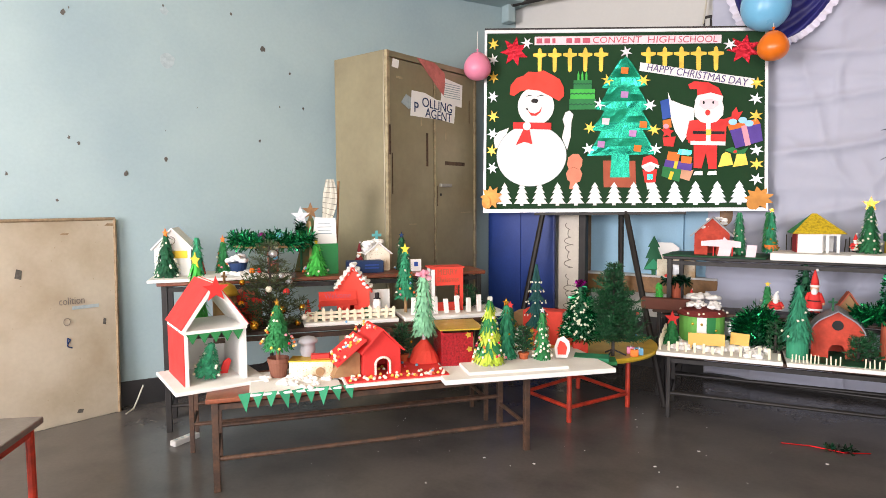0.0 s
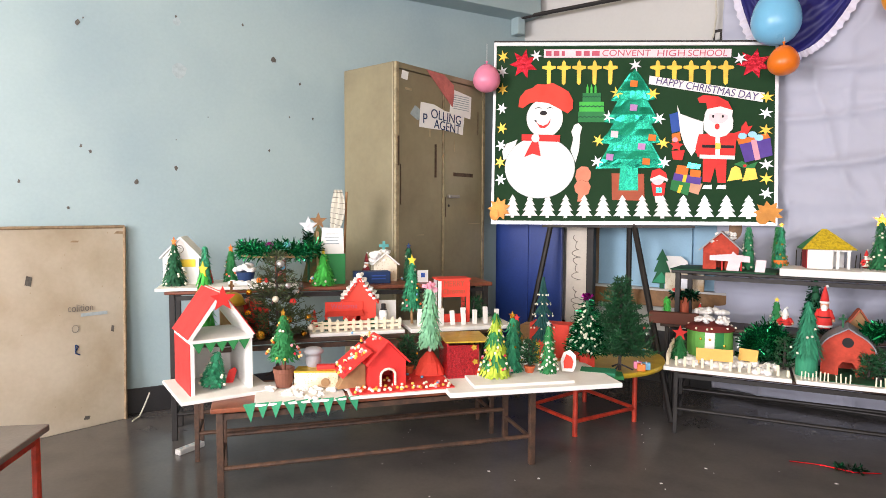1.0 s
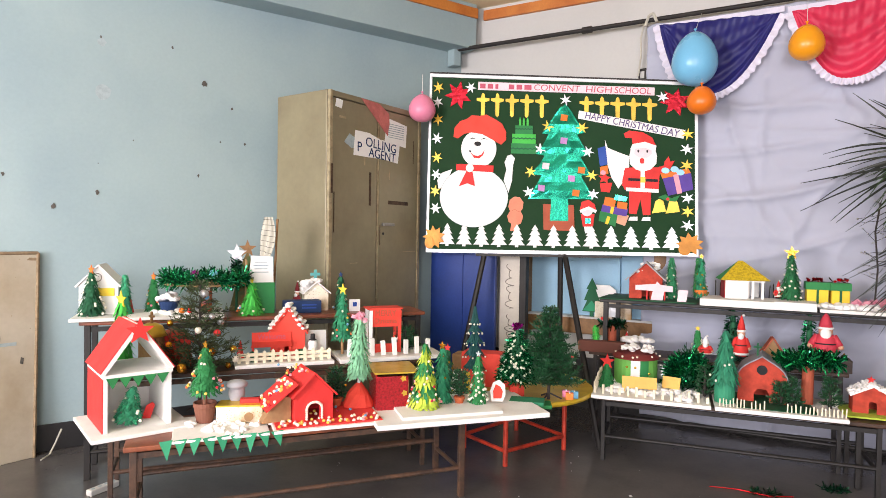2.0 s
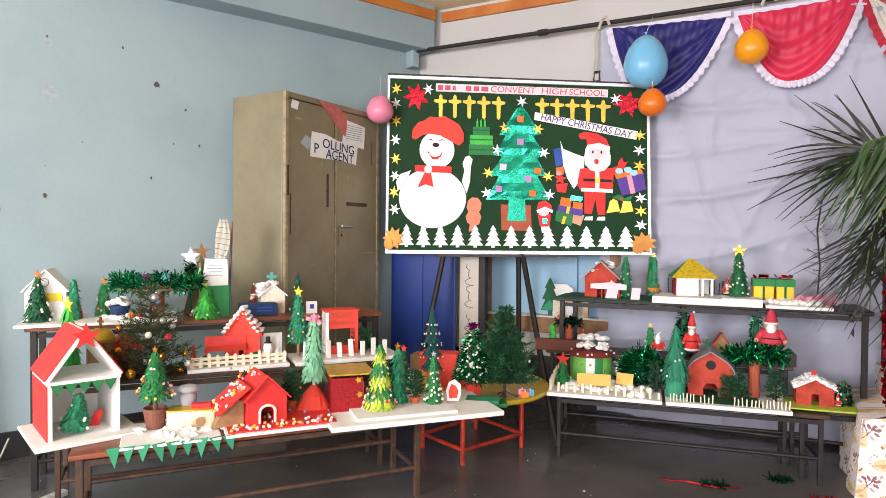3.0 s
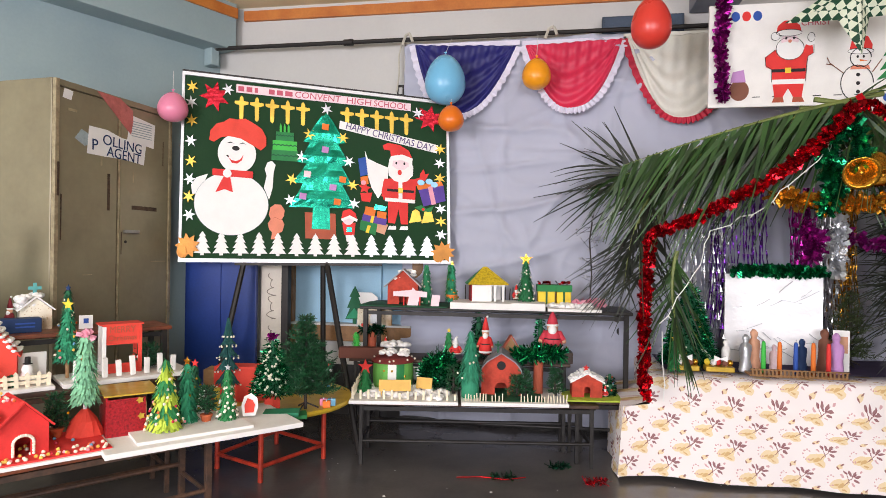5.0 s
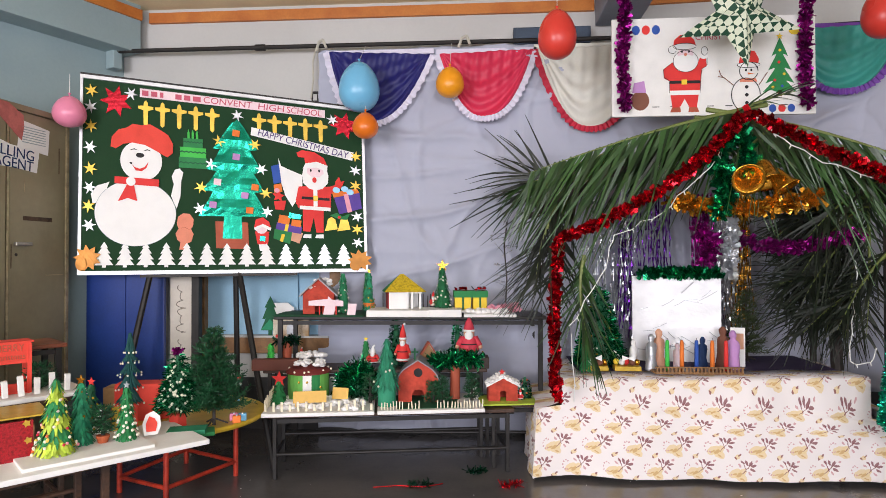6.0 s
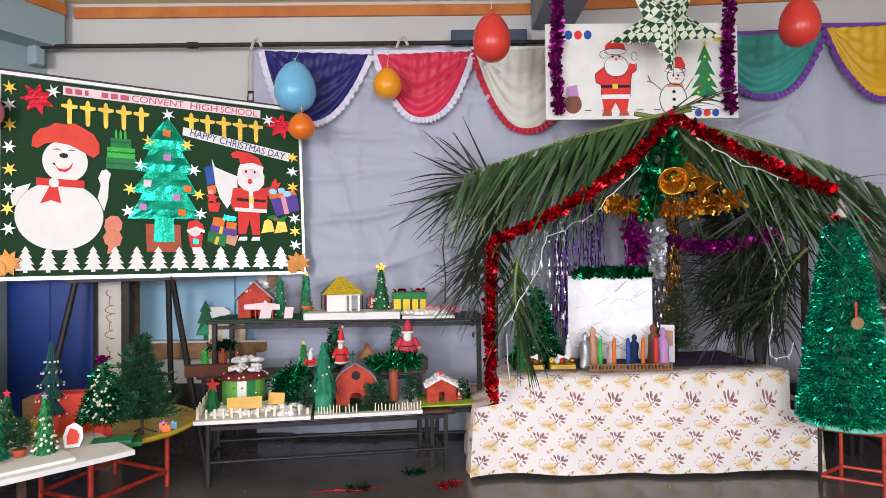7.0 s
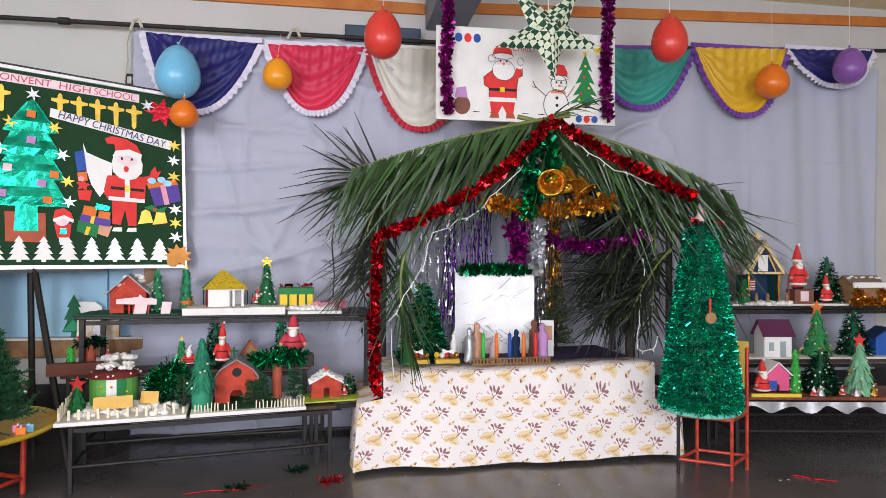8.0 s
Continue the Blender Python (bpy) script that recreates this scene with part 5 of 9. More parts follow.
# left side: a fan of straight thin leaflets, and fronds hanging down
fan = Mb()
for i in range(24):
    a = radians(112 + 104 * (i + rnd(-0.5, 0.5)) / 24)
    d = Vector((math.cos(a), rnd(0.0, 0.28), math.sin(a)))
    fan.leaf(hl(1.6 + rnd(-0.04, 0.05), 4.0 + rnd(-0.05, 0.05), 1.49 + rnd(-0.03, 0.03)), d, rnd(0.34, 0.56), rnd(0.014, 0.021), rnd(0.0, 0.35), 6, (0, -1, rnd(-0.4, 0.4)))
for i in range(34):
    a = radians(196 + 50 * random.random())
    d = Vector((math.cos(a), rnd(-0.2, 0.1), math.sin(a)))
    fan.leaf(hl(1.62 + rnd(-0.06, 0.06), 3.85 + rnd(-0.2, 0.15), rnd(1.0, 1.4)), d, rnd(0.22, 0.42), rnd(0.008, 0.013), rnd(0.0, 0.25), 4, (0, -1, rnd(-0.4, 0.4)))
stalk = part("fan_stalk", Mb().tube(hl(1.95, 4.0, 1.56), hl(1.6, 4.0, 1.48), 0.012, 0.008, 7), m_rachis, hut)
tagged(part("leafage", fan, m_frondshade, stalk), kind="stuff")
# leaves massed inside, their dark colour painting the hut's shaded interior
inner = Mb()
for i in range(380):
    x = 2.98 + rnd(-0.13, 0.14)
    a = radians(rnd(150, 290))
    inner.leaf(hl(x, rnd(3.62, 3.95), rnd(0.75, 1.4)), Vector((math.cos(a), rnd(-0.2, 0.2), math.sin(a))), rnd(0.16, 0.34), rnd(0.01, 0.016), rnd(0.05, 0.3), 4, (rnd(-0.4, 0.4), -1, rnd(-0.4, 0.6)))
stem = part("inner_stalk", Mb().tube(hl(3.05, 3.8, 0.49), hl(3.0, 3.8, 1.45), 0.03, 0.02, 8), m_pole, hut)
tagged(part("leafage", inner, m_frondshade, stem), kind="stuff")
for k in range(3):
    frond(hut, hl(1.62 + 0.05 * k, 3.46 + 0.08 * k, 1.36), hl(1.5 + 0.05 * k, 3.4 + 0.08 * k, 1.14), hl(1.5 + 0.07 * k, 3.46, 0.9 + 0.03 * k), 14, 0.3, 0.013, 0.35, name="hanging_frond", leaf_m=m_frondshade)
frond(hut, hl(1.72, 3.4, 1.08), hl(1.66, 3.36, 0.84), hl(1.76, 3.36, 0.6), 34, 0.22, 0.013, 0.3, name="hanging_frond")
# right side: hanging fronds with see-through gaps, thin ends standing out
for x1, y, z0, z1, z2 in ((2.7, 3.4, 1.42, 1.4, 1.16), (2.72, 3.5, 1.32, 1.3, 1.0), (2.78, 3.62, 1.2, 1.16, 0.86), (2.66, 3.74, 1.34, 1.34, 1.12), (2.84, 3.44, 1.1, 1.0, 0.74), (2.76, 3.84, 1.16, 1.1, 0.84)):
    frond(hut, hl(3.1, y, z0), hl((3.1 + x1) / 2, y - 0.02, z1), hl(x1, y - 0.04, z2), 18, 0.28, 0.015, 0.22, name="hanging_frond", leaf_m=m_frondshade)
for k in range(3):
    frond(hut, hl(3.06 - 0.03 * k, 3.56 + 0.12 * k, 1.38), hl(3.08, 3.54 + 0.1 * k, 1.1), hl(3.02 - 0.04 * k, 3.5 + 0.1 * k, 0.68), 24, 0.22, 0.015, 0.3, name="hanging_frond", leaf_m=m_frondshade)
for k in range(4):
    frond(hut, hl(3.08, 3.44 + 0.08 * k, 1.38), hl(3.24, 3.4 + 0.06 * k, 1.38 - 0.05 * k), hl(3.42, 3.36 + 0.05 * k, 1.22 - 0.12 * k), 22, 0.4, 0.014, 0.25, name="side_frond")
frond(hut, hl(3.08, 3.66, 0.99), hl(2.9, 3.62, 0.99), hl(2.66, 3.58, 0.94), 22, 0.28, 0.014, 0.2, name="hanging_frond", leaf_m=m_frondshade)
frond(hut, hl(3.06, 3.6, 0.92), hl(2.92, 3.58, 0.86), hl(2.76, 3.56, 0.7), 22, 0.28, 0.014, 0.2, name="hanging_frond", leaf_m=m_frondshade)
frond(hut, hl(2.56, 3.34, 1.67), hl(2.5, 3.3, 1.62), hl(2.34, 3.28, 1.5), 16, 0.26, 0.012, 0.2, name="hanging_frond", hang=1.0)
frond(hut, hl(2.4, 3.34, 1.68), hl(2.66, 3.28, 1.6), hl(2.9, 3.26, 1.42), 20, 0.34, 0.012, 0.2, name="hanging_frond", hang=0.9)


def garland(name, pts, material, label, r=0.04, per=520, length=0.04, w=0.02):
    mb = Mb()
    tinsel(mb, pts, r, int(per * 0.9), length, w)
    mb.path(pts, 0.004, 5)
    return lone(name, mb, material, label, "tinsel")


garland("tinsel_garland", curve3((2.36, 3.2, 1.68), (2.1, 3.14, 1.34), (1.585, 3.24, 1.15), 18), m_tred, "red tinsel garland along the hut's eave", per=620, length=0.029, w=0.025)
garland("tinsel_garland", curve3((1.585, 3.25, 1.15), (1.555, 3.27, 0.8), (1.585, 3.35, 0.43), 14), m_tred, "red tinsel garland hanging down the hut's post", per=620, length=0.029, w=0.025)
garland("tinsel_garland", curve3((2.38, 3.2, 1.69), (2.68, 3.14, 1.5), (3.08, 3.2, 1.35), 18), m_tred, "red tinsel garland along the hut's other eave", per=620, length=0.029, w=0.025)
garland("tinsel_garland", [(2.33, 3.24, 1.62), (2.27, 3.23, 1.5), (2.3, 3.24, 1.34), (2.27, 3.25, 1.26)], m_tgreen, "green tinsel bunch under the hut's gable", per=1500, length=0.05, w=0.016)
garland("tinsel_garland", [(2.36, 3.25, 1.62), (2.4, 3.24, 1.52), (2.39, 3.24, 1.42)], m_tgreen, "green tinsel bunch under the hut's gable", per=1300, length=0.045, w=0.016)
garland("tinsel_garland", curve3((2.08, 3.28, 1.32), (2.36, 3.26, 1.24), (2.7, 3.28, 1.33), 12), m_gold, "gold tinsel garland inside the hut's gable", per=800, length=0.05, w=0.018)
garland("tinsel_garland", [(2.2, 3.3, 1.2), (2.26, 3.3, 1.14), (2.24, 3.3, 1.06)], m_tpurple, "magenta tinsel bunch hanging in the hut", per=1200, length=0.045, w=0.018)
garland("tinsel_garland", curve3((2.4, 3.4, 1.16), (2.6, 3.4, 1.06), (2.95, 3.42, 1.18), 12), m_tpurple, "magenta tinsel garland hanging across the hut", per=800, length=0.035)
garland("tinsel_garland", [(2.34, 3.3, 1.22), (2.335, 3.3, 1.0)], m_silver, "silver tinsel bunch hanging in the hut", per=900, length=0.04)
garland("tinsel_garland", [(2.1, 3.93, 0.985), (2.5, 3.86, 0.985)], m_tgreen, "green tinsel lying along the top of the foil panel", per=900, length=0.04)

for j, (x, y, z, rx, ry, k) in enumerate(((2.37, 3.2, 1.42, -62, 24, 1.2), (2.45, 3.22, 1.44, -25, -8, 1.25), (2.52, 3.25, 1.41, -20, -30, 1.15))):
    bell = thing("gold_bell", x, y, z, 0, "shiny gold foil bell hanging under the hut's gable", "bell", "gold bells")
    bell.matrix_basis = pose(x, y, z, rx, ry, 0)
    prof = [(0.003, 0.03), (0.024, 0.015), (0.032, -0.02), (0.046, -0.046), (0.056, -0.052), (0.05, -0.046), (0.04, -0.03), (0.034, 0.0), (0.028, 0.025), (0.014, 0.04), (0.004, 0.044)]
    part("shell", Mb().lathe([(a * k, b * k) for a, b in prof], n=24), m_gold, bell, smooth=True)
    part("clapper", Mb().ball((0, 0, -0.05), 0.012), m_gold, bell)
    part("ribbon", Mb().tube((0, 0, 0.04), (0, 0.02, 0.16), 0.004), m_tred, bell)

# hanging foil strips at the back of the hut
for x0, x1, m_, lab in ((1.8, 2.1, m_silver, "silver foil strips hanging at the back of the hut"), (2.0, 2.3, m_tviolet, "violet foil strips hanging at the back of the hut"), (2.42, 2.5, m_tpurple, "magenta foil strips hanging in the hut"), (2.62, 2.7, m_gold, "gold foil strips hanging at the back of the hut"), (2.54, 2.66, m_silver, "silver foil strips hanging at the back of the hut")):
    mb = Mb()
    for _ in range(34):
        x, y, z0 = rnd(x0, x1), rnd(3.98, 4.1), 1.42
        z, px_ = z0, x
        while z > rnd(0.6, 0.8):
            nx_ = px_ + rnd(-0.008, 0.008)
            a = rnd(0, 3)
            dx, dy = 0.005 * math.cos(a), 0.005 * math.sin(a)
            mb.add([(px_ - dx, y - dy, z), (px_ + dx, y + dy, z), (nx_ + dy, y + dx, z - 0.05), (nx_ - dy, y - dx, z - 0.05)], [(0, 1, 2, 3)])
            px_, z = nx_, z - 0.05
    tagged(lone("foil_fringe", mb, m_, lab, "foil strips"), kind="stuff")


def cable(pts, label):
    mb = Mb()
    wob = [Vector(p_) + Vector((rnd(-0.01, 0.01), 0, rnd(-0.01, 0.01))) for p_ in pts]
    mb.path(wob, 0.0024, 5)
    for p_ in wob[::2]:
        mb.tube(p_, p_ + Vector((rnd(-0.01, 0.01), 0, -0.015)), 0.003, 0.002, 5)
    tagged(lone("light_string", mb, m_wire, label, "light string"))


random.seed(5)
cable(curve3((2.36, 3.22, 1.68), (2.16, 3.2, 1.3), (1.84, 3.3, 1.16), 16) + curve3((1.83, 3.3, 1.14), (1.78, 3.3, 0.95), (1.64, 3.32, 0.76), 10), "white wire of a light string hanging along the hut")
cable(curve3((2.42, 3.2, 1.66), (2.6, 3.18, 1.45), (2.95, 3.22, 1.4), 12), "white wire of a light string along the eave")
cable([(1.66, 3.36, 0.72), (1.65, 3.36, 0.6), (1.67, 3.36, 0.5), (1.655, 3.36, 0.42)], "white wire of a light string hanging on the post")
cable(curve3((2.98, 3.5, 1.05), (2.94, 3.46, 0.8), (2.9, 3.42, 0.62), 8) + curve3((2.91, 3.42, 0.6), (2.98, 3.4, 0.55), (3.0, 3.38, 0.66), 5), "white wire hanging beside the palm leaves")

# ---- draped table ----
dt = thing("draped_table", 2.36, 3.85, 0, 0, "long table fully draped in white cotton with floral sprigs", "table")
mb = Mb()
NXC = 110
rows_ = [(0.02, 3.505, 0.0), (0.12, 3.512, 0.1), (0.22, 3.518, 0.2), (0.3, 3.525, 0.28), (0.335, 3.53, 0.32), (0.352, 3.54, 0.335), (0.36, 3.548, 0.355), (0.39, 3.55, 0.385), (0.43, 3.552, 0.425), (0.465, 3.555, 0.46), (0.478, 3.568, 0.478), (0.48, 3.7, 0.61), (0.48, 3.9, 0.81), (0.48, 4.14, 1.05)]
uvc = []
for zz, yy, vv in rows_:
    for i in range(NXC + 1):
        s = i / NXC
        flare = 0.03 * max(0, 1 - zz / 0.36)
        xl = (1.51 if zz < 0.35 else 1.63) - flare
        xr = (3.17 if zz < 0.35 else 3.07) + flare
        x = xl + (xr - xl) * s
        lo = max(0, 1 - zz / 0.5)
        y = yy - 0.03 * lo * math.sin(x * 7.5 + 1.5 * math.sin(x * 3)) * 0.5 + 0.02 * noise.noise((x * 5, zz * 6, 1)) + 0.01 * abs(noise.noise((x * 9 + zz * 14, zz * 11 - x * 4, 5))) - 0.05 * lo * (abs(2 * s - 1) ** 8)
        z = zz + 0.012 * noise.noise((x * 3, yy * 3, 7)) * (1 if zz > 0.3 else 0.6) + (0.018 * s if zz > 0.4 else -0.05 * s * (zz > 0.28))
        mb.v.append((x - 2.36, y - 3.85, max(0.004, z)))
        uvc.append((x, vv))
for j in range(len(rows_) - 1):
    for i in range(NXC):
        a = j * (NXC + 1) + i
        mb.f.append((a, a + 1, a + NXC + 2, a + NXC + 1))
cl = part("cloth_front", mb, m_floral, dt, smooth=True)
lay = cl.data.uv_layers.new(name="uv")
for lp in cl.data.loops:
    lay.data[lp.index].uv = uvc[lp.vertex_index]
for sgn, x0, x1 in ((-1, 1.48, 1.63), (1, 3.2, 3.07)):
    sd = Mb()
    us = []
    for j, (zz, xx) in enumerate(((0.005, x0), (0.2, x0 + sgn * -0.01), (0.34, x0 + sgn * -0.03), (0.355, x1), (0.478, x1))):
        for i in range(13):
            y = 3.5 + (0.09 if zz > 0.35 else 0) + (0.62 - (0.09 if zz > 0.35 else 0)) * i / 12
            sd.v.append((xx + 0.012 * math.sin(y * 22 + zz * 3) * (1 - zz) - 2.36, y - 3.85, zz))
            us.append((y, zz))
    for j in range(4):
        for i in range(12):
            a = j * 13 + i
            sd.f.append((a, a + 1, a + 14, a + 13))
    ob = part("cloth_side", sd, m_floral, dt, smooth=True)
    lay = ob.data.uv_layers.new(name="uv")
    for lp in ob.data.loops:
        lay.data[lp.index].uv = us[lp.vertex_index]
part("tabletop", Mb().box((-0.01, 0.0, 0.457), (1.4, 0.48, 0.02)), m_darkwood, dt)
for a in (-0.66, 0.64):
    for b in (-0.2, 0.22):
        part("leg", Mb().box((a, b, 0.223), (0.03, 0.03, 0.446)), m_darkwood, dt)
pc = Mb()
for j in range(13):
    for i in range(41):
        x, y = 1.72 + 1.26 * i / 40, 3.66 + 0.46 * j / 12
        pc.v.append((x, y, 0.499 + 0.006 * noise.noise((x * 6, y * 6, 2)) + 0.018 * (x - 1.63) / 1.44))
pc.f = [(j * 41 + i, j * 41 + i + 1, (j + 1) * 41 + i + 1, (j + 1) * 41 + i) for j in range(12) for i in range(40)]
lone("purple_cloth", pc, m_purplecloth, "dark purple cloth spread on the draped table", "cloth", smooth=True)

# crumpled silver panel
fp = thing("silver_screen", 2.285, 3.93, 0.506, -12, "white panel covered in creased silver foil, standing upright", "panel")
mb = Mb()
random.seed(3)
for j in range(15):
    for i in range(15):
        mb.v.append((-0.225 + 0.45 * i / 14, -0.008 + 0.008 * noise.noise((i * 0.9, j * 0.9, 0)) + rnd(-0.0006, 0.0006), 0.46 * j / 14))
mb.f = [(j * 15 + i, j * 15 + i + 1, (j + 1) * 15 + i + 1, (j + 1) * 15 + i) for j in range(14) for i in range(14)]
part("foil_face", mb, mat("crumpled_silver_white", (246, 246, 248), rough=0.38, metal=0.08, var=0.04, bump=0.35, fine=13, dist=0.01), fp, smooth=True)
random.seed(19)
for _ in range(22):
    x, z, a = rnd(-0.19, 0.19), rnd(0.04, 0.42), rnd(-0.9, 0.9)
    l_ = rnd(0.02, 0.06)
    part("crease_line", Mb().path([(x - l_ * math.cos(a), -0.018, z - l_ * math.sin(a)), (x, -0.018, z + rnd(-0.004, 0.004)), (x + l_ * math.cos(a), -0.018, z + l_ * math.sin(a))], 0.0022, 4), m_silverflat, fp)
part("backing", Mb().box((0, 0.012, 0.23), (0.45, 0.02, 0.46)), m_foam, fp)
part("prop", Mb().box((0, 0.06, 0.1), (0.03, 0.1, 0.2)), m_card, fp)

# candles on a woven tray
tray = thing("woven_tray", 2.29, 3.62, 0.503, 1, "brown woven cane tray holding coloured candles", "tray")
part("base", Mb().box((0, 0, 0.006), (0.42, 0.1, 0.012)), m_brownwood, tray, bevel=0.003)
for i in range(24):
    part("cane_slat", Mb().box((-0.2 + i * 0.0175, -0.05, 0.02), (0.008, 0.006, 0.03), rz=0), m_brownwood, tray)
part("rim", Mb().box((0, -0.05, 0.034), (0.42, 0.01, 0.006)), m_brownwood, tray)
for x, m_, lab in ((2.12, m_lime, "lime green taper candle on the tray"), (2.19, m_orangepaper, "orange taper candle on the tray"), (2.26, m_bluepaper, "blue taper candle on the tray"), (2.335, m_orangepaper, "orange taper candle on the tray"), (2.4, m_red, "red taper candle on the tray")):
    cd = thing("candle", x + 0.03, 3.61, 0.513, 0, lab, "candle", "candles on the tray")
    part("wax", Mb().lathe([(0.011, 0), (0.0105, 0.08), (0.009, 0.14), (0.006, 0.15)], n=12), m_, cd, smooth=True)
    part("wick", Mb().tube((0, 0, 0.15), (0.001, 0, 0.162), 0.001, n=5), m_black_ink, cd)


def robed(x, y, z, h, material, label):
    lone("statuette", Mb().lathe([(0.16 * h, 0), (0.17 * h, 0.05 * h), (0.13 * h, 0.35 * h), (0.15 * h, 0.6 * h), (0.13 * h, 0.72 * h), (0.06 * h, 0.78 * h), (0.085 * h, 0.86 * h), (0.085 * h, 0.93 * h), (0.03 * h, h)], n=18, wob=0.12), material, label, "statuette", "crib figures", smooth=True, place=pose(x, y, z, 0, 0, rnd(0, 90)))


for x, y, h, m_, lab in ((2.06, 3.68, 0.18, m_silverflat, "grey plaster statuette on the purple cloth"), (2.11, 3.73, 0.2, m_skin, "tan plaster statuette on the purple cloth"), (2.2, 3.72, 0.13, m_palepink, "pale pink plaster statuette on the purple cloth"), (2.33, 3.74, 0.16, m_navy, "dark blue robed statuette on the purple cloth"), (2.46, 3.68, 0.2, m_lilac, "lilac robed statuette on the purple cloth"), (2.44, 3.76, 0.21, m_brownpot, "brown robed statuette on the purple cloth"), (1.99, 3.76, 0.14, m_white, "white plaster statuette on the purple cloth")):
    robed(x + 0.03, y, 0.505, h, m_, lab)
for x, m_ in ((1.81, m_red), (1.97, m_yellowpaper)):
    bx = thing("gift_tray", x, 3.68, 0.502, 0, "small gold card tray with little ornaments", "tray")
    part("tray_base", Mb().box((0, 0, 0.012), (0.13, 0.07, 0.024)), m_goldflat, bx, bevel=0.003)
    for i in range(5):
        part("ornament", Mb().ball((-0.05 + i * 0.025, rnd(-0.02, 0.02), 0.04), 0.016), (m_, m_white, m_red, m_brownpot, m_gold)[i], bx, smooth=True)
    part("bow", Mb().prism([(-0.03, 0.0), (0, 0.012), (0.03, 0.0), (0.03, 0.03), (0, 0.018), (-0.03, 0.03)], 0.006, pose(0, -0.04, 0.05)), m_white, bx)
ar = thing("beaded_arch", 1.87, 3.82, 0.503, 0, "small white beaded arch among the crib figures", "ornament")
part("arch", Mb().path([(0.1 * math.cos(a), 0, 0.09 * math.sin(a)) for a in [math.pi * i / 14 for i in range(15)]], 0.008, 6), m_white, ar)
for i in range(13):
    a = math.pi * i / 12
    part("bead", Mb().ball((0.1 * math.cos(a), -0.008, 0.09 * math.sin(a)), 0.008, 6), m_beadwhite, ar)

# ---- hanging sign and star lantern ----
sg = thing("hanging_sign", 2.408, 3.7, 1.785, 0, "white sign with painted Christmas drawings hanging from the ceiling", "sign")
part("panel", Mb().box((0, 0.01, 0.25), (1.0, 0.02, 0.5)), m_foam, sg, bevel=0.003)
for x in (-0.43, 0.43):
    part("cord", Mb().tube((x, 0.01, 0.49), (x, 0.01, 0.95), 0.003, n=6), m_wire, sg)


def draw(name, pts, material, lift=0.002):
    part(name, Mb().prism(pts, 0.0008, pose(0, -lift, 0)), material, sg)


def circ(x, z, a, b=None, n=20):
    b = b or a
    return [(x + a * math.cos(2 * math.pi * i / n), z + b * math.sin(2 * math.pi * i / n)) for i in range(n)]


for x, m_ in ((-0.38, m_bluepaper), (-0.33, m_red), (-0.28, m_bluepaper)):
    draw("bauble_drawing", circ(x, 0.44, 0.02, 0.024), m_)
for x, m_ in ((0.29, m_bluepaper), (0.335, m_red), (0.38, m_bluepaper)):
    draw("bauble_drawing", circ(x, 0.03, 0.018, 0.02), m_)
draw("coat_drawing", [(-0.215, 0.115), (-0.065, 0.115), (-0.06, 0.2), (-0.055, 0.235), (-0.03, 0.25), (-0.035, 0.3), (-0.06, 0.3), (-0.075, 0.262), (-0.2, 0.27), (-0.245, 0.235), (-0.24, 0.19), (-0.21, 0.175)], m_red)
draw("trouser_drawing", [(-0.2, 0.04), (-0.165, 0.04), (-0.14, 0.085), (-0.115, 0.04), (-0.08, 0.04), (-0.07, 0.11), (-0.21, 0.11)], m_red, 0.0028)
draw("boot_drawing", [(-0.212, 0.018), (-0.158, 0.018), (-0.162, 0.042), (-0.202, 0.042)], m_brick, 0.0032)
draw("boot_drawing", [(-0.122, 0.018), (-0.068, 0.018), (-0.078, 0.042), (-0.118, 0.042)], m_brick, 0.0032)
draw("hem_drawing", [(-0.222, 0.105), (-0.06, 0.105), (-0.06, 0.128), (-0.222, 0.128)], m_white, 0.0034)
draw("belt_drawing", [(-0.215, 0.163), (-0.064, 0.163), (-0.064, 0.178), (-0.215, 0.178)], m_black_ink, 0.0034)
draw("buckle_drawing", [(-0.155, 0.158), (-0.128, 0.158), (-0.128, 0.183), (-0.155, 0.183)], m_yellowpaper, 0.0042)
draw("cuff_drawing", circ(-0.045, 0.3, 0.02, 0.014), m_white, 0.004)
draw("glove_drawing", circ(-0.042, 0.325, 0.016, 0.022), m_white, 0.0044)
draw("beard_drawing", circ(-0.135, 0.275, 0.062, 0.055), m_white, 0.0036)
draw("face_drawing", circ(-0.135, 0.315, 0.04, 0.028), m_palepink, 0.0044)
draw("moustache_drawing", circ(-0.135, 0.298, 0.036, 0.011), m_white, 0.005)
draw("nose_drawing", circ(-0.135, 0.31, 0.008), m_salmon, 0.0056)
for x in (-0.152, -0.118):
    draw("eye_drawing", circ(x, 0.325, 0.005, 0.007, 10), m_black_ink, 0.0054)
draw("brim_drawing", circ(-0.14, 0.35, 0.058, 0.016), m_white, 0.0058)
draw("hat_drawing", [(-0.195, 0.355), (-0.19, 0.385), (-0.16, 0.41), (-0.12, 0.408), (-0.092, 0.385), (-0.085, 0.358), (-0.14, 0.364)], m_red, 0.0052)
draw("pompom_drawing", circ(-0.2, 0.335, 0.02), m_white, 0.0064)
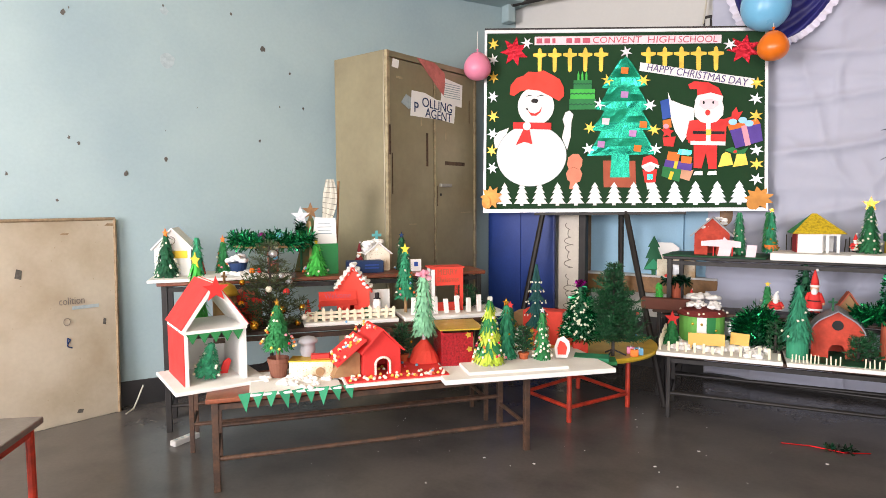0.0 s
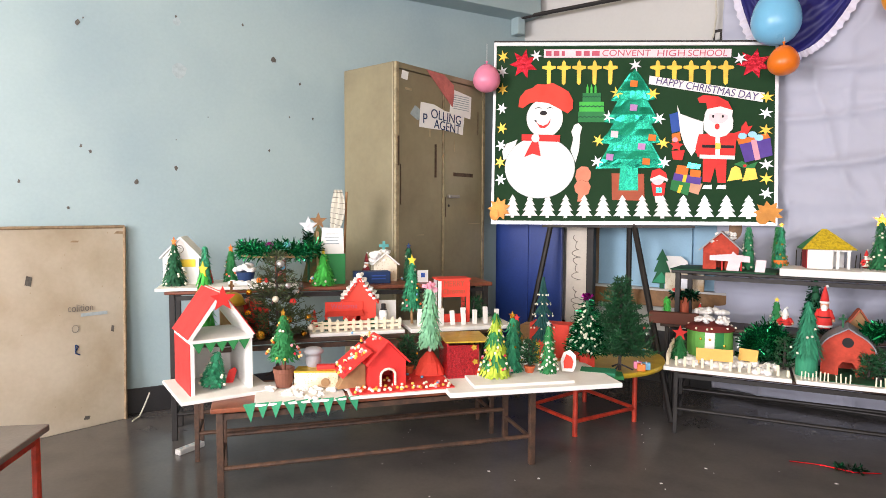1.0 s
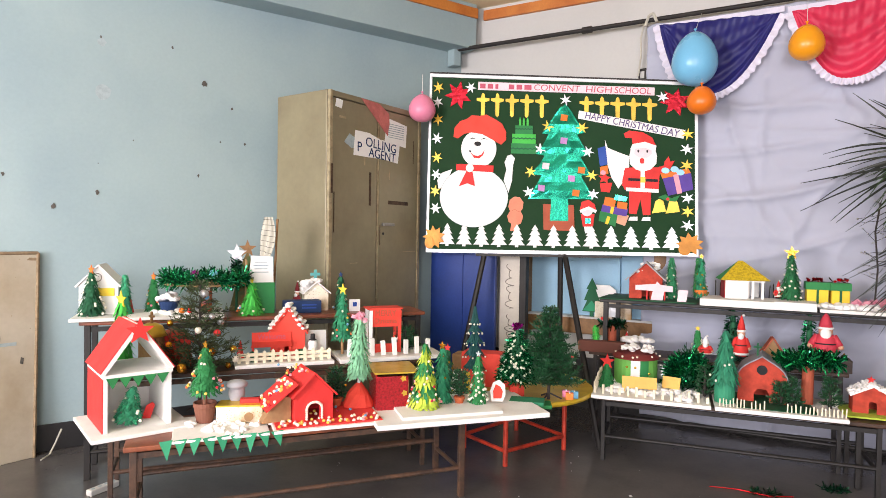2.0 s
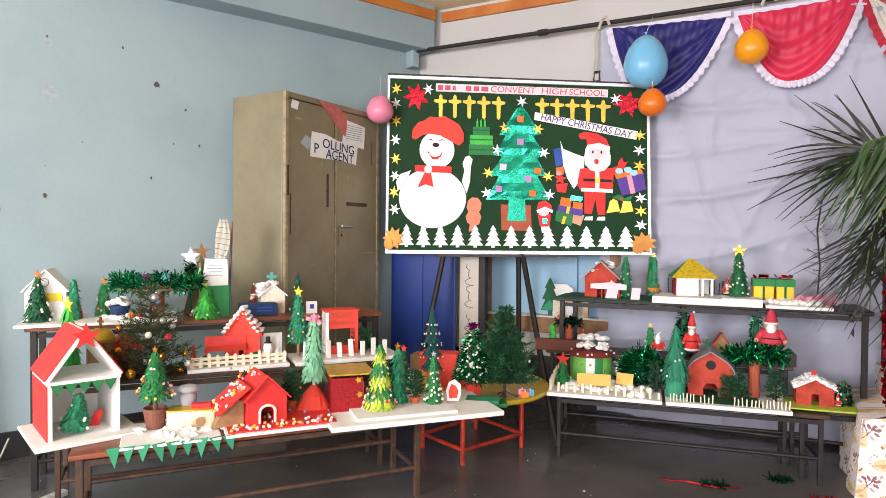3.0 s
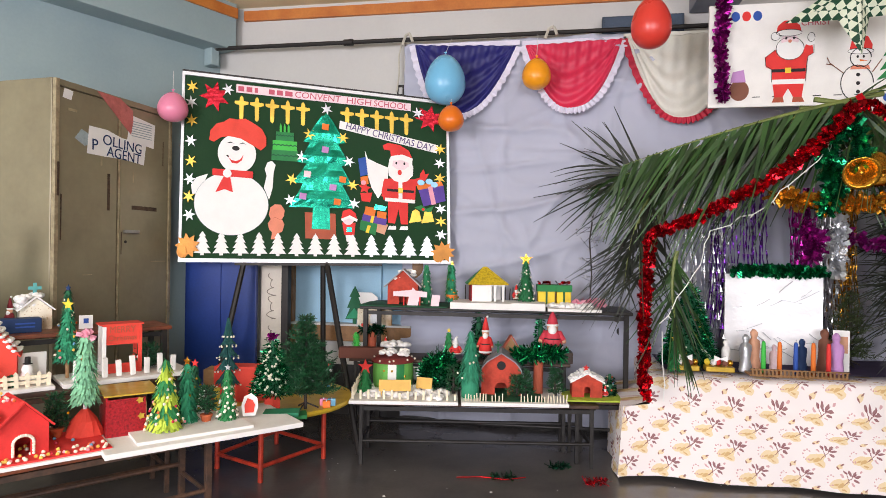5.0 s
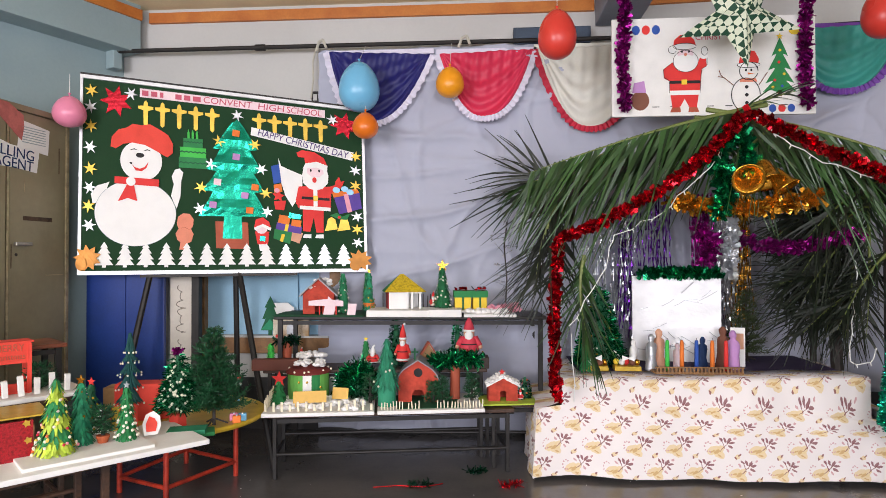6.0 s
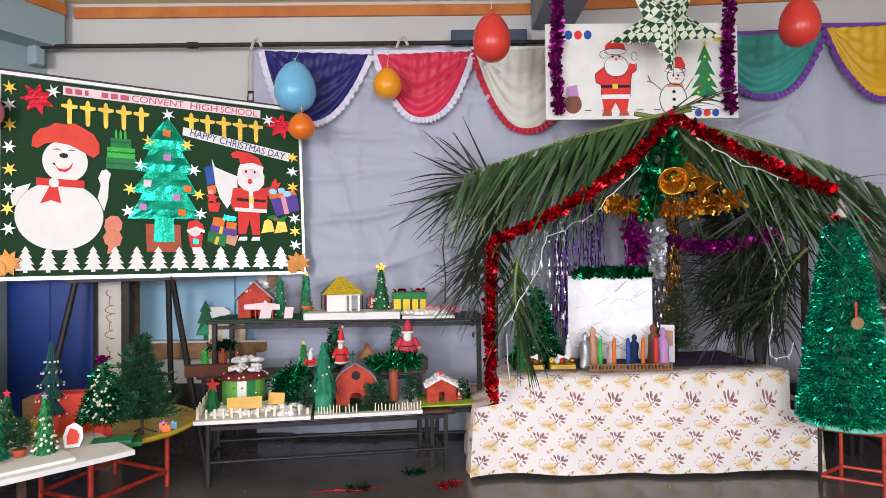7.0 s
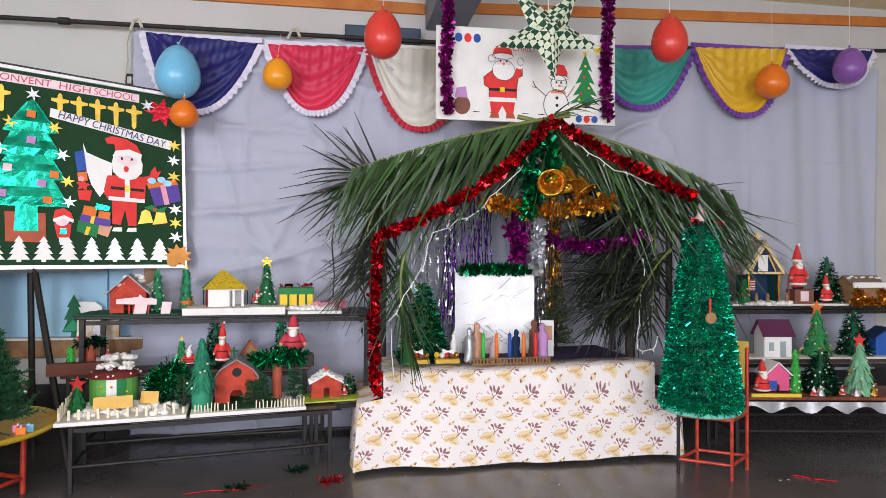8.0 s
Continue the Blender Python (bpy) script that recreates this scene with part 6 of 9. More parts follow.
for name_, pts_ in (("beard_line", circ(-0.135, 0.275, 0.062, 0.055, 24)), ("pompom_line", circ(-0.2, 0.335, 0.02, n=16)), ("glove_line", circ(-0.042, 0.325, 0.016, 0.022, 14)), ("brim_line", circ(-0.14, 0.35, 0.058, 0.016, 18)), ("coat_line", [(-0.215, 0.115), (-0.215, 0.175), (-0.242, 0.195), (-0.245, 0.235), (-0.2, 0.27)]), ("coat_line", [(-0.065, 0.115), (-0.06, 0.2), (-0.055, 0.235), (-0.03, 0.25), (-0.03, 0.29)])):
    part(name_, Mb().path([(x, -0.0072, z) for x, z in pts_], 0.0014, 4), m_black_ink, sg)
draw("sack_drawing", circ(-0.36, 0.08, 0.045, 0.05), m_brownpot)
draw("parcel_drawing", [(-0.4, 0.12), (-0.33, 0.12), (-0.34, 0.18), (-0.39, 0.17)], m_lilac, 0.0028)
part("snow_outline", Mb().path([(p_[0], -0.003, p_[1]) for p_ in circ(0.16, 0.1, 0.07, 0.085, 24)], 0.002, 5), m_black_ink, sg)
part("snow_outline", Mb().path([(p_[0], -0.003, p_[1]) for p_ in circ(0.175, 0.22, 0.045, 0.045, 20)], 0.002, 5), m_black_ink, sg)
draw("cap_drawing", [(0.125, 0.25), (0.135, 0.3), (0.165, 0.325), (0.205, 0.32), (0.225, 0.28), (0.222, 0.25)], m_red)
draw("cap_brim", circ(0.174, 0.25, 0.056, 0.014), m_white, 0.003)
part("cap_line", Mb().path([(x, -0.0042, z) for x, z in circ(0.174, 0.25, 0.056, 0.014, 18)], 0.0014, 4), m_black_ink, sg)
for x in (0.162, 0.188):
    draw("eye_drawing", circ(x, 0.225, 0.005, 0.007, 10), m_black_ink)
draw("carrot_drawing", [(0.17, 0.212), (0.205, 0.205), (0.172, 0.202)], m_orangepaper, 0.003)
for a_, b_ in (((0.1, 0.15), (0.04, 0.2)), ((0.04, 0.2), (0.03, 0.225)), ((0.05, 0.19), (0.025, 0.195)), ((0.225, 0.15), (0.265, 0.21))):
    part("twig_line", Mb().tube((a_[0], -0.003, a_[1]), (b_[0], -0.003, b_[1]), 0.0022, n=5), m_brownpot, sg)
draw("scarf_drawing", [(0.13, 0.165), (0.215, 0.165), (0.21, 0.182), (0.135, 0.182)], m_salmon, 0.003)
for z in (0.06, 0.1, 0.14):
    draw("button_drawing", circ(0.165, z, 0.009, n=10), m_black_ink)
for i, (zt, zb_, w_) in enumerate(((0.2, 0.11, 0.084), (0.265, 0.155, 0.07), (0.33, 0.22, 0.056), (0.385, 0.29, 0.04))):
    draw("tree_drawing", [(0.325 - w_, zb_), (0.325 - w_ * 0.5, zb_ + 0.012), (0.325, zb_ - 0.004), (0.325 + w_ * 0.5, zb_ + 0.012), (0.325 + w_, zb_), (0.325, zt)], m_green, 0.002 + 0.001 * i)
for x, z, m_ in ((0.3, 0.17, m_red), (0.345, 0.2, m_yellowpaper), (0.32, 0.26, m_red), (0.335, 0.14, m_bluepaper), (0.29, 0.135, m_yellowpaper), (0.325, 0.32, m_yellowpaper)):
    draw("bauble_drawing", circ(x, z, 0.007, n=10), m_, 0.0065)
draw("star_drawing", [(0.325 + 0.018 * (1 if i % 2 == 0 else 0.4) * math.sin(math.pi * i / 5), 0.39 + 0.018 * (1 if i % 2 == 0 else 0.4) * math.cos(math.pi * i / 5)) for i in range(10)], m_yellowpaper, 0.0065)
draw("trunk_drawing", [(0.315, 0.09), (0.335, 0.09), (0.335, 0.12), (0.315, 0.12)], m_brownpot)
draw("lemon_drawing", circ(0.4, 0.42, 0.03, 0.022), m_yellowpaper)
for i in range(8):
    draw("dash", [(-0.3 + i * 0.09, 0.045), (-0.265 + i * 0.09, 0.045), (-0.265 + i * 0.09, 0.049), (-0.3 + i * 0.09, 0.049)], m_black_ink)
words("CHRIST", 0.04, m_inkred, sg, pose(-0.02, -0.003, 0.395, 90), wide=0.13)
for x, lab in ((1.962, "magenta tinsel hanging down the sign's edge"), (2.845, "magenta tinsel hanging down the sign's other edge")):
    garland("tinsel_garland", [(x, 3.66, 2.74), (x + 0.004, 3.66, 2.3), (x - 0.01, 3.66, 2.05), (x + 0.005, 3.66, 1.82)], m_tpurple, lab, per=1000, length=0.036, w=0.016)
ln_ = thing("star_lantern", 2.43, 3.42, 2.18, 0, "five-pointed paper star lantern with green and white triangles", "lantern")
for i in range(5):
    a = -math.pi / 2 + 0.05 + 2 * math.pi * i / 5
    tip = Vector((0.29 * math.cos(a), 0.0 if i else -0.06, 0.26 * math.sin(a)))
    l_ = Vector((0.105 * math.cos(a - 0.628), 0, 0.105 * math.sin(a - 0.628)))
    r_ = Vector((0.105 * math.cos(a + 0.628), 0, 0.105 * math.sin(a + 0.628)))
    fr_, bk_ = Vector((0, -0.075, 0)), Vector((0, 0.075, 0))
    part("point", Mb().add([tip, l_, r_, fr_, bk_], [(0, 1, 3), (0, 3, 2), (0, 4, 1), (0, 2, 4)]), m_lattice, ln_)
part("cord", Mb().tube((0, 0, 0.05), (0, 0, 0.56), 0.003, n=6), m_wire, ln_)

# ---- chair and tall tinsel tree ----
ch = thing("child_chair", 3.25, 3.29, 0, 0, "child's chair with red steel legs and a yellow backrest", "chair")
cleg = [(-0.184, 0.017), (0.015, -0.116), (0.184, 0.013), (-0.01, 0.14)]
for i, (a, b) in enumerate(cleg):
    part("leg", Mb().tube((a, b, 0), (a, b, 0.61 if i > 1 else 0.295), 0.0085), m_black if i == 0 else m_redsteel, ch)
for (a, b), (c_, d_) in zip(cleg, cleg[1:] + cleg[:1]):
    part("rail", Mb().tube((a, b, 0.07), (c_, d_, 0.07), 0.008), m_redsteel, ch)
    part("seat_rail", Mb().tube((a, b, 0.285), (c_, d_, 0.285), 0.01), m_redsteel, ch)
part("seat", Mb().slab([(-0.195, 0.02), (0.015, -0.13), (0.195, 0.013), (-0.01, 0.15)], 0.293, 0.308), mat("orange_seat_ply", (196, 104, 48), rough=0.45, var=0.15), ch, bevel=0.003)
part("backrest", Mb().slab([(0.186, 0.022), (0.2, 0.02), (0.004, 0.158), (-0.008, 0.15)], 0.4, 0.64), m_yellowtop, ch, bevel=0.003)
tt = thing("tinsel_tree", 3.17, 3.285, 0.31, 0, "tall cone tree wrapped in shiny teal-green tinsel on a chair", "tree")
random.seed(8)
mb = Mb()
for i in range(17000):
    k = 1 - math.sqrt(random.random())
    k = min(0.999, k * 1.05)
    r = 0.15 * (1 - k) ** 0.75 + 0.034
    z = 0.02 + 0.92 * k
    z = round(z / 0.048) * 0.048 * 0.55 * (1 - k) + z * (1 - 0.55 * (1 - k))
    a = rnd(0, 2 * math.pi)
    d = Vector((math.cos(a) * 0.7 + rnd(-0.6, 0.6), math.sin(a) * 0.7 + rnd(-0.6, 0.6), rnd(-0.7, 0.4)))
    mb.fleck((r * 0.92 * math.cos(a), r * 0.92 * math.sin(a), max(0.03, z)), d, rnd(0.022, 0.042), rnd(0.003, 0.0065))
part("tinsel", mb, m_tteal, tt)
part("core", Mb().lathe([(0.16, 0.02), (0.155, 0.1), (0.12, 0.4), (0.075, 0.7), (0.02, 0.93)], n=32), paper("dark_teal_core", 6, 84, 66), tt, smooth=True)
part("base_paper", Mb().lathe([(0.175, 0.0), (0.18, 0.004), (0.16, 0.03)], n=32), paper("aqua_paper", 120, 206, 186), tt)
part("red_bow", tinsel(Mb(), [(-0.05, 0, 0.92), (0.06, -0.02, 0.92)], 0.03, 700, 0.035, 0.014), m_tred, tt)
part("topper", Mb().lathe([(0.03, 0.93), (0.026, 0.95), (0.014, 0.972), (0.02, 0.985), (0.021, 0.998), (0.012, 1.01), (0.003, 1.03)], n=14), m_palepink, tt, "pale pink figure-shaped topper", smooth=True)
part("tag", Mb().tube((-0.05, -0.165, 0.47), (-0.05, -0.173, 0.47), 0.026, n=18), m_card, tt, "round brown tag on a red ribbon")
part("tag_ribbon", Mb().box((-0.045, -0.155, 0.525), (0.008, 0.004, 0.07)), m_red, tt)


# ---- handmade trees, houses and figures ----
def star3(parent, z, r, material, n=5, name="star"):
    pts = [(r * (1 if i % 2 == 0 else 0.42) * math.sin(math.pi * i / n), z + r * (1 if i % 2 == 0 else 0.42) * math.cos(math.pi * i / n)) for i in range(2 * n)]
    return part(name, Mb().prism(pts, 0.004, pose(0, -0.002, 0)), material, parent)


def beads_on(parent, h0, h, r, count, material, size=0.006, seedv=1, name="bead_trim"):
    rg = random.Random(seedv)
    mb = Mb()
    for _ in range(count):
        k = 1 - math.sqrt(1 - rg.random() * 0.98)
        k = 1 - math.sqrt(rg.random())
        a = rg.random() * 2 * math.pi
        rr = r * (1 - k) * 1.04 + 0.004
        mb.ball((rr * math.cos(a), rr * math.sin(a), h0 + (h - h0) * k), size, 6)
    return tagged(part(name, mb, material, parent), kind="stuff")


def pot_of(parent, r, h, material, z=0.0):
    part("pot", Mb().lathe([(r * 0.72, z), (r * 0.95, z + h * 0.75), (r, z + h * 0.78), (r, z + h), (r * 0.9, z + h), (r * 0.86, z + h * 0.8)], n=20), material, parent)


def fringe_tree(x, y, z, h, r, material, label, layers=8, per=22, star=None, beads=None, nb=40, trunk=0.0, trunk_m=None, pot=None, leaf=0.35, w=0.5, second=None, tip=0.012, tilt=(0, 0), rz=0, dense=1.7, slim=0.86, name="paper_tree"):
    """A cone wound with rows of cut paper fringe."""
    e = thing(name, x, y, z, rz, label, "tree", "handmade Christmas trees")
    e.matrix_basis = pose(x, y, z, tilt[0], tilt[1], rz)
    r *= slim
    h0 = trunk
    if trunk:
        part("trunk", Mb().tube((0, 0, 0), (0, 0, trunk + 0.02), max(0.007, r * 0.14), n=12), trunk_m or m_card, e)
    if pot:
        pot_of(e, *pot)
    hh = h - h0
    layers = int(layers * dense)
    per = int(per * 1.5)
    fo, fo2 = Mb(), Mb()
    slope = (r - tip) / hh
    for j in range(layers):
        k = j / layers
        rr = (r * (1 - k) + tip * k) * rnd(0.94, 1.06)
        zz = h0 + hh * (k + 1.0 / layers)
        ln = hh / layers * (1.25 + leaf)
        n_ = max(8, int(per * (1 - 0.68 * k)))
        for i in range(n_):
            a = 2 * math.pi * (i + 0.5 * (j % 2)) / n_ + rnd(-0.12, 0.12)
            rad = Vector((math.cos(a), math.sin(a), 0))
            tan = Vector((-rad.y, rad.x, 0))
            p_ = rad * max(0.002, rr - slope * ln * 0.9 - 0.002) + Vector((0, 0, zz + rnd(-0.003, 0.003)))
            d = (rad * (slope + 0.2 + rnd(-0.12, 0.22)) + tan * rnd(-0.22, 0.22) + Vector((0, 0, -1))).normalized()
            wd = 2 * math.pi * max(rr, 0.012) / n_ * rnd(0.75, 1.15)
            sd_ = (tan + rad * rnd(-0.35, 0.35)) * wd / 2
            l_ = ln * rnd(0.72, 1.12)
            q_ = p_ + d * l_ * 0.6
            s_ = p_ + d * l_ + rad * rnd(0.0, 0.012)
            tgt = fo2 if (second and (j // 2) % 2) else fo
            tgt.add([p_ - sd_ * 0.6, p_ + sd_ * 0.6, q_ + sd_, q_ - sd_, s_ + sd_ * 0.3, s_ - sd_ * 0.3], [(0, 1, 2, 3), (3, 2, 4, 5)])
    part("foliage", fo, material, e)
    if second:
        part("foliage", fo2, second, e)
    part("cone", Mb().lathe([(r * 0.7, h0 + 0.008), (r * 0.4, h0 + hh * 0.4), (0.003, h - 0.004)], n=20), material, e)
    if beads:
        beads_on(e, h0 + 0.01, h, r * 1.1, nb, beads, size=0.0058, seedv=int(abs(x) * 1000) % 997)
    if star:
        star3(e, h + 0.012, star[0], star[1])
    return e


def tier_tree(x, y, z, h, tiers, material, label, beads=None, stem_m=None):
    """Pleated paper skirts one above another on a thin stem."""
    e = thing("tiered_paper_tree", x, y, z, 0, label, "tree", "handmade Christmas trees")
    part("stem", Mb().tube((0, 0, 0), (0, 0, h * 0.95), 0.007, 0.004, 8), stem_m or m_card, e)
    bd_ = Mb()
    for z0, z1, r0 in tiers:
        mb = Mb()
        n_ = 36
        for i in range(n_):
            a = 2 * math.pi * i / n_
            k = 1 if i % 2 else 0.78
            dz = (0.0 if i % 2 else 0.014) + rnd(-0.004, 0.004)
            mb.v += [(0.006 * math.cos(a), 0.006 * math.sin(a), z1), (r0 * 0.62 * k * math.cos(a), r0 * 0.62 * k * math.sin(a), z0 + (z1 - z0) * 0.36), (r0 * k * math.cos(a), r0 * k * math.sin(a), z0 + dz)]
            if i % 4 == 1:
                bd_.ball((r0 * math.cos(a), r0 * math.sin(a), z0 + dz), 0.0048, 6)
        for i in range(n_):
            b_, c_ = 3 * i, 3 * ((i + 1) % n_)
            mb.f += [(b_, b_ + 1, c_ + 1, c_), (b_ + 1, b_ + 2, c_ + 2, c_ + 1)]
        part("skirt", mb, material, e)
    if beads:
        tagged(part("bead_trim", bd_, beads, e), kind="stuff")
    return e


def tinsel_tree(x, y, z, h, r, material, label, count=1500, star=None, beads=None, nb=40, trunk=0.0, pot=None, length=0.03, top_m=None):
    e = thing("tinsel_tree", x, y, z, 0, label, "tree", "handmade Christmas trees")
    if trunk:
        part("trunk", Mb().tube((0, 0, 0), (0, 0, trunk + 0.02), max(0.008, r * 0.13), n=12), m_card, e)
    if pot:
        pot_of(e, *pot)
    mb = Mb()
    for _ in range(count):
        k = 1 - math.sqrt(random.random())
        a = rnd(0, 2 * math.pi)
        rr = (r * (1 - k) + 0.008) * rnd(0.75, 1.0)
        d = (math.cos(a) + rnd(-0.7, 0.7), math.sin(a) + rnd(-0.7, 0.7), rnd(-0.9, 0.5))
        mb.fleck((rr * math.cos(a), rr * math.sin(a), trunk + (h - trunk) * k), d, length * rnd(0.6, 1.2), rnd(0.003, 0.006))
    part("tinsel", mb, material, e)
    part("core", Mb().lathe([(r * 0.75, trunk + 0.003), (0.006, h - 0.01)], n=16), m_dgreen, e)
    if beads:
        beads_on(e, trunk, h, r * 1.05, nb, beads, seedv=int(abs(x) * 991) % 977)
    if star:
        star3(e, h + 0.01, star[0], star[1])
    return e


def fir(x, y, z, h, r, material, label, tiers=14, per=9, trunk_h=0.05, star=None, ornaments=(), legs=True, nlen=0.022, lean=0.0, power=0.8, gap=0.004):
    """Artificial fir: a stem, wire branches and flat needles."""
    e = thing("artificial_fir", x, y, z, 0, label, "tree", "handmade Christmas trees")
    part("stem", Mb().tube((0, 0, 0), (lean, 0, h), 0.008, 0.004, 8), m_pole, e)
    br, nd = Mb(), Mb()
    tips = []
    for j in range(tiers):
        k = j / (tiers - 1)
        zz = trunk_h + (h - trunk_h) * (0.02 + 0.93 * k)
        ln = r * (1 - k) ** power * rnd(0.8, 1.12) + 0.025
        n_ = max(4, int(per * (1 - 0.45 * k)))
        for i in range(n_):
            a = 2 * math.pi * i / n_ + j * 1.1 + rnd(-0.3, 0.3)
            l_ = ln * rnd(0.6, 1.15)
            p_ = Vector((lean * k, 0, zz))
            d = Vector((math.cos(a), math.sin(a), rnd(0.0, 0.5))).normalized()
            t_ = p_ + d * l_
            br.tube(p_, t_, 0.002, 0.001, 4, False)
            tips.append(t_)
            forks = [(p_, d, l_)] + [(p_ + d * l_ * f_, (d + Vector((rnd(-0.8, 0.8), rnd(-0.8, 0.8), rnd(-0.1, 0.5)))).normalized(), l_ * 0.4) for f_ in (0.35, 0.55, 0.75)]
            for fp_, fd_, fl_ in forks:
                for _ in range(max(5, int(fl_ / gap))):
                    q_ = fp_ + fd_ * fl_ * random.random()
                    nd.fleck(q_, fd_ * 0.9 + Vector((rnd(-1, 1), rnd(-1, 1), rnd(-0.6, 1))), nlen * rnd(0.7, 1.2), 0.003)
    tagged(part("branch_wire", br, m_pole, e), kind="stuff")
    tagged(part("needle_mass", nd, material, e), kind="stuff")
    for i, (m_, sz) in enumerate(ornaments):
        q_ = tips[(i * 17 + 5) % len(tips)]
        part("bauble", Mb().ball(q_ + Vector((0, 0, -sz)), sz, 8), m_, e, smooth=True)
    if legs:
        for a in (0.4, 2.5, 4.6):
            part("foot", Mb().tube((0, 0, 0.03), (0.06 * math.cos(a), 0.06 * math.sin(a), 0.004), 0.004, 0.004, 6), m_pole, e)
    if star:
        star3(e, h + 0.01, star[0], star[1])
    return e


def house(x, y, z, rz, w, d, h, rh, wall_m, roof_m, label, door=(0.03, 0.05), over=0.012, th=0.006, roof_th=0.006, cotton=False, win=None, base=None, name="model_house", door_m=None, dec=None, round_win=0):
    """Ridge runs front to back; the door is in the gable at local -y."""
    e = thing(name, x, y, z, rz, label, "model house", "handmade model houses")
    a, b = w / 2, d / 2
    dw, dh = door[0] / 2, door[1]
    part("front_wall", Mb().prism([(-a, 0), (-dw, 0), (-dw, dh), (-dw * 0.6, dh * 1.15), (dw * 0.6, dh * 1.15), (dw, dh), (dw, 0), (a, 0), (a, h), (0, h + rh), (-a, h)], th, pose(0, -b, 0)), wall_m, e)
    part("back_wall", Mb().prism([(-a, 0), (a, 0), (a, h), (0, h + rh), (-a, h)], th, pose(0, b - th, 0)), wall_m, e)
    for sg_ in (-1, 1):
        part("side_wall", Mb().box((sg_ * (a - th / 2), 0, h / 2), (th, d - 2 * th, h)), wall_m, e)
    sl = math.hypot(a + over, rh * (a + over) / a)
    ang = math.degrees(math.atan2(rh, a))
    for sg_ in (-1, 1):
        m = pose(0, 0, h + rh + roof_th) @ Matrix.Rotation(radians(sg_ * ang), 4, "Y") @ pose(sg_ * sl / 2, 0, 0)
        part("roof", Mb().box((0, 0, 0), (sl, d + 2 * over, roof_th), m=m), roof_m, e)
    if door_m:
        part("door", Mb().box((dw * 0.3, -b - 0.004, dh / 2), (dw * 1.3, 0.004, dh)), door_m, e)
    if round_win:
        part("round_window", Mb().tube((0, -b - 0.001, h + rh * 0.25), (0, -b - 0.003, h + rh * 0.25), round_win, n=20), m_black_ink, e)
    if win:
        for wx, wz, ww, wh in win:
            part("window", Mb().box((wx, -b - 0.002, wz), (ww, 0.004, wh)), m_stain, e)
    if cotton:
        fluff(e, [(sg_ * a * f_, yy, h + rh * (1 - f_) + 0.012) for sg_ in (-1, 1) for f_ in (0.0, 0.2, 0.4, 0.6, 0.8, 1.0) for yy in (-b, -b * 0.5, 0, b * 0.5, b)], 0.012, "snow_roof")
    if base:
        part("base", Mb().box((0, base[3] if len(base) > 3 else 0, -0.002), (base[0], base[1], 0.006)), base[2], e)
    return e


def fluff(parent, centres, r, name="cotton", material=None):
    """Soft overlapping lumps of cotton wool."""
    mb = Mb()
    for c_ in centres:
        for _ in range(3):
            q_ = Vector(c_) + Vector((rnd(-r, r), rnd(-r, r), rnd(-r, r) * 0.3)) * 0.8
            rr = r * rnd(0.5, 0.95)
            o = len(mb.v)
            mb.ball(q_, rr, 10, 0.7)
            for i in range(o, len(mb.v)):
                v = Vector(mb.v[i])
                mb.v[i] = tuple(v + (v - q_) * 0.4 * noise.noise(v * 70))
    return tagged(part(name, mb, material or m_cotton, parent, smooth=True), kind="stuff")


def snow(x0, y0, x1, y1, z, count, r, label):
    e = thing("cotton_snow", (x0 + x1) / 2, (y0 + y1) / 2, z, 0, label, "cotton wool")
    fluff(e, [(rnd(-0.5, 0.5) * (x1 - x0), rnd(-0.5, 0.5) * (y1 - y0), r * 0.2) for _ in range(count)], r, "tuft")


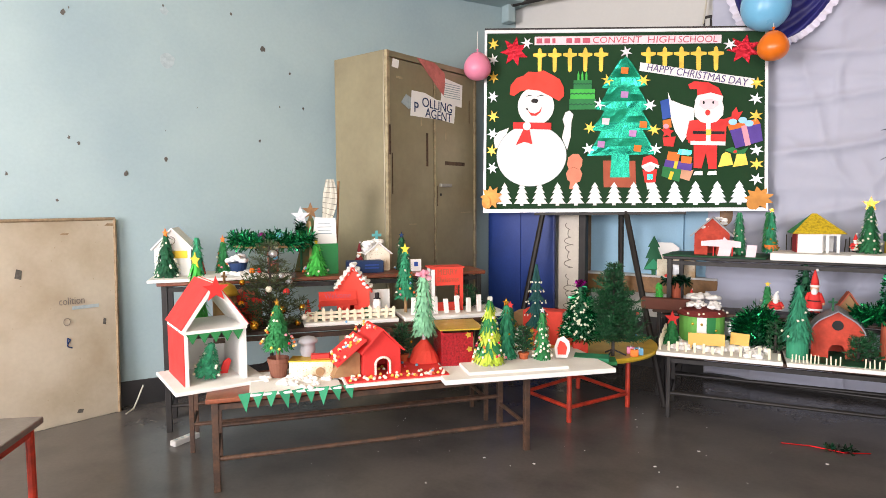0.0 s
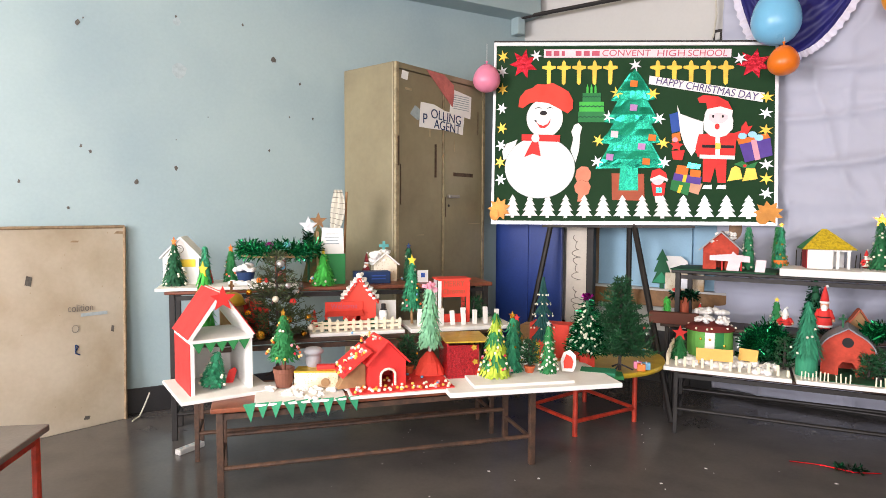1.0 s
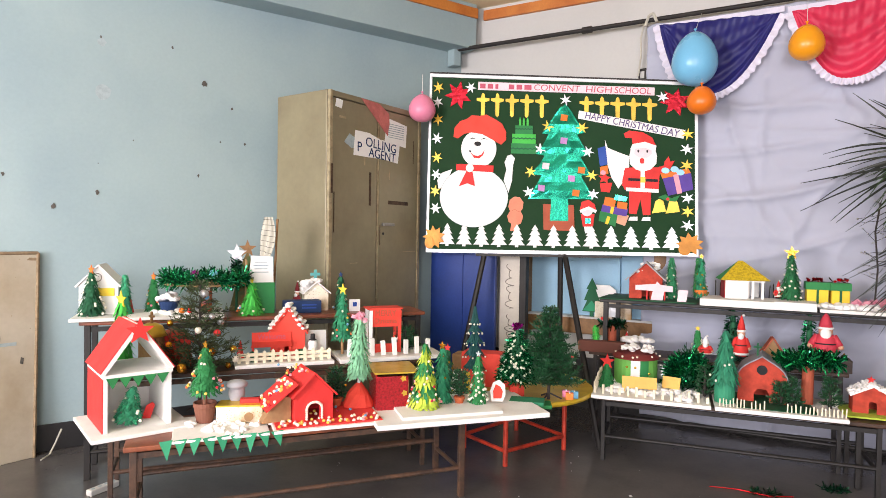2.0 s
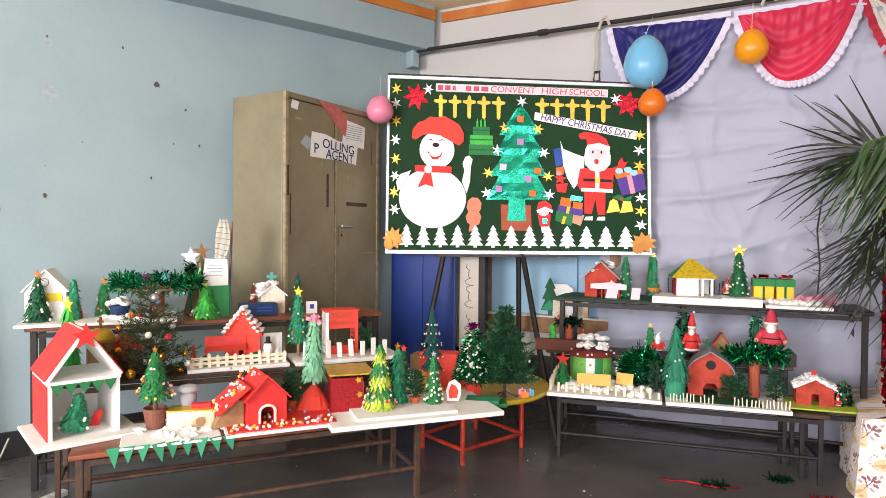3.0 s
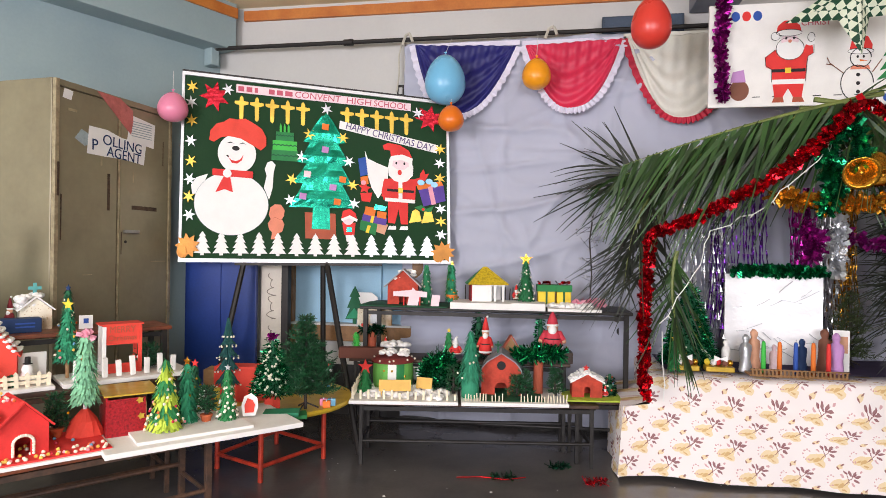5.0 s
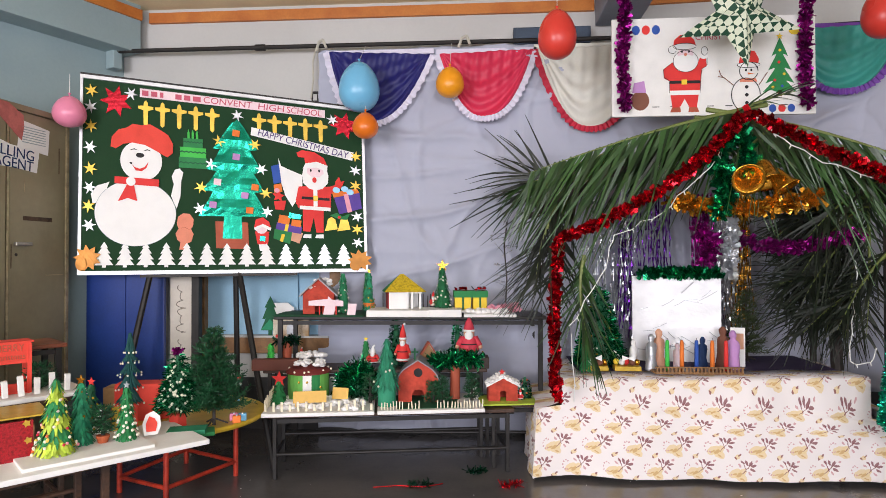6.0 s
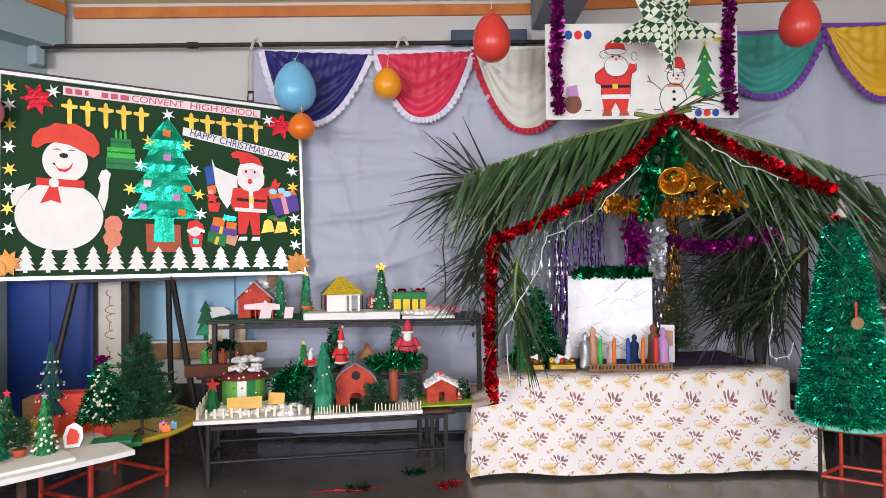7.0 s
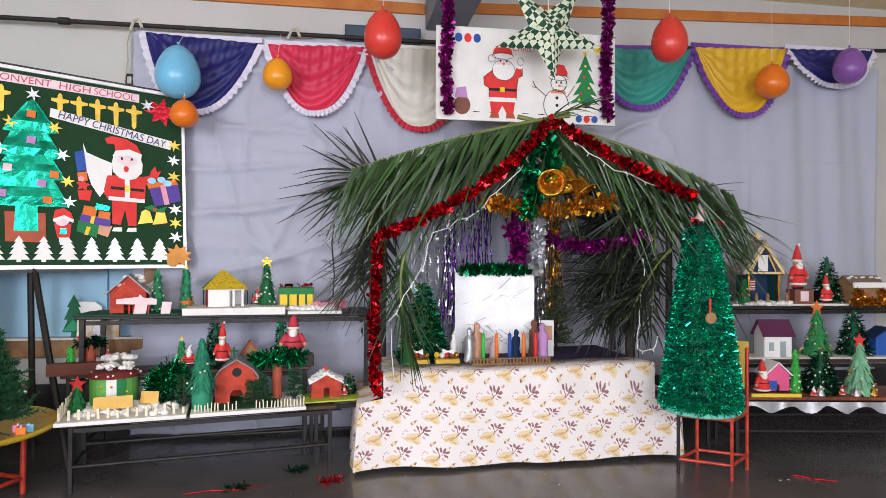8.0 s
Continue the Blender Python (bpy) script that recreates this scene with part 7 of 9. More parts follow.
def gnome(x, y, z, h, r, label, body=m_red, band=m_white, hat=m_red, rz=0):
    """A plain doll in one mesh: round body with belt, pale face and beard, pointed hat."""
    mb = Mb()
    tone = []

    def stage(k):
        tone.extend([k] * (len(mb.f) - len(tone)))

    mb.lathe([(r * 0.8, 0.1 * h), (r * 0.86, 0.13 * h), (r * 0.74, 0.3 * h), (r * 0.66, 0.42 * h), (r * 0.5, 0.49 * h), (r * 0.3, 0.51 * h)], n=16)
    for sx in (-1, 1):
        mb.tube((sx * r * 0.5, -r * 0.05, 0.46 * h), (sx * r * 0.92, -r * 0.3, 0.27 * h), r * 0.24, r * 0.2, 10)
        mb.tube((sx * r * 0.32, 0, 0.03 * h), (sx * r * 0.32, 0, 0.14 * h), r * 0.28, r * 0.3, 10)
    stage(0)
    mb.ball((0, -r * 0.06, 0.56 * h), r * 0.46, 12)
    for sx in (-1, 1):
        mb.ball((sx * r * 0.94, -r * 0.33, 0.25 * h), r * 0.19, 8)
    stage(3)
    mb.ball((0, -r * 0.34, 0.5 * h), r * 0.36, 10, 1.35)
    mb.lathe([(r * 0.46, 0.6 * h), (r * 0.53, 0.625 * h), (r * 0.46, 0.65 * h)], n=16)
    mb.lathe([(r * 0.86, 0.09 * h), (r * 0.9, 0.115 * h), (r * 0.86, 0.14 * h)], n=16)
    mb.ball((r * 0.2, 0, 0.975 * h), r * 0.17, 8)
    stage(1)
    mb.lathe([(r * 0.46, 0.64 * h), (r * 0.36, 0.76 * h), (r * 0.2, 0.88 * h), (r * 0.06, 0.97 * h)], n=16)
    stage(2)
    for sx in (-1, 1):
        mb.ball((sx * r * 0.32, -r * 0.12, 0.03 * h), r * 0.32, 8, 0.09 * h / r)
    mb.lathe([(r * 0.735, 0.29 * h), (r * 0.755, 0.305 * h), (r * 0.72, 0.325 * h)], n=16)
    stage(4)
    ob = lone("doll", mb, body, label, "doll", "dolls", smooth=True, place=pose(x, y, z, 0, 0, rz))
    for m_ in (band, hat, m_skin, m_black_ink):
        ob.data.materials.append(m_)
    for p_, k in zip(ob.data.polygons, tone):
        p_.material_index = k
    return ob


def snowman(x, y, z, h, label, hat=True):
    mb = Mb().lathe([(0.2 * h, 0), (0.27 * h, 0.12 * h), (0.27 * h, 0.28 * h), (0.17 * h, 0.42 * h), (0.2 * h, 0.52 * h), (0.18 * h, 0.64 * h), (0.11 * h, 0.72 * h), (0.16 * h, 0.735 * h), (0.16 * h, 0.755 * h), (0.1 * h, 0.76 * h), (0.1 * h, 0.97 * h), (0.09 * h, h)], n=18)
    ob = lone("snowman_doll", mb, m_cotton, label, "doll", "dolls", smooth=True, place=pose(x, y, z))
    ob.data.materials.append(m_black_ink)
    for p_ in ob.data.polygons:
        p_.material_index = 1 if hat and sum(ob.data.vertices[i].co.z for i in p_.vertices) / len(p_.vertices) > 0.71 * h else 0


def fence(x0, y0, x1, y1, z, h, count, label, w=0.006, material=None, rails=(0.4,), jitter=0.15, pointed=False):
    material = material or m_stick
    v = Vector((x1 - x0, y1 - y0, 0))
    e = thing("picket_fence", x0, y0, z, math.degrees(math.atan2(v.y, v.x)), label, "fence", "picket fences")
    L = v.length
    pts = [(-w / 2, 0), (w / 2, 0), (w / 2, h * 0.86), (0, h), (-w / 2, h * 0.86)] if pointed else [(-w / 2, 0), (w / 2, 0), (w / 2, h), (-w / 2, h)]
    me = Mb().prism(pts, w * 0.6).mesh("picket")
    me.materials.append(material)
    for i in range(count):
        ob = new("picket", me)
        ob.parent = e
        k = rnd(1 - jitter, 1 + jitter)
        ob.matrix_basis = pose(L * i / max(1, count - 1), 0, 0, 0, rnd(-4, 4), 0) @ Matrix.Diagonal((1, 1, k, 1))
    for r_ in rails:
        part("rail", Mb().box((L / 2, w * 0.5, h * r_), (L, w * 0.5, w * 0.9)), material, e)


def sheet(x, y, z, rz, w, d, th, label, material=None, name="foam_sheet"):
    return lone(name, Mb().box((0, 0, th / 2), (w, d, th)), material or m_foam, label, "base sheet", bevel=0.003, place=pose(x, y, z, 0, 0, rz))


random.seed(21)
# ---- front of the corner display ----
HX, HY, HR = -1.13, 1.86, RA + 18
sheet(HX + 0.02, HY + 0.0, ZA, HR, 0.34, 0.36, 0.014, "white foam base sheet sticking out past the bench end")
# open red and white dolls' house
oh = thing("open_dolls_house", HX, HY, ZA + 0.014, HR, "open-fronted white foam house with red card sides and roof", "model house", "handmade model houses")
w_, d_, h_, rh_ = 0.215, 0.27, 0.195, 0.168
part("left_wall", Mb().box((-w_ / 2, 0, h_ / 2), (0.014, d_, h_)), m_foam, oh)
part("red_side", Mb().box((-w_ / 2 - 0.009, 0, h_ / 2), (0.003, d_, h_)), m_red, oh, "red card cladding")
part("right_wall", Mb().box((w_ / 2, 0, h_ / 2), (0.014, d_, h_)), m_foam, oh)
part("back_wall", Mb().box((0, d_ / 2 - 0.006, h_ / 2), (w_ - 0.016, 0.012, h_)), m_foam, oh)
part("attic_floor", Mb().box((0, 0, h_ + 0.006), (w_ + 0.02, d_ + 0.01, 0.012)), m_foam, oh)
ang = math.degrees(math.atan2(rh_, w_ / 2 + 0.01))
sl = math.hypot(rh_, w_ / 2 + 0.01)
for sg_ in (-1, 1):
    m = pose(0, 0, h_ + rh_ + 0.012) @ Matrix.Rotation(radians(sg_ * ang), 4, "Y") @ pose(sg_ * sl / 2, 0, 0)
    rf_ = part("roof_panel", Mb().box((0, 0, 0), (sl, d_ + 0.01, 0.014), m=m), m_foam, oh)
    part("roof_card", Mb().box((0, 0, 0.009), (sl, d_ + 0.01, 0.003), m=m), m_red, rf_, "red card cladding")
star3(oh, h_ + rh_ - 0.005, 0.05, m_red).matrix_basis = pose(0.0, -d_ / 2 - 0.02, 0)
for i in range(5):
    part("pennant", Mb().prism([(-0.022, 0), (0.022, 0), (0.0, -0.04)], 0.001, pose(-0.085 + i * 0.042, -d_ / 2 - 0.004, h_)), m_green, oh)
q = oh.matrix_basis @ Vector((-0.02, -0.06, 0.004))
fringe_tree(q.x, q.y, q.z, 0.145, 0.052, m_teal, "small leaning dark green paper tree inside the open house", 9, 16, beads=m_beadwhite, nb=14, tilt=(0, 14), trunk=0.015)
q = oh.matrix_basis @ Vector((0.055, -0.02, 0.0))
lone("red_paper_heart", Mb().prism([(-0.02, 0), (0.015, 0), (0.03, 0.05), (0.022, 0.062), (0.0, 0.05), (-0.01, 0.02)], 0.004), m_red, "folded red paper shape inside the open house", "paper cut-out", place=pose(q.x, q.y, q.z, 0, 0, 50))
q = oh.matrix_basis @ Vector((0.02, 0.04, 0.0))
bx_ = thing("paper_gift_box", q.x, q.y, q.z, 30, "small white paper box inside the open house", "box")
part("box_body", Mb().box((0, 0, 0.018), (0.04, 0.03, 0.036)), m_white, bx_)
part("ribbon", Mb().box((0, 0, 0.037), (0.008, 0.032, 0.003)), m_goldflat, bx_)
# gold bell with cross behind the house
p = g(0.02, 0.5)
gb_ = thing("gold_handbell", p.x, p.y, ZB, 0, "gold bell topped by a small cross on a stand", "bell")
part("stand", Mb().lathe([(0.05, 0), (0.05, 0.125), (0.045, 0.145)], n=18), m_card, gb_)
part("shell", Mb().lathe([(0.06, 0.145), (0.055, 0.16), (0.042, 0.185), (0.02, 0.197)], n=20), m_goldflat, gb_, smooth=True)
part("cross", Mb().box((0, 0, 0.22), (0.008, 0.008, 0.05)).box((0, 0, 0.225), (0.03, 0.008, 0.008)), m_brownwood, gb_)

# snowy card with potted tree, basket and pennants
p = g(0.28, 0.1)
sheet(p.x, p.y, ZA, RA, 0.33, 0.3, 0.01, "white foam sheet scattered with cotton wool on the bench")
p = g(0.3, 0.1)
snow(p.x - 0.13, p.y - 0.1, p.x + 0.14, p.y + 0.1, ZA + 0.012, 34, 0.014, "scattered tufts of white cotton wool")
for i in range(9):
    u_ = 0.1 + i * 0.046
    p = g(u_, -0.062)
    sz_ = 0.055 if i % 3 else 0.065
    lone("green_pennant", Mb().prism([(-0.022, 0.0), (0.022, 0.004), (0.003 + rnd(-0.01, 0.01), -sz_)], 0.0015), m_teal, "dark green paper pennant hanging off the bench edge", "pennant", "green pennants", place=pose(p.x, p.y, ZA + 0.012, rnd(-14, 2), 0, RA + rnd(-12, 12)))
fringe_tree(-0.881, 2.004, ZA + 0.012, 0.28, 0.068, m_green, "bright green paper tree in a brown paper pot", 9, 22, star=(0.016, m_beadgold), trunk=0.11, trunk_m=m_brownpot, pot=(0.042, 0.075, m_brownpot), beads=m_bead, nb=34)
bk = thing("gift_basket", -0.784, 2.095, ZA + 0.012, RA - 8, "patterned white card box with a red ribbon and oval label", "box")
part("box_body", Mb().slab([(-0.09, -0.03), (0.08, -0.045), (0.1, 0.03), (-0.08, 0.05)], 0, 0.062), m_patterned, bk, bevel=0.002)
part("gold_rim", Mb().slab([(-0.092, -0.032), (0.082, -0.047), (0.102, 0.032), (-0.082, 0.052)], 0.06, 0.066), m_goldflat, bk)
part("red_item", Mb().box((0.03, 0, 0.074), (0.07, 0.03, 0.016)), m_red, bk)
part("oval_label", Mb().prism([(0.017 * math.cos(i * 0.3), 0.022 + 0.017 * math.sin(i * 0.3)) for i in range(21)], 0.001, pose(0.03, -0.045, 0, 0, 0, -5)), m_card, bk)
p = g(0.34, 0.2)
lone("mouse_doll", Mb().lathe([(0.024, 0), (0.03, 0.03), (0.017, 0.07), (0.026, 0.082), (0.032, 0.1), (0.03, 0.118), (0.026, 0.128), (0.04, 0.132), (0.042, 0.142), (0.03, 0.152), (0.008, 0.158)], n=16), paper("grey_felt", 168, 168, 174), "grey plush doll standing behind the box", "doll", smooth=True, place=pose(p.x, p.y, ZA))
# tall dark artificial fir in the middle
fir(-1.074, 2.135, ZA, 0.53, 0.145, m_needledark, "dark olive artificial fir hung with gold and silver baubles", 16, 8, 0.15, power=0.65, gap=0.0065, nlen=0.026, ornaments=[(m_gold, 0.015), (m_silver, 0.014), (m_bpink, 0.011), (m_gold, 0.013), (m_red, 0.011), (m_silver, 0.015), (m_byellow, 0.010), (m_gold, 0.016), (m_bpink, 0.010), (m_silver, 0.013), (m_bblue, 0.011), (m_gold, 0.014)] + [(m_gold, 0.018), (m_red, 0.015), (m_silver, 0.016), (m_bpink, 0.014), (m_beadwhite, 0.015), (m_gold, 0.020), (m_byellow, 0.013), (m_beadwhite, 0.014), (m_borange, 0.013), (m_silver, 0.019)])

# red cottage with beads on a red sheet
p = g(0.665, 0.11)
sheet(p.x, p.y, ZA, RA, 0.42, 0.32, 0.012, "white foam edge under a red card sheet")
rs = thing("red_card_sheet", p.x, p.y, ZA + 0.012, RA, "red card sheet trimmed with coloured beads", "base sheet")
part("card", Mb().box((0, 0.005, 0.003), (0.4, 0.3, 0.006)), m_red, rs)
random.seed(4)
mb = Mb()
for _ in range(75):
    mb.ball((rnd(-0.19, 0.19), rnd(-0.14, -0.06) if random.random() < 0.75 else rnd(-0.14, 0.14), 0.009), 0.0068, 6)
tagged(part("bead_trim", mb, m_bead, rs), kind="stuff")
p = g(0.6, 0.115)
rc = house(p.x, p.y, ZA + 0.018, RA + 8, 0.15, 0.17, 0.1, 0.075, m_red, m_red, "red card cottage with a beaded arched doorway", door=(0.045, 0.055), over=0.014)
mb = Mb()
for i in range(15):
    a = math.pi * i / 14
    mb.ball((0.03 * math.cos(a), -0.089, 0.045 + 0.026 * math.sin(a)), 0.0055, 6)
for i in range(5):
    mb.ball((-0.03, -0.089, 0.008 + 0.009 * i), 0.0055, 6).ball((0.03, -0.089, 0.008 + 0.009 * i), 0.0055, 6)
tagged(part("bead_arch", mb, m_beadwhite, rc), kind="stuff")
part("side_shed", Mb().prism([(-0.06, 0), (0.05, 0), (0.05, 0.09), (-0.0, 0.1)], 0.1, pose(-0.13, -0.05, 0)), m_card, rc)
m = pose(-0.125, -0.005, 0.1) @ Matrix.Rotation(radians(-38), 4, "Y")
shed = part("shed_roof", Mb().box((0, 0, 0), (0.15, 0.18, 0.006), m=m), m_red, rc, "red card roof dotted with beads")
mb = Mb()
for _ in range(36):
    mb.ball(m @ Vector((rnd(-0.07, 0.07), rnd(-0.085, 0.085), 0.006)), 0.0065, 6)
for _ in range(20):
    mb.ball((rnd(-0.1, -0.02), rnd(-0.09, 0.09), 0.19 + rnd(-0.01, 0.0)), 0.0055, 6)
tagged(part("bead_trim", mb, m_bead, shed), kind="stuff")
fir(-0.598, 2.433, ZA + 0.045, 0.13, 0.032, m_needle, "tiny fir in a terracotta pot", 9, 7, 0.01, ornaments=[(m_bred, 0.005), (m_byellow, 0.005), (m_bblue, 0.004)], legs=False, nlen=0.012)
lone("flower_pot", Mb().lathe([(0.018, 0), (0.024, 0.024), (0.027, 0.025), (0.027, 0.033), (0.022, 0.034)], n=18), m_terracotta, "tiny terracotta pot under a small fir", "pot", place=pose(-0.598, 2.433, ZA + 0.018))
# mint crepe tree on a red mound
mt = fringe_tree(-0.529, 2.495, ZA, 0.38, 0.056, m_mint, "tall slim mint crepe tree on a red fabric mound", 9, 20, trunk=0.13, trunk_m=m_foam, leaf=0.1, slim=0.85, tip=0.02, dense=1.35)
part("mound", Mb().lathe([(0.06, 0.012), (0.066, 0.02), (0.045, 0.07), (0.02, 0.1), (0.012, 0.11)], n=16, wob=0.08), m_redorange, mt)
part("pink_bow", tinsel(Mb(), [(-0.015, 0, 0.385), (0.015, 0, 0.385)], 0.02, 1400, 0.022, 0.016), m_pink, mt)
# red glitter box
gx = thing("glitter_box", -0.442, 2.587, ZA + 0.012, RA - 6, "open red glitter box with a gold lid and gold flowers", "box")
part("left_side", Mb().box((-0.065, 0, 0.075), (0.008, 0.19, 0.15)), m_glitterred, gx)
part("front", Mb().box((0.0, -0.095, 0.07), (0.13, 0.008, 0.14)), m_glitterred, gx)
part("inner_side", Mb().box((0.065, 0, 0.06), (0.008, 0.19, 0.12)), m_card, gx)
part("back", Mb().box((0, 0.095, 0.075), (0.13, 0.008, 0.15)), m_card, gx)
part("lid", Mb().box((0.02, 0.01, 0.153), (0.19, 0.22, 0.006)), m_goldflat, gx, "gold glitter lid")
for x, z in ((0.045, 0.13), (0.05, 0.07)):
    part("gold_flower", Mb().prism([(0.014 * (1 if i % 2 else 0.6) * math.cos(i * math.pi / 5), 0.014 * (1 if i % 2 else 0.6) * math.sin(i * math.pi / 5)) for i in range(10)], 0.002, pose(x, -0.102, z)), m_goldflat, gx)

# white foam sheet at the bench end with small trees
p = g(1.19, 0.07)
sheet(p.x, p.y, ZA - 0.006, RA - 3, 0.72, 0.4, 0.02, "large white foam sheet at the bench end")
p = g(1.15, 0.06)
sheet(p.x, p.y, ZA + 0.014, RA - 4, 0.42, 0.3, 0.012, "smaller grey-white foam sheet under paper trees")
ZS = ZA + 0.022
fringe_tree(-0.26, 2.588, ZS, 0.265, 0.07, m_ygreen, "yellow-green and dark green fringed paper tree with beads", 7, 18, second=m_green, beads=m_bead, nb=60, leaf=0.45)
fringe_tree(-0.247, 2.705, ZS, 0.23, 0.052, m_teal, "teal felt tree with a gold star", 8, 18, star=(0.02, m_gold), beads=m_beadgold, nb=14)
fringe_tree(-0.109, 2.772, ZS, 0.2, 0.04, m_green, "small green disc tree wound with white beads", 7, 16, beads=m_beadwhite, nb=40, star=(0.014, m_silverflat))
fir(-0.176, 2.73, ZS + 0.03, 0.11, 0.026, m_needle, "tiny bottle-brush fir in a terracotta pot", 10, 7, 0.01, legs=False, nlen=0.012)
lone("flower_pot", Mb().lathe([(0.016, 0), (0.021, 0.022), (0.024, 0.023), (0.024, 0.031), (0.02, 0.032)], n=18), m_terracotta, "tiny terracotta pot under a small fir", "pot", place=pose(-0.176, 2.73, ZS))
lone("santa_cutout", Mb().prism([(-0.028, 0.0), (0.02, 0.0), (0.032, 0.03), (0.03, 0.07), (0.005, 0.092), (-0.022, 0.08), (-0.034, 0.045)], 0.003), m_white, "small white card cut-out with a red figure", "card cut-out", place=pose(-0.051, 2.851, ZS, -8, 0, RA - 20))
lone("red_figure_patch", Mb().prism([(-0.02, 0.01), (0.014, 0.01), (0.02, 0.04), (0.01, 0.06), (-0.01, 0.07), (-0.022, 0.04)], 0.001), m_redorange, "red paper figure glued on the card cut-out", "card cut-out", place=pose(-0.049, 2.847, ZS + 0.004, -8, 0, RA - 20))
snowman(-0.253, 2.837, ZS, 0.11, "white cotton snowman among paper trees", hat=False)
fringe_tree(-0.317, 2.873, ZS, 0.19, 0.045, m_dgreen, "dark green paper tree with a red star", 7, 16, star=(0.018, m_red), beads=m_beadgold, nb=24)
gf = thing("gold_floral_card", -0.198, 2.904, ZS, RA - 20, "red card with a gold floral strip", "card")
part("card_face", Mb().box((0, 0, 0.05), (0.1, 0.004, 0.1)), m_redorange, gf)
part("floral_strip", Mb().box((-0.03, -0.003, 0.05), (0.026, 0.002, 0.1)), m_goldflat, gf)

# on the yellow table
ZY = 0.333
tier_tree(-0.338, 3.182, ZY, 0.4, [(0.085, 0.165, 0.062), (0.15, 0.225, 0.057), (0.212, 0.28, 0.05), (0.268, 0.325, 0.038), (0.31, 0.4, 0.026)], m_deepteal, "tall tiered deep teal paper tree with white beads", beads=m_beadwhite)
rcard = thing("red_card_box", -0.341, 3.248, ZY, 10, "red card box standing behind the teal tree", "box")
part("front_face", Mb().box((0.02, -0.05, 0.08), (0.2, 0.006, 0.16)), m_redorange, rcard)
part("side_face", Mb().box((-0.09, 0.0, 0.075), (0.08, 0.1, 0.15)), m_card, rcard)
part("lid", Mb().box((0.02, 0.0, 0.163), (0.2, 0.1, 0.005)), m_redorange, rcard)
ph = thing("folded_red_card", -0.194, 3.252, ZY, 25, "folded red card leaning beside a bead-covered tree", "card")
part("leaf", Mb().box((-0.03, 0, 0.06), (0.1, 0.004, 0.12)), m_redorange, ph)
part("leaf", Mb().box((0.045, 0.03, 0.05), (0.07, 0.004, 0.1), rz=40), m_brick, ph)
fringe_tree(-0.216, 3.327, ZY, 0.17, 0.04, m_lime, "small lime green fringed paper tree", 6, 14)
st_ = tinsel_tree(-0.074, 3.103, ZY + 0.01, 0.315, 0.08, m_tgreen, "green tinsel cone tree covered in pearl beads", 1500, beads=m_beadwhite, nb=140, trunk=0.07)
part("pot_card", Mb().lathe([(0.04, 0.0), (0.038, 0.05), (0.03, 0.055)], n=6), m_redorange, st_)
part("purple_bow", tinsel(Mb(), [(-0.01, 0, 0.32), (0.012, 0, 0.32)], 0.02, 1600, 0.022, 0.012), m_tpurple, st_)
fir(0.065, 3.155, ZY, 0.43, 0.125, m_needle, "green artificial fir with small red and blue ornaments", 17, 12, 0.06, gap=0.0028, power=0.9, ornaments=[(m_red, 0.009), (m_bblue, 0.008), (m_silver, 0.008), (m_red, 0.008), (m_gold, 0.008), (m_bblue, 0.009)])
for x, y, w_, m_, rz in ((0.05, 3.0, 0.16, m_green, 25), (0.03, 2.98, 0.15, m_teal, 18)):
    lone("green_folder", Mb().box((0, 0, 0.008), (w_, 0.09, 0.016)), m_, "flat green card folder lying on the yellow table", "folder", bevel=0.002, place=pose(x, y + (0.0 if m_ is m_green else 0.0), ZY + (0.016 if m_ is m_teal else 0), 0, 0, rz))
for x, y, m_ in ((0.15, 3.2, m_borange), (0.12, 3.24, m_bpink), (0.16, 3.24, m_bblue)):
    b_ = thing("small_toy_parcel", x, y, ZY, 20, "small bright wrapped parcel under the fir", "parcel")
    part("wrapping", Mb().box((0, 0, 0.016), (0.036, 0.028, 0.032)), m_, b_, bevel=0.003)
    part("ribbon", Mb().box((0, 0, 0.033), (0.006, 0.029, 0.003)), m_white, b_)

# ---- middle bench ----
p = g(0.55, 0.53)
sheet(p.x, p.y, ZB, RA, 0.42, 0.22, 0.016, "white foam base of the fenced church model")
p = g(1.03, 0.53)
sheet(p.x, p.y, ZB, RA, 0.5, 0.24, 0.018, "white foam base with white block fence")
ZM = ZB + 0.016
p = g(0.58, 0.6)
house(p.x, p.y, ZM, RA - 10, 0.15, 0.11, 0.12, 0.1, m_redorange, m_redorange, "red card church with a cotton snow roof", cotton=True, door=(0.03, 0.05))
p = g(0.5, 0.53)
wc_ = thing("welcome_stall", p.x, p.y, ZM, RA, "red card stall with a handwritten welcome sign", "model house", "handmade model houses")
part("front_board", Mb().box((0, 0, 0.095), (0.17, 0.006, 0.05)), m_redorange, wc_)
part("awning", Mb().prism([(-0.09, 0), (0.09, 0), (0.08, 0.035), (-0.08, 0.035)], 0.004, pose(0, -0.012, 0.055, 35)), m_redorange, wc_)
for x in (-0.08, 0.08, 0.02):
    part("post", Mb().box((x, 0.0, 0.04), (0.01, 0.01, 0.08)), m_redorange, wc_)
words("Welcome", 0.035, m_inkred, wc_, pose(0, -0.005, 0.1, 90), wide=0.12)
p = g(0.68, 0.53)
snowman(p.x, p.y, ZM, 0.105, "small cotton snowman with a black top hat")
p = g(0.63, 0.62)
wb_ = thing("white_paper_hall", p.x, p.y, ZM, RA, "plain white paper hall behind the snowman", "model house", "handmade model houses")
part("front_wall", Mb().box((0.06, 0, 0.055), (0.13, 0.006, 0.11)), m_white, wb_)
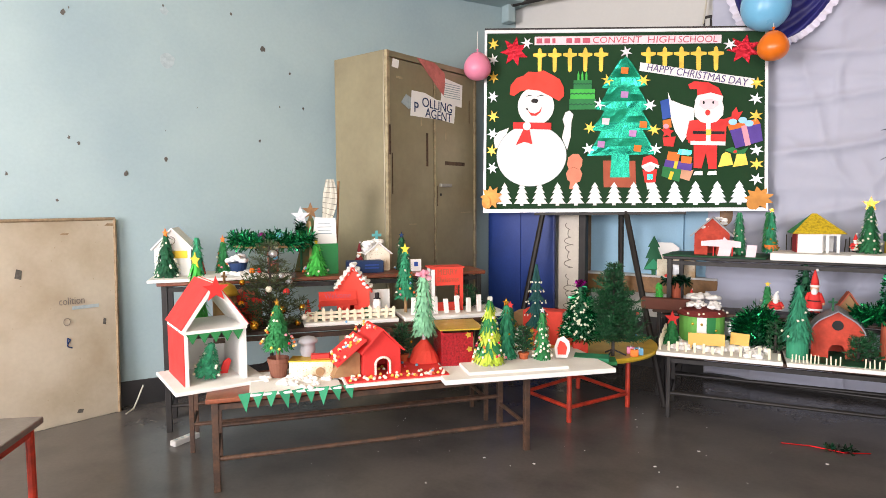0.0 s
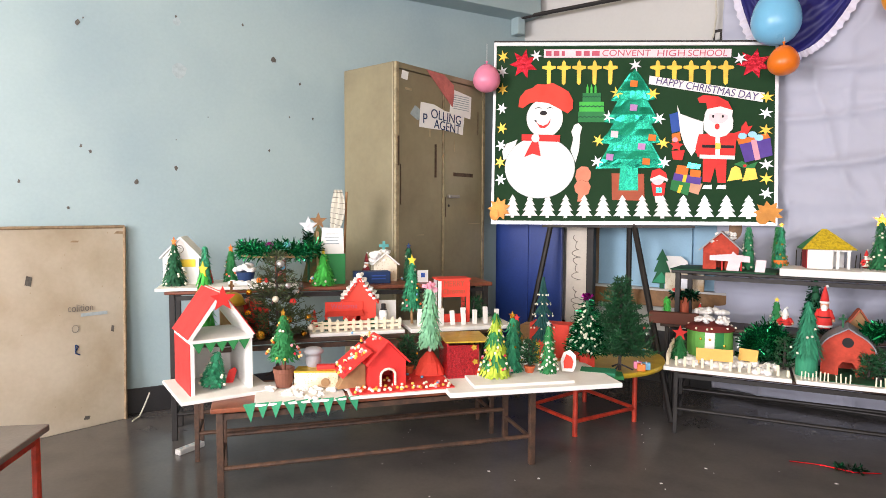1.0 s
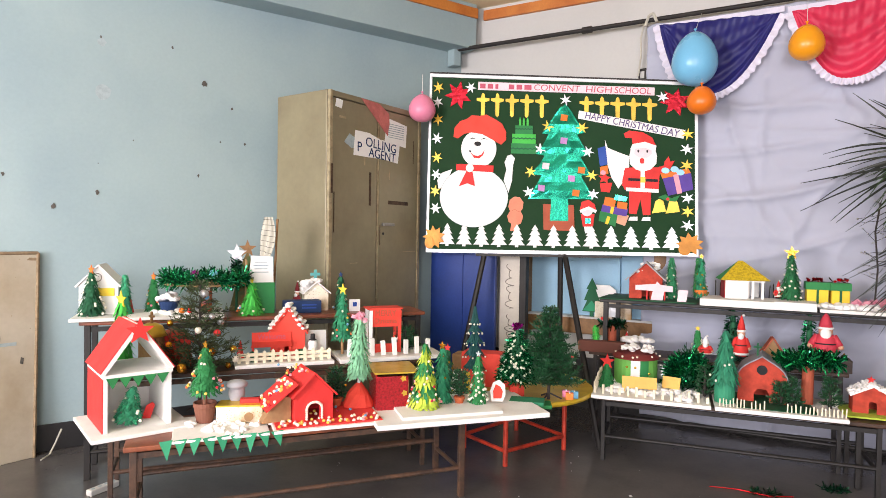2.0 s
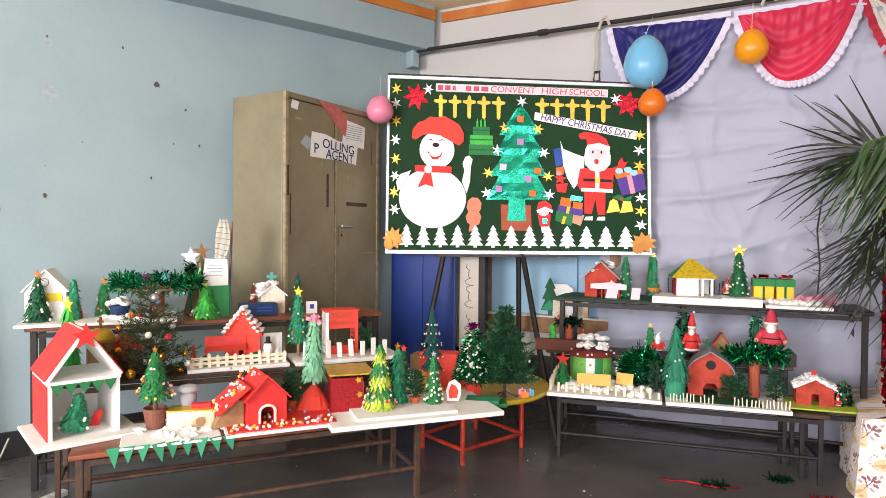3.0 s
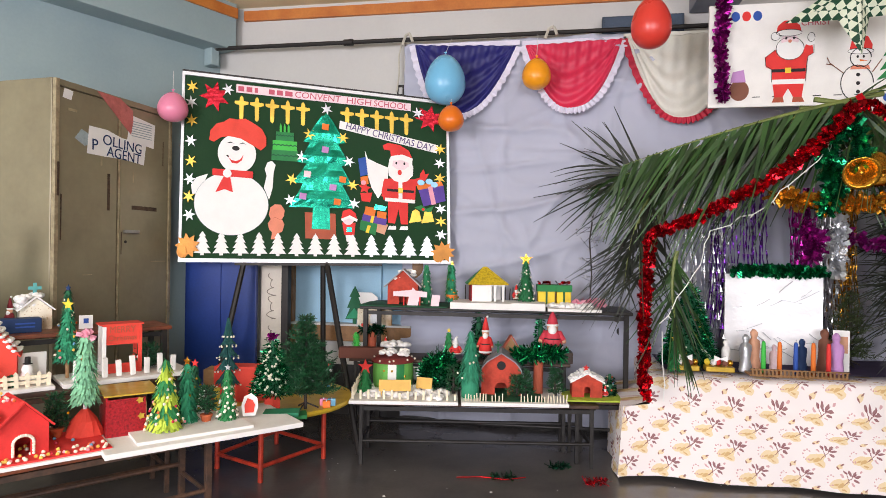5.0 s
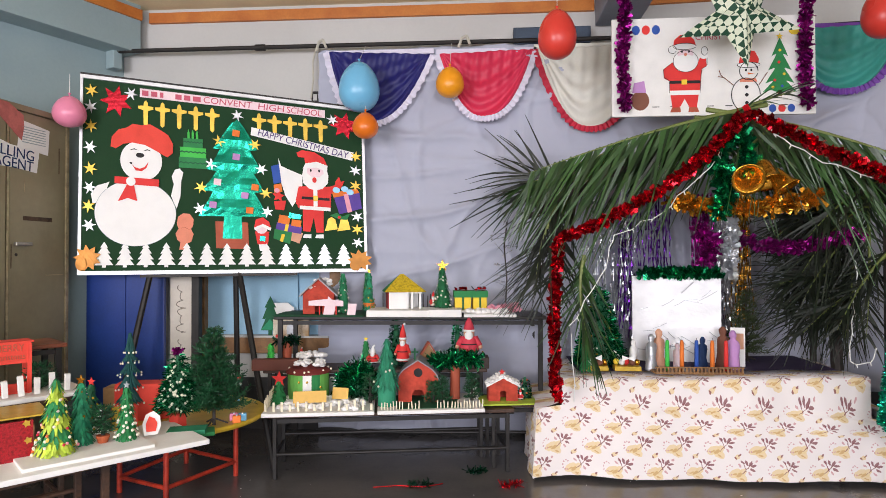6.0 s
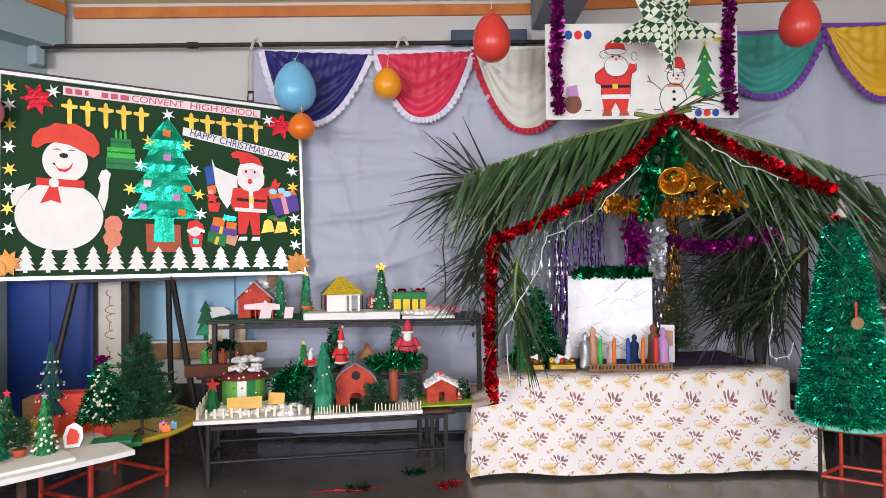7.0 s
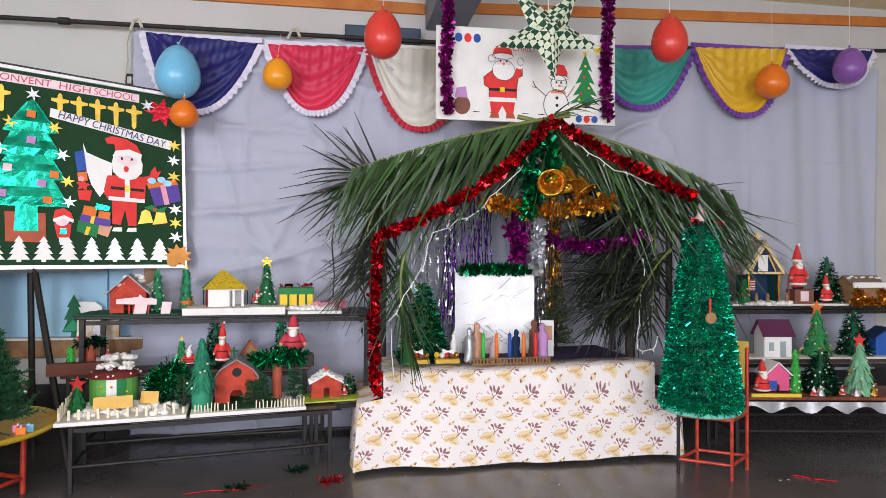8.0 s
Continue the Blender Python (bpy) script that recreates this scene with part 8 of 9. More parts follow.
part("side_wall", Mb().box((-0.005, 0.03, 0.055), (0.006, 0.06, 0.11)), m_white, wb_)
a_, b_ = g(0.36, 0.44), g(0.74, 0.44)
fence(a_.x, a_.y, b_.x, b_.y, ZM, 0.055, 12, "pale wooden picket fence before the church", w=0.014, rails=(0.3, 0.65), pointed=True)
for u_ in (0.42, 0.5, 0.62):
    p = g(u_, 0.48)
    fringe_tree(p.x, p.y, ZM, 0.045, 0.016, m_dgreen, "tiny dark green paper bush by the fence", 4, 10)
p = g(0.82, 0.56)
fringe_tree(p.x, p.y, ZM, 0.29, 0.056, m_teal, "green felt tree with a yellow star and brown trunk", 9, 20, star=(0.028, m_yellowpaper), trunk=0.07, beads=m_bead, nb=16)
p = g(0.37, 0.56)
lone("red_paper_cone", Mb().lathe([(0.02, 0), (0.021, 0.004), (0.003, 0.1)], n=18), m_red, "small red paper cone on the bench", "cone", place=pose(p.x, p.y, ZB))
p = g(0.1, 0.58)
house(p.x, p.y, ZB, RA + 3, 0.14, 0.1, 0.11, 0.045, m_red, m_brick, "red card house edged with white beads", dec=True)
p = g(1.02, 0.58)
mh = thing("merry_christmas_stall", p.x, p.y, ZM + 0.002, RA - 2, "red card stall with a hand-lettered Christmas sign", "model house", "handmade model houses")
part("sign_board", Mb().box((0, -0.04, 0.165), (0.15, 0.006, 0.085)), m_redorange, mh)
part("roof", Mb().box((0, 0.01, 0.208), (0.17, 0.11, 0.006)), m_redorange, mh)
for x, y in ((-0.07, -0.04), (0.07, -0.04), (-0.07, 0.05), (0.07, 0.05)):
    part("post", Mb().box((x, y, 0.1), (0.014, 0.014, 0.2)), m_redorange if x > 0 else m_white, mh)
part("counter", Mb().box((0.0, -0.03, 0.02), (0.13, 0.01, 0.04)), m_redorange, mh)
words("MERRY", 0.04, m_brick, mh, pose(0, -0.0445, 0.186, 90), wide=0.1)
words("Christmas", 0.034, m_brick, mh, pose(0, -0.0445, 0.15, 90), wide=0.11)
for i in range(8):
    p = g(0.83 + i * 0.053, 0.435)
    lone("white_foam_block", Mb().box((0, 0, 0.04), (0.02, 0.018, 0.08 - 0.014 * (i % 2))), m_foam, "upright white foam block in a row", "foam block", "white foam blocks", bevel=0.002, place=pose(p.x, p.y, ZM + 0.006 * (1 - i % 2), 0, rnd(-4, 4), RA))
p = g(1.14, 0.6)
fir(p.x, p.y, ZM, 0.1, 0.05, m_needle, "small spiky dark bush with red berries", 6, 8, 0.01, ornaments=[(m_red, 0.007), (m_white, 0.007), (m_red, 0.006)], legs=False, nlen=0.02)
# lime tree standing on the bench end
lt = fringe_tree(-1.33, 1.954, ZB + 0.03, 0.255, 0.055, m_lime, "bright lime green fringed paper tree with a yellow star", 7, 14, star=(0.036, m_yellowpaper), leaf=0.6)
part("red_stand", Mb().lathe([(0.035, -0.03), (0.03, -0.01), (0.02, 0.01)], n=14), m_red, lt)

# ---- tall bench ----
p = g(0.0, 0.88)
sheet(p.x, p.y, ZC, RA, 0.62, 0.33, 0.014, "white foam sheet on the tall bench")
p = g(0.68, 0.86)
ZT = ZC + 0.014
p = g(-0.24, 0.82)
fringe_tree(p.x, p.y, ZT, 0.19, 0.06, m_dgreen, "dark green crepe tree with an orange star", 7, 18, star=(0.022, m_orangepaper), beads=m_beadwhite, nb=24)
p = g(-0.21, 0.95)
wh = house(p.x, p.y, ZT, RA - 6, 0.16, 0.12, 0.13, 0.085, m_white, m_white, "plain white card house with a yellow sign", door=(0.02, 0.03))
part("yellow_sign", Mb().box((0.03, -0.064, 0.1), (0.07, 0.003, 0.035)), m_yellowpaper, wh)
part("circle_mark", Mb().path([(0.018 * math.cos(i * 0.5) - 0.005, -0.0625, 0.165 + 0.018 * math.sin(i * 0.5)) for i in range(14)], 0.0015, 5), ink, wh)
p = g(-0.11, 0.86)
fringe_tree(p.x, p.y, ZT, 0.175, 0.034, m_teal, "slim green paper tree on the tall bench", 7, 14)
p = g(-0.1, 0.92)
lone("red_paper_cone", Mb().lathe([(0.022, 0), (0.023, 0.004), (0.003, 0.1)], n=18), m_red, "small red paper cone on the tall bench", "cone", place=pose(p.x, p.y, ZT))
p = g(0.0, 0.97)
fringe_tree(p.x, p.y, ZT, 0.15, 0.042, m_green, "small green tree with an orange star", 7, 16, star=(0.02, m_orangepaper), beads=m_bead, nb=20)
p = g(0.07, 0.88)
bp_ = thing("blue_pot_of_cotton", p.x, p.y, ZT, 0, "blue paper pot heaped with cotton wool", "pot")
part("pot", Mb().lathe([(0.03, 0), (0.045, 0.05), (0.047, 0.052)], n=18), m_navy, bp_)
fluff(bp_, [(rnd(-0.035, 0.035), rnd(-0.035, 0.035), 0.06 + rnd(0, 0.03)) for _ in range(14)], 0.018)
p = g(0.09, 0.8)
snow(p.x - 0.09, p.y - 0.04, p.x + 0.08, p.y + 0.05, ZT + 0.002, 16, 0.018, "cotton wool snow on the tall bench")
# palm-like tinsel umbrella
p = g(0.23, 0.86)
um = thing("tinsel_umbrella", p.x, p.y, ZC, RA, "brown card disc on a trunk ringed with green tinsel", "ornament")
part("trunk", Mb().tube((0, 0, 0), (0, 0, 0.15), 0.026, n=14), m_brick, um)
part("disc", Mb().lathe([(0.17, 0.142), (0.185, 0.146), (0.18, 0.152), (0.02, 0.156)], n=28), m_card, um)
part("tinsel_ring", tinsel(Mb(), [(0.175 * math.cos(i * 0.3), 0.165 * math.sin(i * 0.3), 0.172 + 0.012 * math.sin(i * 1.7)) for i in range(22)], 0.04, 1300, 0.05, 0.005), m_tgreen, um)
for x, m_ in ((-0.05, m_tpurple), (0.03, m_bblue)):
    part("foil_ball", Mb().ball((x, -0.02, 0.19), 0.022, 10), m_, um)
p = g(0.42, 1.0)
bt = thing("brown_leaf_tree", p.x, p.y, ZC, RA, "flat card tree painted dark green with a gold star", "card tree")
part("card", Mb().prism([(-0.085, 0.0), (0.085, 0.0), (0.05, 0.15), (0.06, 0.15), (0.0, 0.3), (-0.06, 0.15), (-0.05, 0.15)], 0.008), mat("dark_olive_card", (70, 84, 48), rough=0.8, var=0.25, scale=30, second=(120, 84, 44)), bt)
star3(bt, 0.31, 0.045, m_brownwood)
part("strut", Mb().box((0, 0.03, 0.08), (0.02, 0.06, 0.16)), m_card, bt)
p = g(0.47, 0.88)
gh = thing("green_paper_book_house", p.x, p.y, ZC, RA, "green card box with a tall white paper page on top", "box")
part("box_body", Mb().box((0.01, 0, 0.075), (0.12, 0.08, 0.15)), m_green, gh, bevel=0.002)
part("page", Mb().prism([(-0.06, 0.15), (0.06, 0.15), (0.055, 0.275), (-0.045, 0.28)], 0.004, pose(0.005, -0.03, 0)), m_white, gh)
for i in range(4):
    part("script_bar", Mb().box((0.005, -0.0315, 0.2 + i * 0.016), (0.07 - 0.01 * (i % 2), 0.0015, 0.004)), m_stain, gh)
part("stiffener", Mb().box((-0.062, 0, 0.13), (0.006, 0.08, 0.26)), m_card, gh)
p = g(0.43, 0.78)
fringe_tree(p.x, p.y, ZC, 0.15, 0.066, m_lime, "bright green paper cone tree with a yellow star", 6, 22, star=(0.014, m_yellowpaper), beads=m_bead, nb=14, leaf=0.1)
p = g(0.54, 1.0)
hc = thing("hung_striped_cloth", p.x, p.y, ZC, 20, "striped fringed cloth hung over a stick", "cloth")
part("stick", Mb().tube((0, 0.01, 0), (0.02, 0.01, 0.46), 0.006), m_brownwood, hc)
mb = Mb()
for j in range(19):
    for i in range(11):
        t = j / 18
        mb.v.append((-0.02 + 0.075 * (i / 10 - 0.5) * (0.55 + 0.6 * math.sin(math.pi * min(1, t * 1.1))) - 0.05 * t * t + 0.02 * t, -0.012 + 0.01 * math.sin(i * 1.5 + t * 3), 0.47 - 0.23 * t - 0.03 * t * i / 10 - 0.012 * (i % 2) * (j == 18)))
mb.f = [(j * 11 + i, j * 11 + i + 1, (j + 1) * 11 + i + 1, (j + 1) * 11 + i) for j in range(18) for i in range(10)]
part("cloth", mb, m_striped, hc, smooth=True)
for j in range(1, 18, 2):
    part("stripe", Mb().path([Vector(mb.v[j * 11 + i]) + Vector((0, -0.002, 0)) for i in range(11)], 0.0014, 4), m_chip, hc)
p = g(0.37, 1.0)
sv = thing("silver_star_topper", p.x, p.y, ZC, RA, "crumpled silver foil star on a thin green stem", "star")
part("stem", Mb().tube((0, 0, 0), (0, 0, 0.25), 0.006, n=8), m_dgreen, sv)
part("tinsel_wrap", tinsel(Mb(), [(0, 0, 0.14), (0, 0, 0.25)], 0.03, 1500, 0.035, 0.006), m_tdark, sv)
star3(sv, 0.285, 0.05, m_silver)
p = g(0.67, 0.84)
bb = thing("blue_toy_box", p.x, p.y, ZC, RA, "dark blue plastic box with slots on the tall bench", "box")
part("box_body", Mb().box((0, 0, 0.03), (0.18, 0.08, 0.06)), m_navy, bb, bevel=0.003)
for z in (0.025, 0.04):
    part("slot", Mb().box((0.03, -0.041, z), (0.07, 0.003, 0.006)), m_bluepaper, bb)
p = g(0.66, 0.97)
gnome(p.x, p.y, ZC, 0.15, 0.026, "small dark red gnome doll on the tall bench", body=paper("maroon_felt", 122, 26, 34), hat=bpy.data.materials["maroon_felt"])
p = g(0.75, 0.97)
cch = house(p.x, p.y, ZC, RA, 0.12, 0.09, 0.09, 0.05, m_patterned, m_cotton, "white card church covered in cotton wool", door=(0.025, 0.04))
fluff(cch, [(rnd(-0.06, 0.06), rnd(-0.05, 0.05), 0.1 + rnd(0, 0.05)) for _ in range(20)], 0.02)
part("cross", Mb().box((0, 0, 0.175), (0.014, 0.006, 0.06)).box((0, 0, 0.182), (0.05, 0.006, 0.014)), paper("aqua_card", 88, 168, 168), cch)
p = g(0.87, 0.9)
fringe_tree(p.x, p.y, ZC, 0.17, 0.034, m_dgreen, "slim dark green tree with a blue star", 7, 14, star=(0.016, m_navy), beads=m_bead, nb=12)
p = g(0.93, 0.82)
wd_ = thing("white_window_card", p.x, p.y, ZC, RA, "small white card with a drawn window", "card")
part("card_face", Mb().box((0, 0, 0.03), (0.055, 0.006, 0.06)), m_white, wd_)
part("drawn_window", Mb().box((0, -0.004, 0.035), (0.02, 0.002, 0.022)), m_bluepaper, wd_)
part("foot", Mb().box((0, 0.012, 0.004), (0.04, 0.02, 0.008)), m_white, wd_)

# ---- low bench under the curtain ----
ZD = 0.318
c9, s9 = math.cos(radians(RD)), math.sin(radians(RD))


def d9(a, b):
    return Vector((0.21 + a * c9 - b * s9, 3.36 + a * s9 + b * c9))


p = d9(0.26, 0.18)
sheet(p.x, p.y, ZD, RD, 0.53, 0.4, 0.018, "white foam base with snow and matchstick fence")
p = d9(0.8, 0.16)
sheet(p.x, p.y, ZD, RD, 0.52, 0.36, 0.018, "white foam base of the red barn scene")
p = d9(0.79, 0.16)
sheet(p.x, p.y, ZD + 0.018, RD, 0.32, 0.3, 0.004, "dark green card lawn before the red barn", m_dgreen, "green_lawn_card")
ZG = ZD + 0.02
a_, b_ = d9(0.01, 0.01), d9(0.51, 0.005)
fence(a_.x, a_.y, b_.x, b_.y, ZG, 0.04, 14, "row of short pale sticks along the foam edge", w=0.011, rails=(), jitter=0.35)
a_, b_ = d9(0.01, 0.02), d9(0.01, 0.33)
fence(a_.x, a_.y, b_.x, b_.y, ZG, 0.06, 10, "row of short pale sticks along the foam end", w=0.011, rails=(), jitter=0.3)
for u0, u1, n_ in ((0.56, 0.66, 8), (0.69, 0.74, 4), (0.83, 0.88, 4), (0.9, 1.05, 11)):
    a_, b_ = d9(u0, 0.0), d9(u1, 0.0)
    fence(a_.x, a_.y, b_.x, b_.y, ZG, 0.034, n_, "row of pale matchsticks along the foam edge", w=0.005, rails=(), jitter=0.2)
p = d9(0.27, 0.15)
snow(p.x - 0.2, p.y - 0.1, p.x + 0.2, p.y + 0.1, ZG + 0.003, 40, 0.022, "cotton wool snow around the green drum house")
dh_ = thing("green_drum_house", 0.335, 3.69, ZG, 0, "round green paper house with a white stripe and brown roof", "model house", "handmade model houses")
part("wall", Mb().lathe([(0.105, 0), (0.107, 0.06), (0.106, 0.135)], n=28), paper("apple_green_paper", 108, 182, 84), dh_)
for a0_, m_ in ((-1.35, m_white), (-0.95, m_green)):
    mb = Mb()
    for i in range(5):
        for z in (0.001, 0.134):
            aa = a0_ - 0.21 + 0.105 * i
            mb.v.append((0.109 * math.cos(aa), 0.109 * math.sin(aa), z))
    mb.f = [(2 * i, 2 * i + 2, 2 * i + 3, 2 * i + 1) for i in range(4)]
    part("stripe", mb, m_, dh_)
part("roof", Mb().lathe([(0.115, 0.135), (0.116, 0.142), (0.09, 0.16), (0.02, 0.168)], n=28), paper("maroon_card", 118, 40, 36), dh_)
fluff(dh_, [(rnd(-0.06, 0.07), rnd(-0.05, 0.05), 0.175 + rnd(0, 0.015)) for _ in range(34)], 0.016)
beads_on(dh_, 0.15, 0.16, 0.11, 20, m_beadwhite, 0.006, 5)
for aa, z in ((-1.9, 0.05), (-1.75, 0.1), (-1.36, 0.05), (-1.36, 0.1), (-0.7, 0.07)):
    part("button", Mb().ball((0.108 * math.cos(aa), 0.108 * math.sin(aa), z), 0.007, 6), m_beadgold, dh_)
fringe_tree(0.232, 3.53, ZG, 0.115, 0.05, m_green, "small green felt tree with a large red star", 5, 16, star=(0.04, m_red))
for x, y, w_, rz in ((0.405, 3.47, 0.16, 14), (0.53, 3.56, 0.085, -10)):
    bn = thing("card_bench", x, y, ZG, rz, "little yellow card bench in the cotton snow", "model bench")
    part("back_panel", Mb().box((0, 0, 0.052), (w_, 0.004, 0.056), m=pose(0, 0, 0, -14, 0, 0)), mat("honey_card", (222, 178, 92), rough=0.7, var=0.06) if w_ > 0.1 else bpy.data.materials["honey_card"], bn)
    for x2 in (-w_ * 0.42, w_ * 0.42):
        part("leg", Mb().box((x2, 0.008, 0.014), (0.006, 0.006, 0.028)), bpy.data.materials["honey_card"], bn)
fg = thing("frosted_jar", 0.455, 3.78, ZG, 0, "frosted grey ball jar in the cotton snow", "jar")
part("bowl", Mb().lathe([(0.025, 0), (0.046, 0.03), (0.045, 0.055), (0.025, 0.08), (0.028, 0.088)], n=20), m_silverflat, fg, smooth=True)
part("lid", Mb().lathe([(0.03, 0.088), (0.03, 0.096), (0.008, 0.1)], n=20), m_white, fg)
hp = thing("tinsel_heap", 0.585, 3.72, ZG, 0, "heap of shiny green tinsel behind the jar", "tinsel")
mb = Mb()
for _ in range(1500):
    a, b, c_ = rnd(-1, 1), rnd(-1, 1), rnd(0, 1)
    k = math.sqrt(a * a + b * b + c_ * c_) + 0.01
    mb.fleck((0.12 * a / k * rnd(0.5, 1), 0.07 * b / k * rnd(0.5, 1), 0.02 + 0.17 * c_ / k * rnd(0.6, 1)), (a + rnd(-1, 1), b + rnd(-1, 1), c_ + rnd(-1, 1)), rnd(0.025, 0.05), rnd(0.004, 0.008))
tagged(part("strand_mass", mb, m_tgreen, hp), kind="stuff")
part("core", Mb().ball((0, 0, 0.05), 0.05, 10), m_dgreen, hp)
ct_ = fringe_tree(0.772, 3.55, ZG, 0.325, 0.068, paper("sea_green_crepe", 40, 138, 104, islands=0.25), "sea-green crepe tree on a green paper drum", 8, 26, trunk=0.09, leaf=0.9, beads=m_beadwhite, nb=8)
part("drum", Mb().lathe([(0.045, 0), (0.044, 0.1), (0.04, 0.102)], n=22), bpy.data.materials["sea_green_crepe"], ct_)
rb_ = thing("red_barn", 0.915, 3.7, ZG, RD - 6, "rough painted red barn with a curved grey roof", "model house", "handmade model houses")
arc = [(0.1, 0.12), (0.096, 0.132), (0.085, 0.15), (0.07, 0.166), (0.05, 0.18), (0.026, 0.194), (0.0, 0.21), (-0.026, 0.194), (-0.05, 0.18), (-0.07, 0.166), (-0.085, 0.15), (-0.096, 0.132), (-0.1, 0.12)]
part("front_wall", Mb().prism([(-0.1, 0), (-0.032, 0), (-0.032, 0.04), (-0.018, 0.062), (0.018, 0.062), (0.032, 0.04), (0.032, 0), (0.1, 0)] + arc, 0.006, pose(0, -0.08, 0)), m_brickpaint, rb_)
part("back_wall", Mb().prism([(-0.1, 0), (0.1, 0)] + arc, 0.006, pose(0, 0.074, 0)), m_brickpaint, rb_)
for sx in (-1, 1):
    part("side_wall", Mb().box((sx * 0.097, 0, 0.06), (0.006, 0.148, 0.12)), m_brickpaint, rb_)
mb = Mb()
for x, z in arc:
    k = 1.06
    mb.v += [(x * k, -0.1, 0.12 + (z - 0.12) * 1.08), (x * k, 0.09, 0.12 + (z - 0.12) * 1.08)]
mb.f = [(2 * i, 2 * i + 1, 2 * i + 3, 2 * i + 2) for i in range(12)]
part("roof", mb, paper("grey_card", 138, 142, 150), rb_).modifiers.new("thickness", "SOLIDIFY").thickness = 0.005
part("round_window", Mb().tube((0.0, -0.0805, 0.15), (0.0, -0.083, 0.15), 0.022, n=20), m_black_ink, rb_)
part("cross", Mb().box((-0.02, -0.02, 0.235), (0.008, 0.006, 0.06)).box((-0.02, -0.02, 0.245), (0.036, 0.006, 0.008)), m_dgreen, rb_)
for x, y, h_ in ((0.68, 3.6, 0.14), (1.0, 3.6, 0.1), (1.04, 3.62, 0.12), (1.19, 3.68, 0.13)):
    fir(x, y, ZG, h_, 0.03, m_needle, "small spray of green fir leaning on the barn scene", 8, 5, 0.01, legs=False, nlen=0.016)
pm = thing("paper_palm", 1.1, 3.72, ZG, 0, "brown card palm trunk crowned with green tinsel", "tree")
part("trunk", Mb().tube((0, 0, 0), (0.004, 0, 0.2), 0.026, 0.024, 14), m_brick, pm)
part("crown", tinsel(Mb(), [(0.12 * math.cos(i * 0.7) * k, 0.05 * math.sin(i * 0.7) * k, 0.2 + 0.01 * math.sin(i)) for k in (1, 0.5) for i in range(10)], 0.04, 1100, 0.05, 0.007), m_tgreen, pm)
rr_ = house(1.345, 3.75, 0.325 + 0.008, RD - 4, 0.15, 0.1, 0.075, 0.04, m_brickpaint, m_cotton, "small red cottage with snow on its roof", door=(0.03, 0.045), cotton=True)
star3(rr_, 0.14, 0.018, m_red)
sheet(1.345, 3.74, 0.325, RD, 0.36, 0.22, 0.008, "yellow-green card base of the small red cottage", m_ygreen, "yellow_green_card")
snowman(1.2, 3.74, 0.333, 0.095, "small cotton snowman beside the red cottage")
tinsel_tree(1.465, 3.78, 0.333, 0.12, 0.03, m_tdark, "tiny dark tinsel tree with red baubles", 260, beads=m_bead, nb=16, length=0.014)
gnome(1.44, 3.74, 0.333, 0.06, 0.016, "tiny red doll beside the dark tree")

# ---- narrow bench behind ----
ZN = 0.475
lg = thing("brown_log_box", 0.15, 3.72, ZN, RD, "long brown card log box on the narrow bench", "box")
part("log", Mb().box((0.0, 0.0, 0.03), (0.24, 0.05, 0.06)), paper("dark_brown_card", 104, 58, 46), lg, bevel=0.004)
part("end_patch", Mb().box((-0.121, 0, 0.03), (0.003, 0.04, 0.045)), m_card, lg)
fringe_tree(0.08, 3.84, ZN + 0.01, 0.11, 0.03, m_lime, "small bright green tree on the narrow bench", 5, 12)
tr_ = thing("paper_palm", 0.165, 3.86, ZN, 0, "short brown trunk crowned with green tinsel", "tree")
part("trunk", Mb().tube((0, 0, 0), (0, 0, 0.13), 0.024, n=12), m_brick, tr_)
part("crown", tinsel(Mb(), [(0.06 * math.cos(i * 0.8), 0.03 * math.sin(i * 0.8), 0.14) for i in range(9)], 0.03, 900, 0.034, 0.006), m_tdark, tr_)
gnome(0.13, 3.84, 0.625, 0.045, 0.022, "little red and white doll head on the tinsel")
gnome(0.245, 3.86, ZN + 0.03, 0.07, 0.02, "little red gnome doll beside cotton snow")
snow(0.24, 3.8, 0.38, 3.88, 0.535, 16, 0.024, "cotton wool heap on the narrow bench")
fringe_tree(0.61, 3.84, ZN + 0.02, 0.12, 0.034, m_green, "small green tree with a yellow star", 6, 14, star=(0.014, m_yellowpaper), beads=m_beadwhite, nb=12)
gnome(0.65, 3.83, ZN + 0.02, 0.1, 0.036, "white-haired red felt doll on the narrow bench", hat=m_white)
tinsel_tree(0.77, 3.88, ZN + 0.01, 0.27, 0.05, m_tdark, "tall slim dark tinsel tree with a white top", 900, length=0.022)
gnome(0.812, 3.84, ZN + 0.02, 0.22, 0.042, "tall red gnome doll with a white beard")
af = thing("a_frame_hut", 0.95, 3.86, ZN + 0.045, RD, "tiny brown A-frame hut with a red roof edge", "model house", "handmade model houses")
part("gable", Mb().prism([(-0.05, 0), (0.05, 0), (0, 0.08)], 0.05, pose(0, -0.02, 0)), m_card, af)
for sx in (-1, 1):
    part("roof", Mb().box((sx * 0.029, 0.003, 0.045), (0.105, 0.07, 0.006), m=Matrix.Translation((0, 0, 0)) @ pose(sx * 0.029, 0, 0.045, 0, sx * 58, 0) @ pose(-sx * 0.029, 0, -0.045)), m_brick, af)
plt_ = lone("small_card_shelf", Mb().box((0, 0, 0.03), (0.19, 0.1, 0.06)), m_darkwood, "small dark block under the santa doll", "block", bevel=0.003, place=pose(1.18, 3.87, ZN, 0, 0, RD - 4))
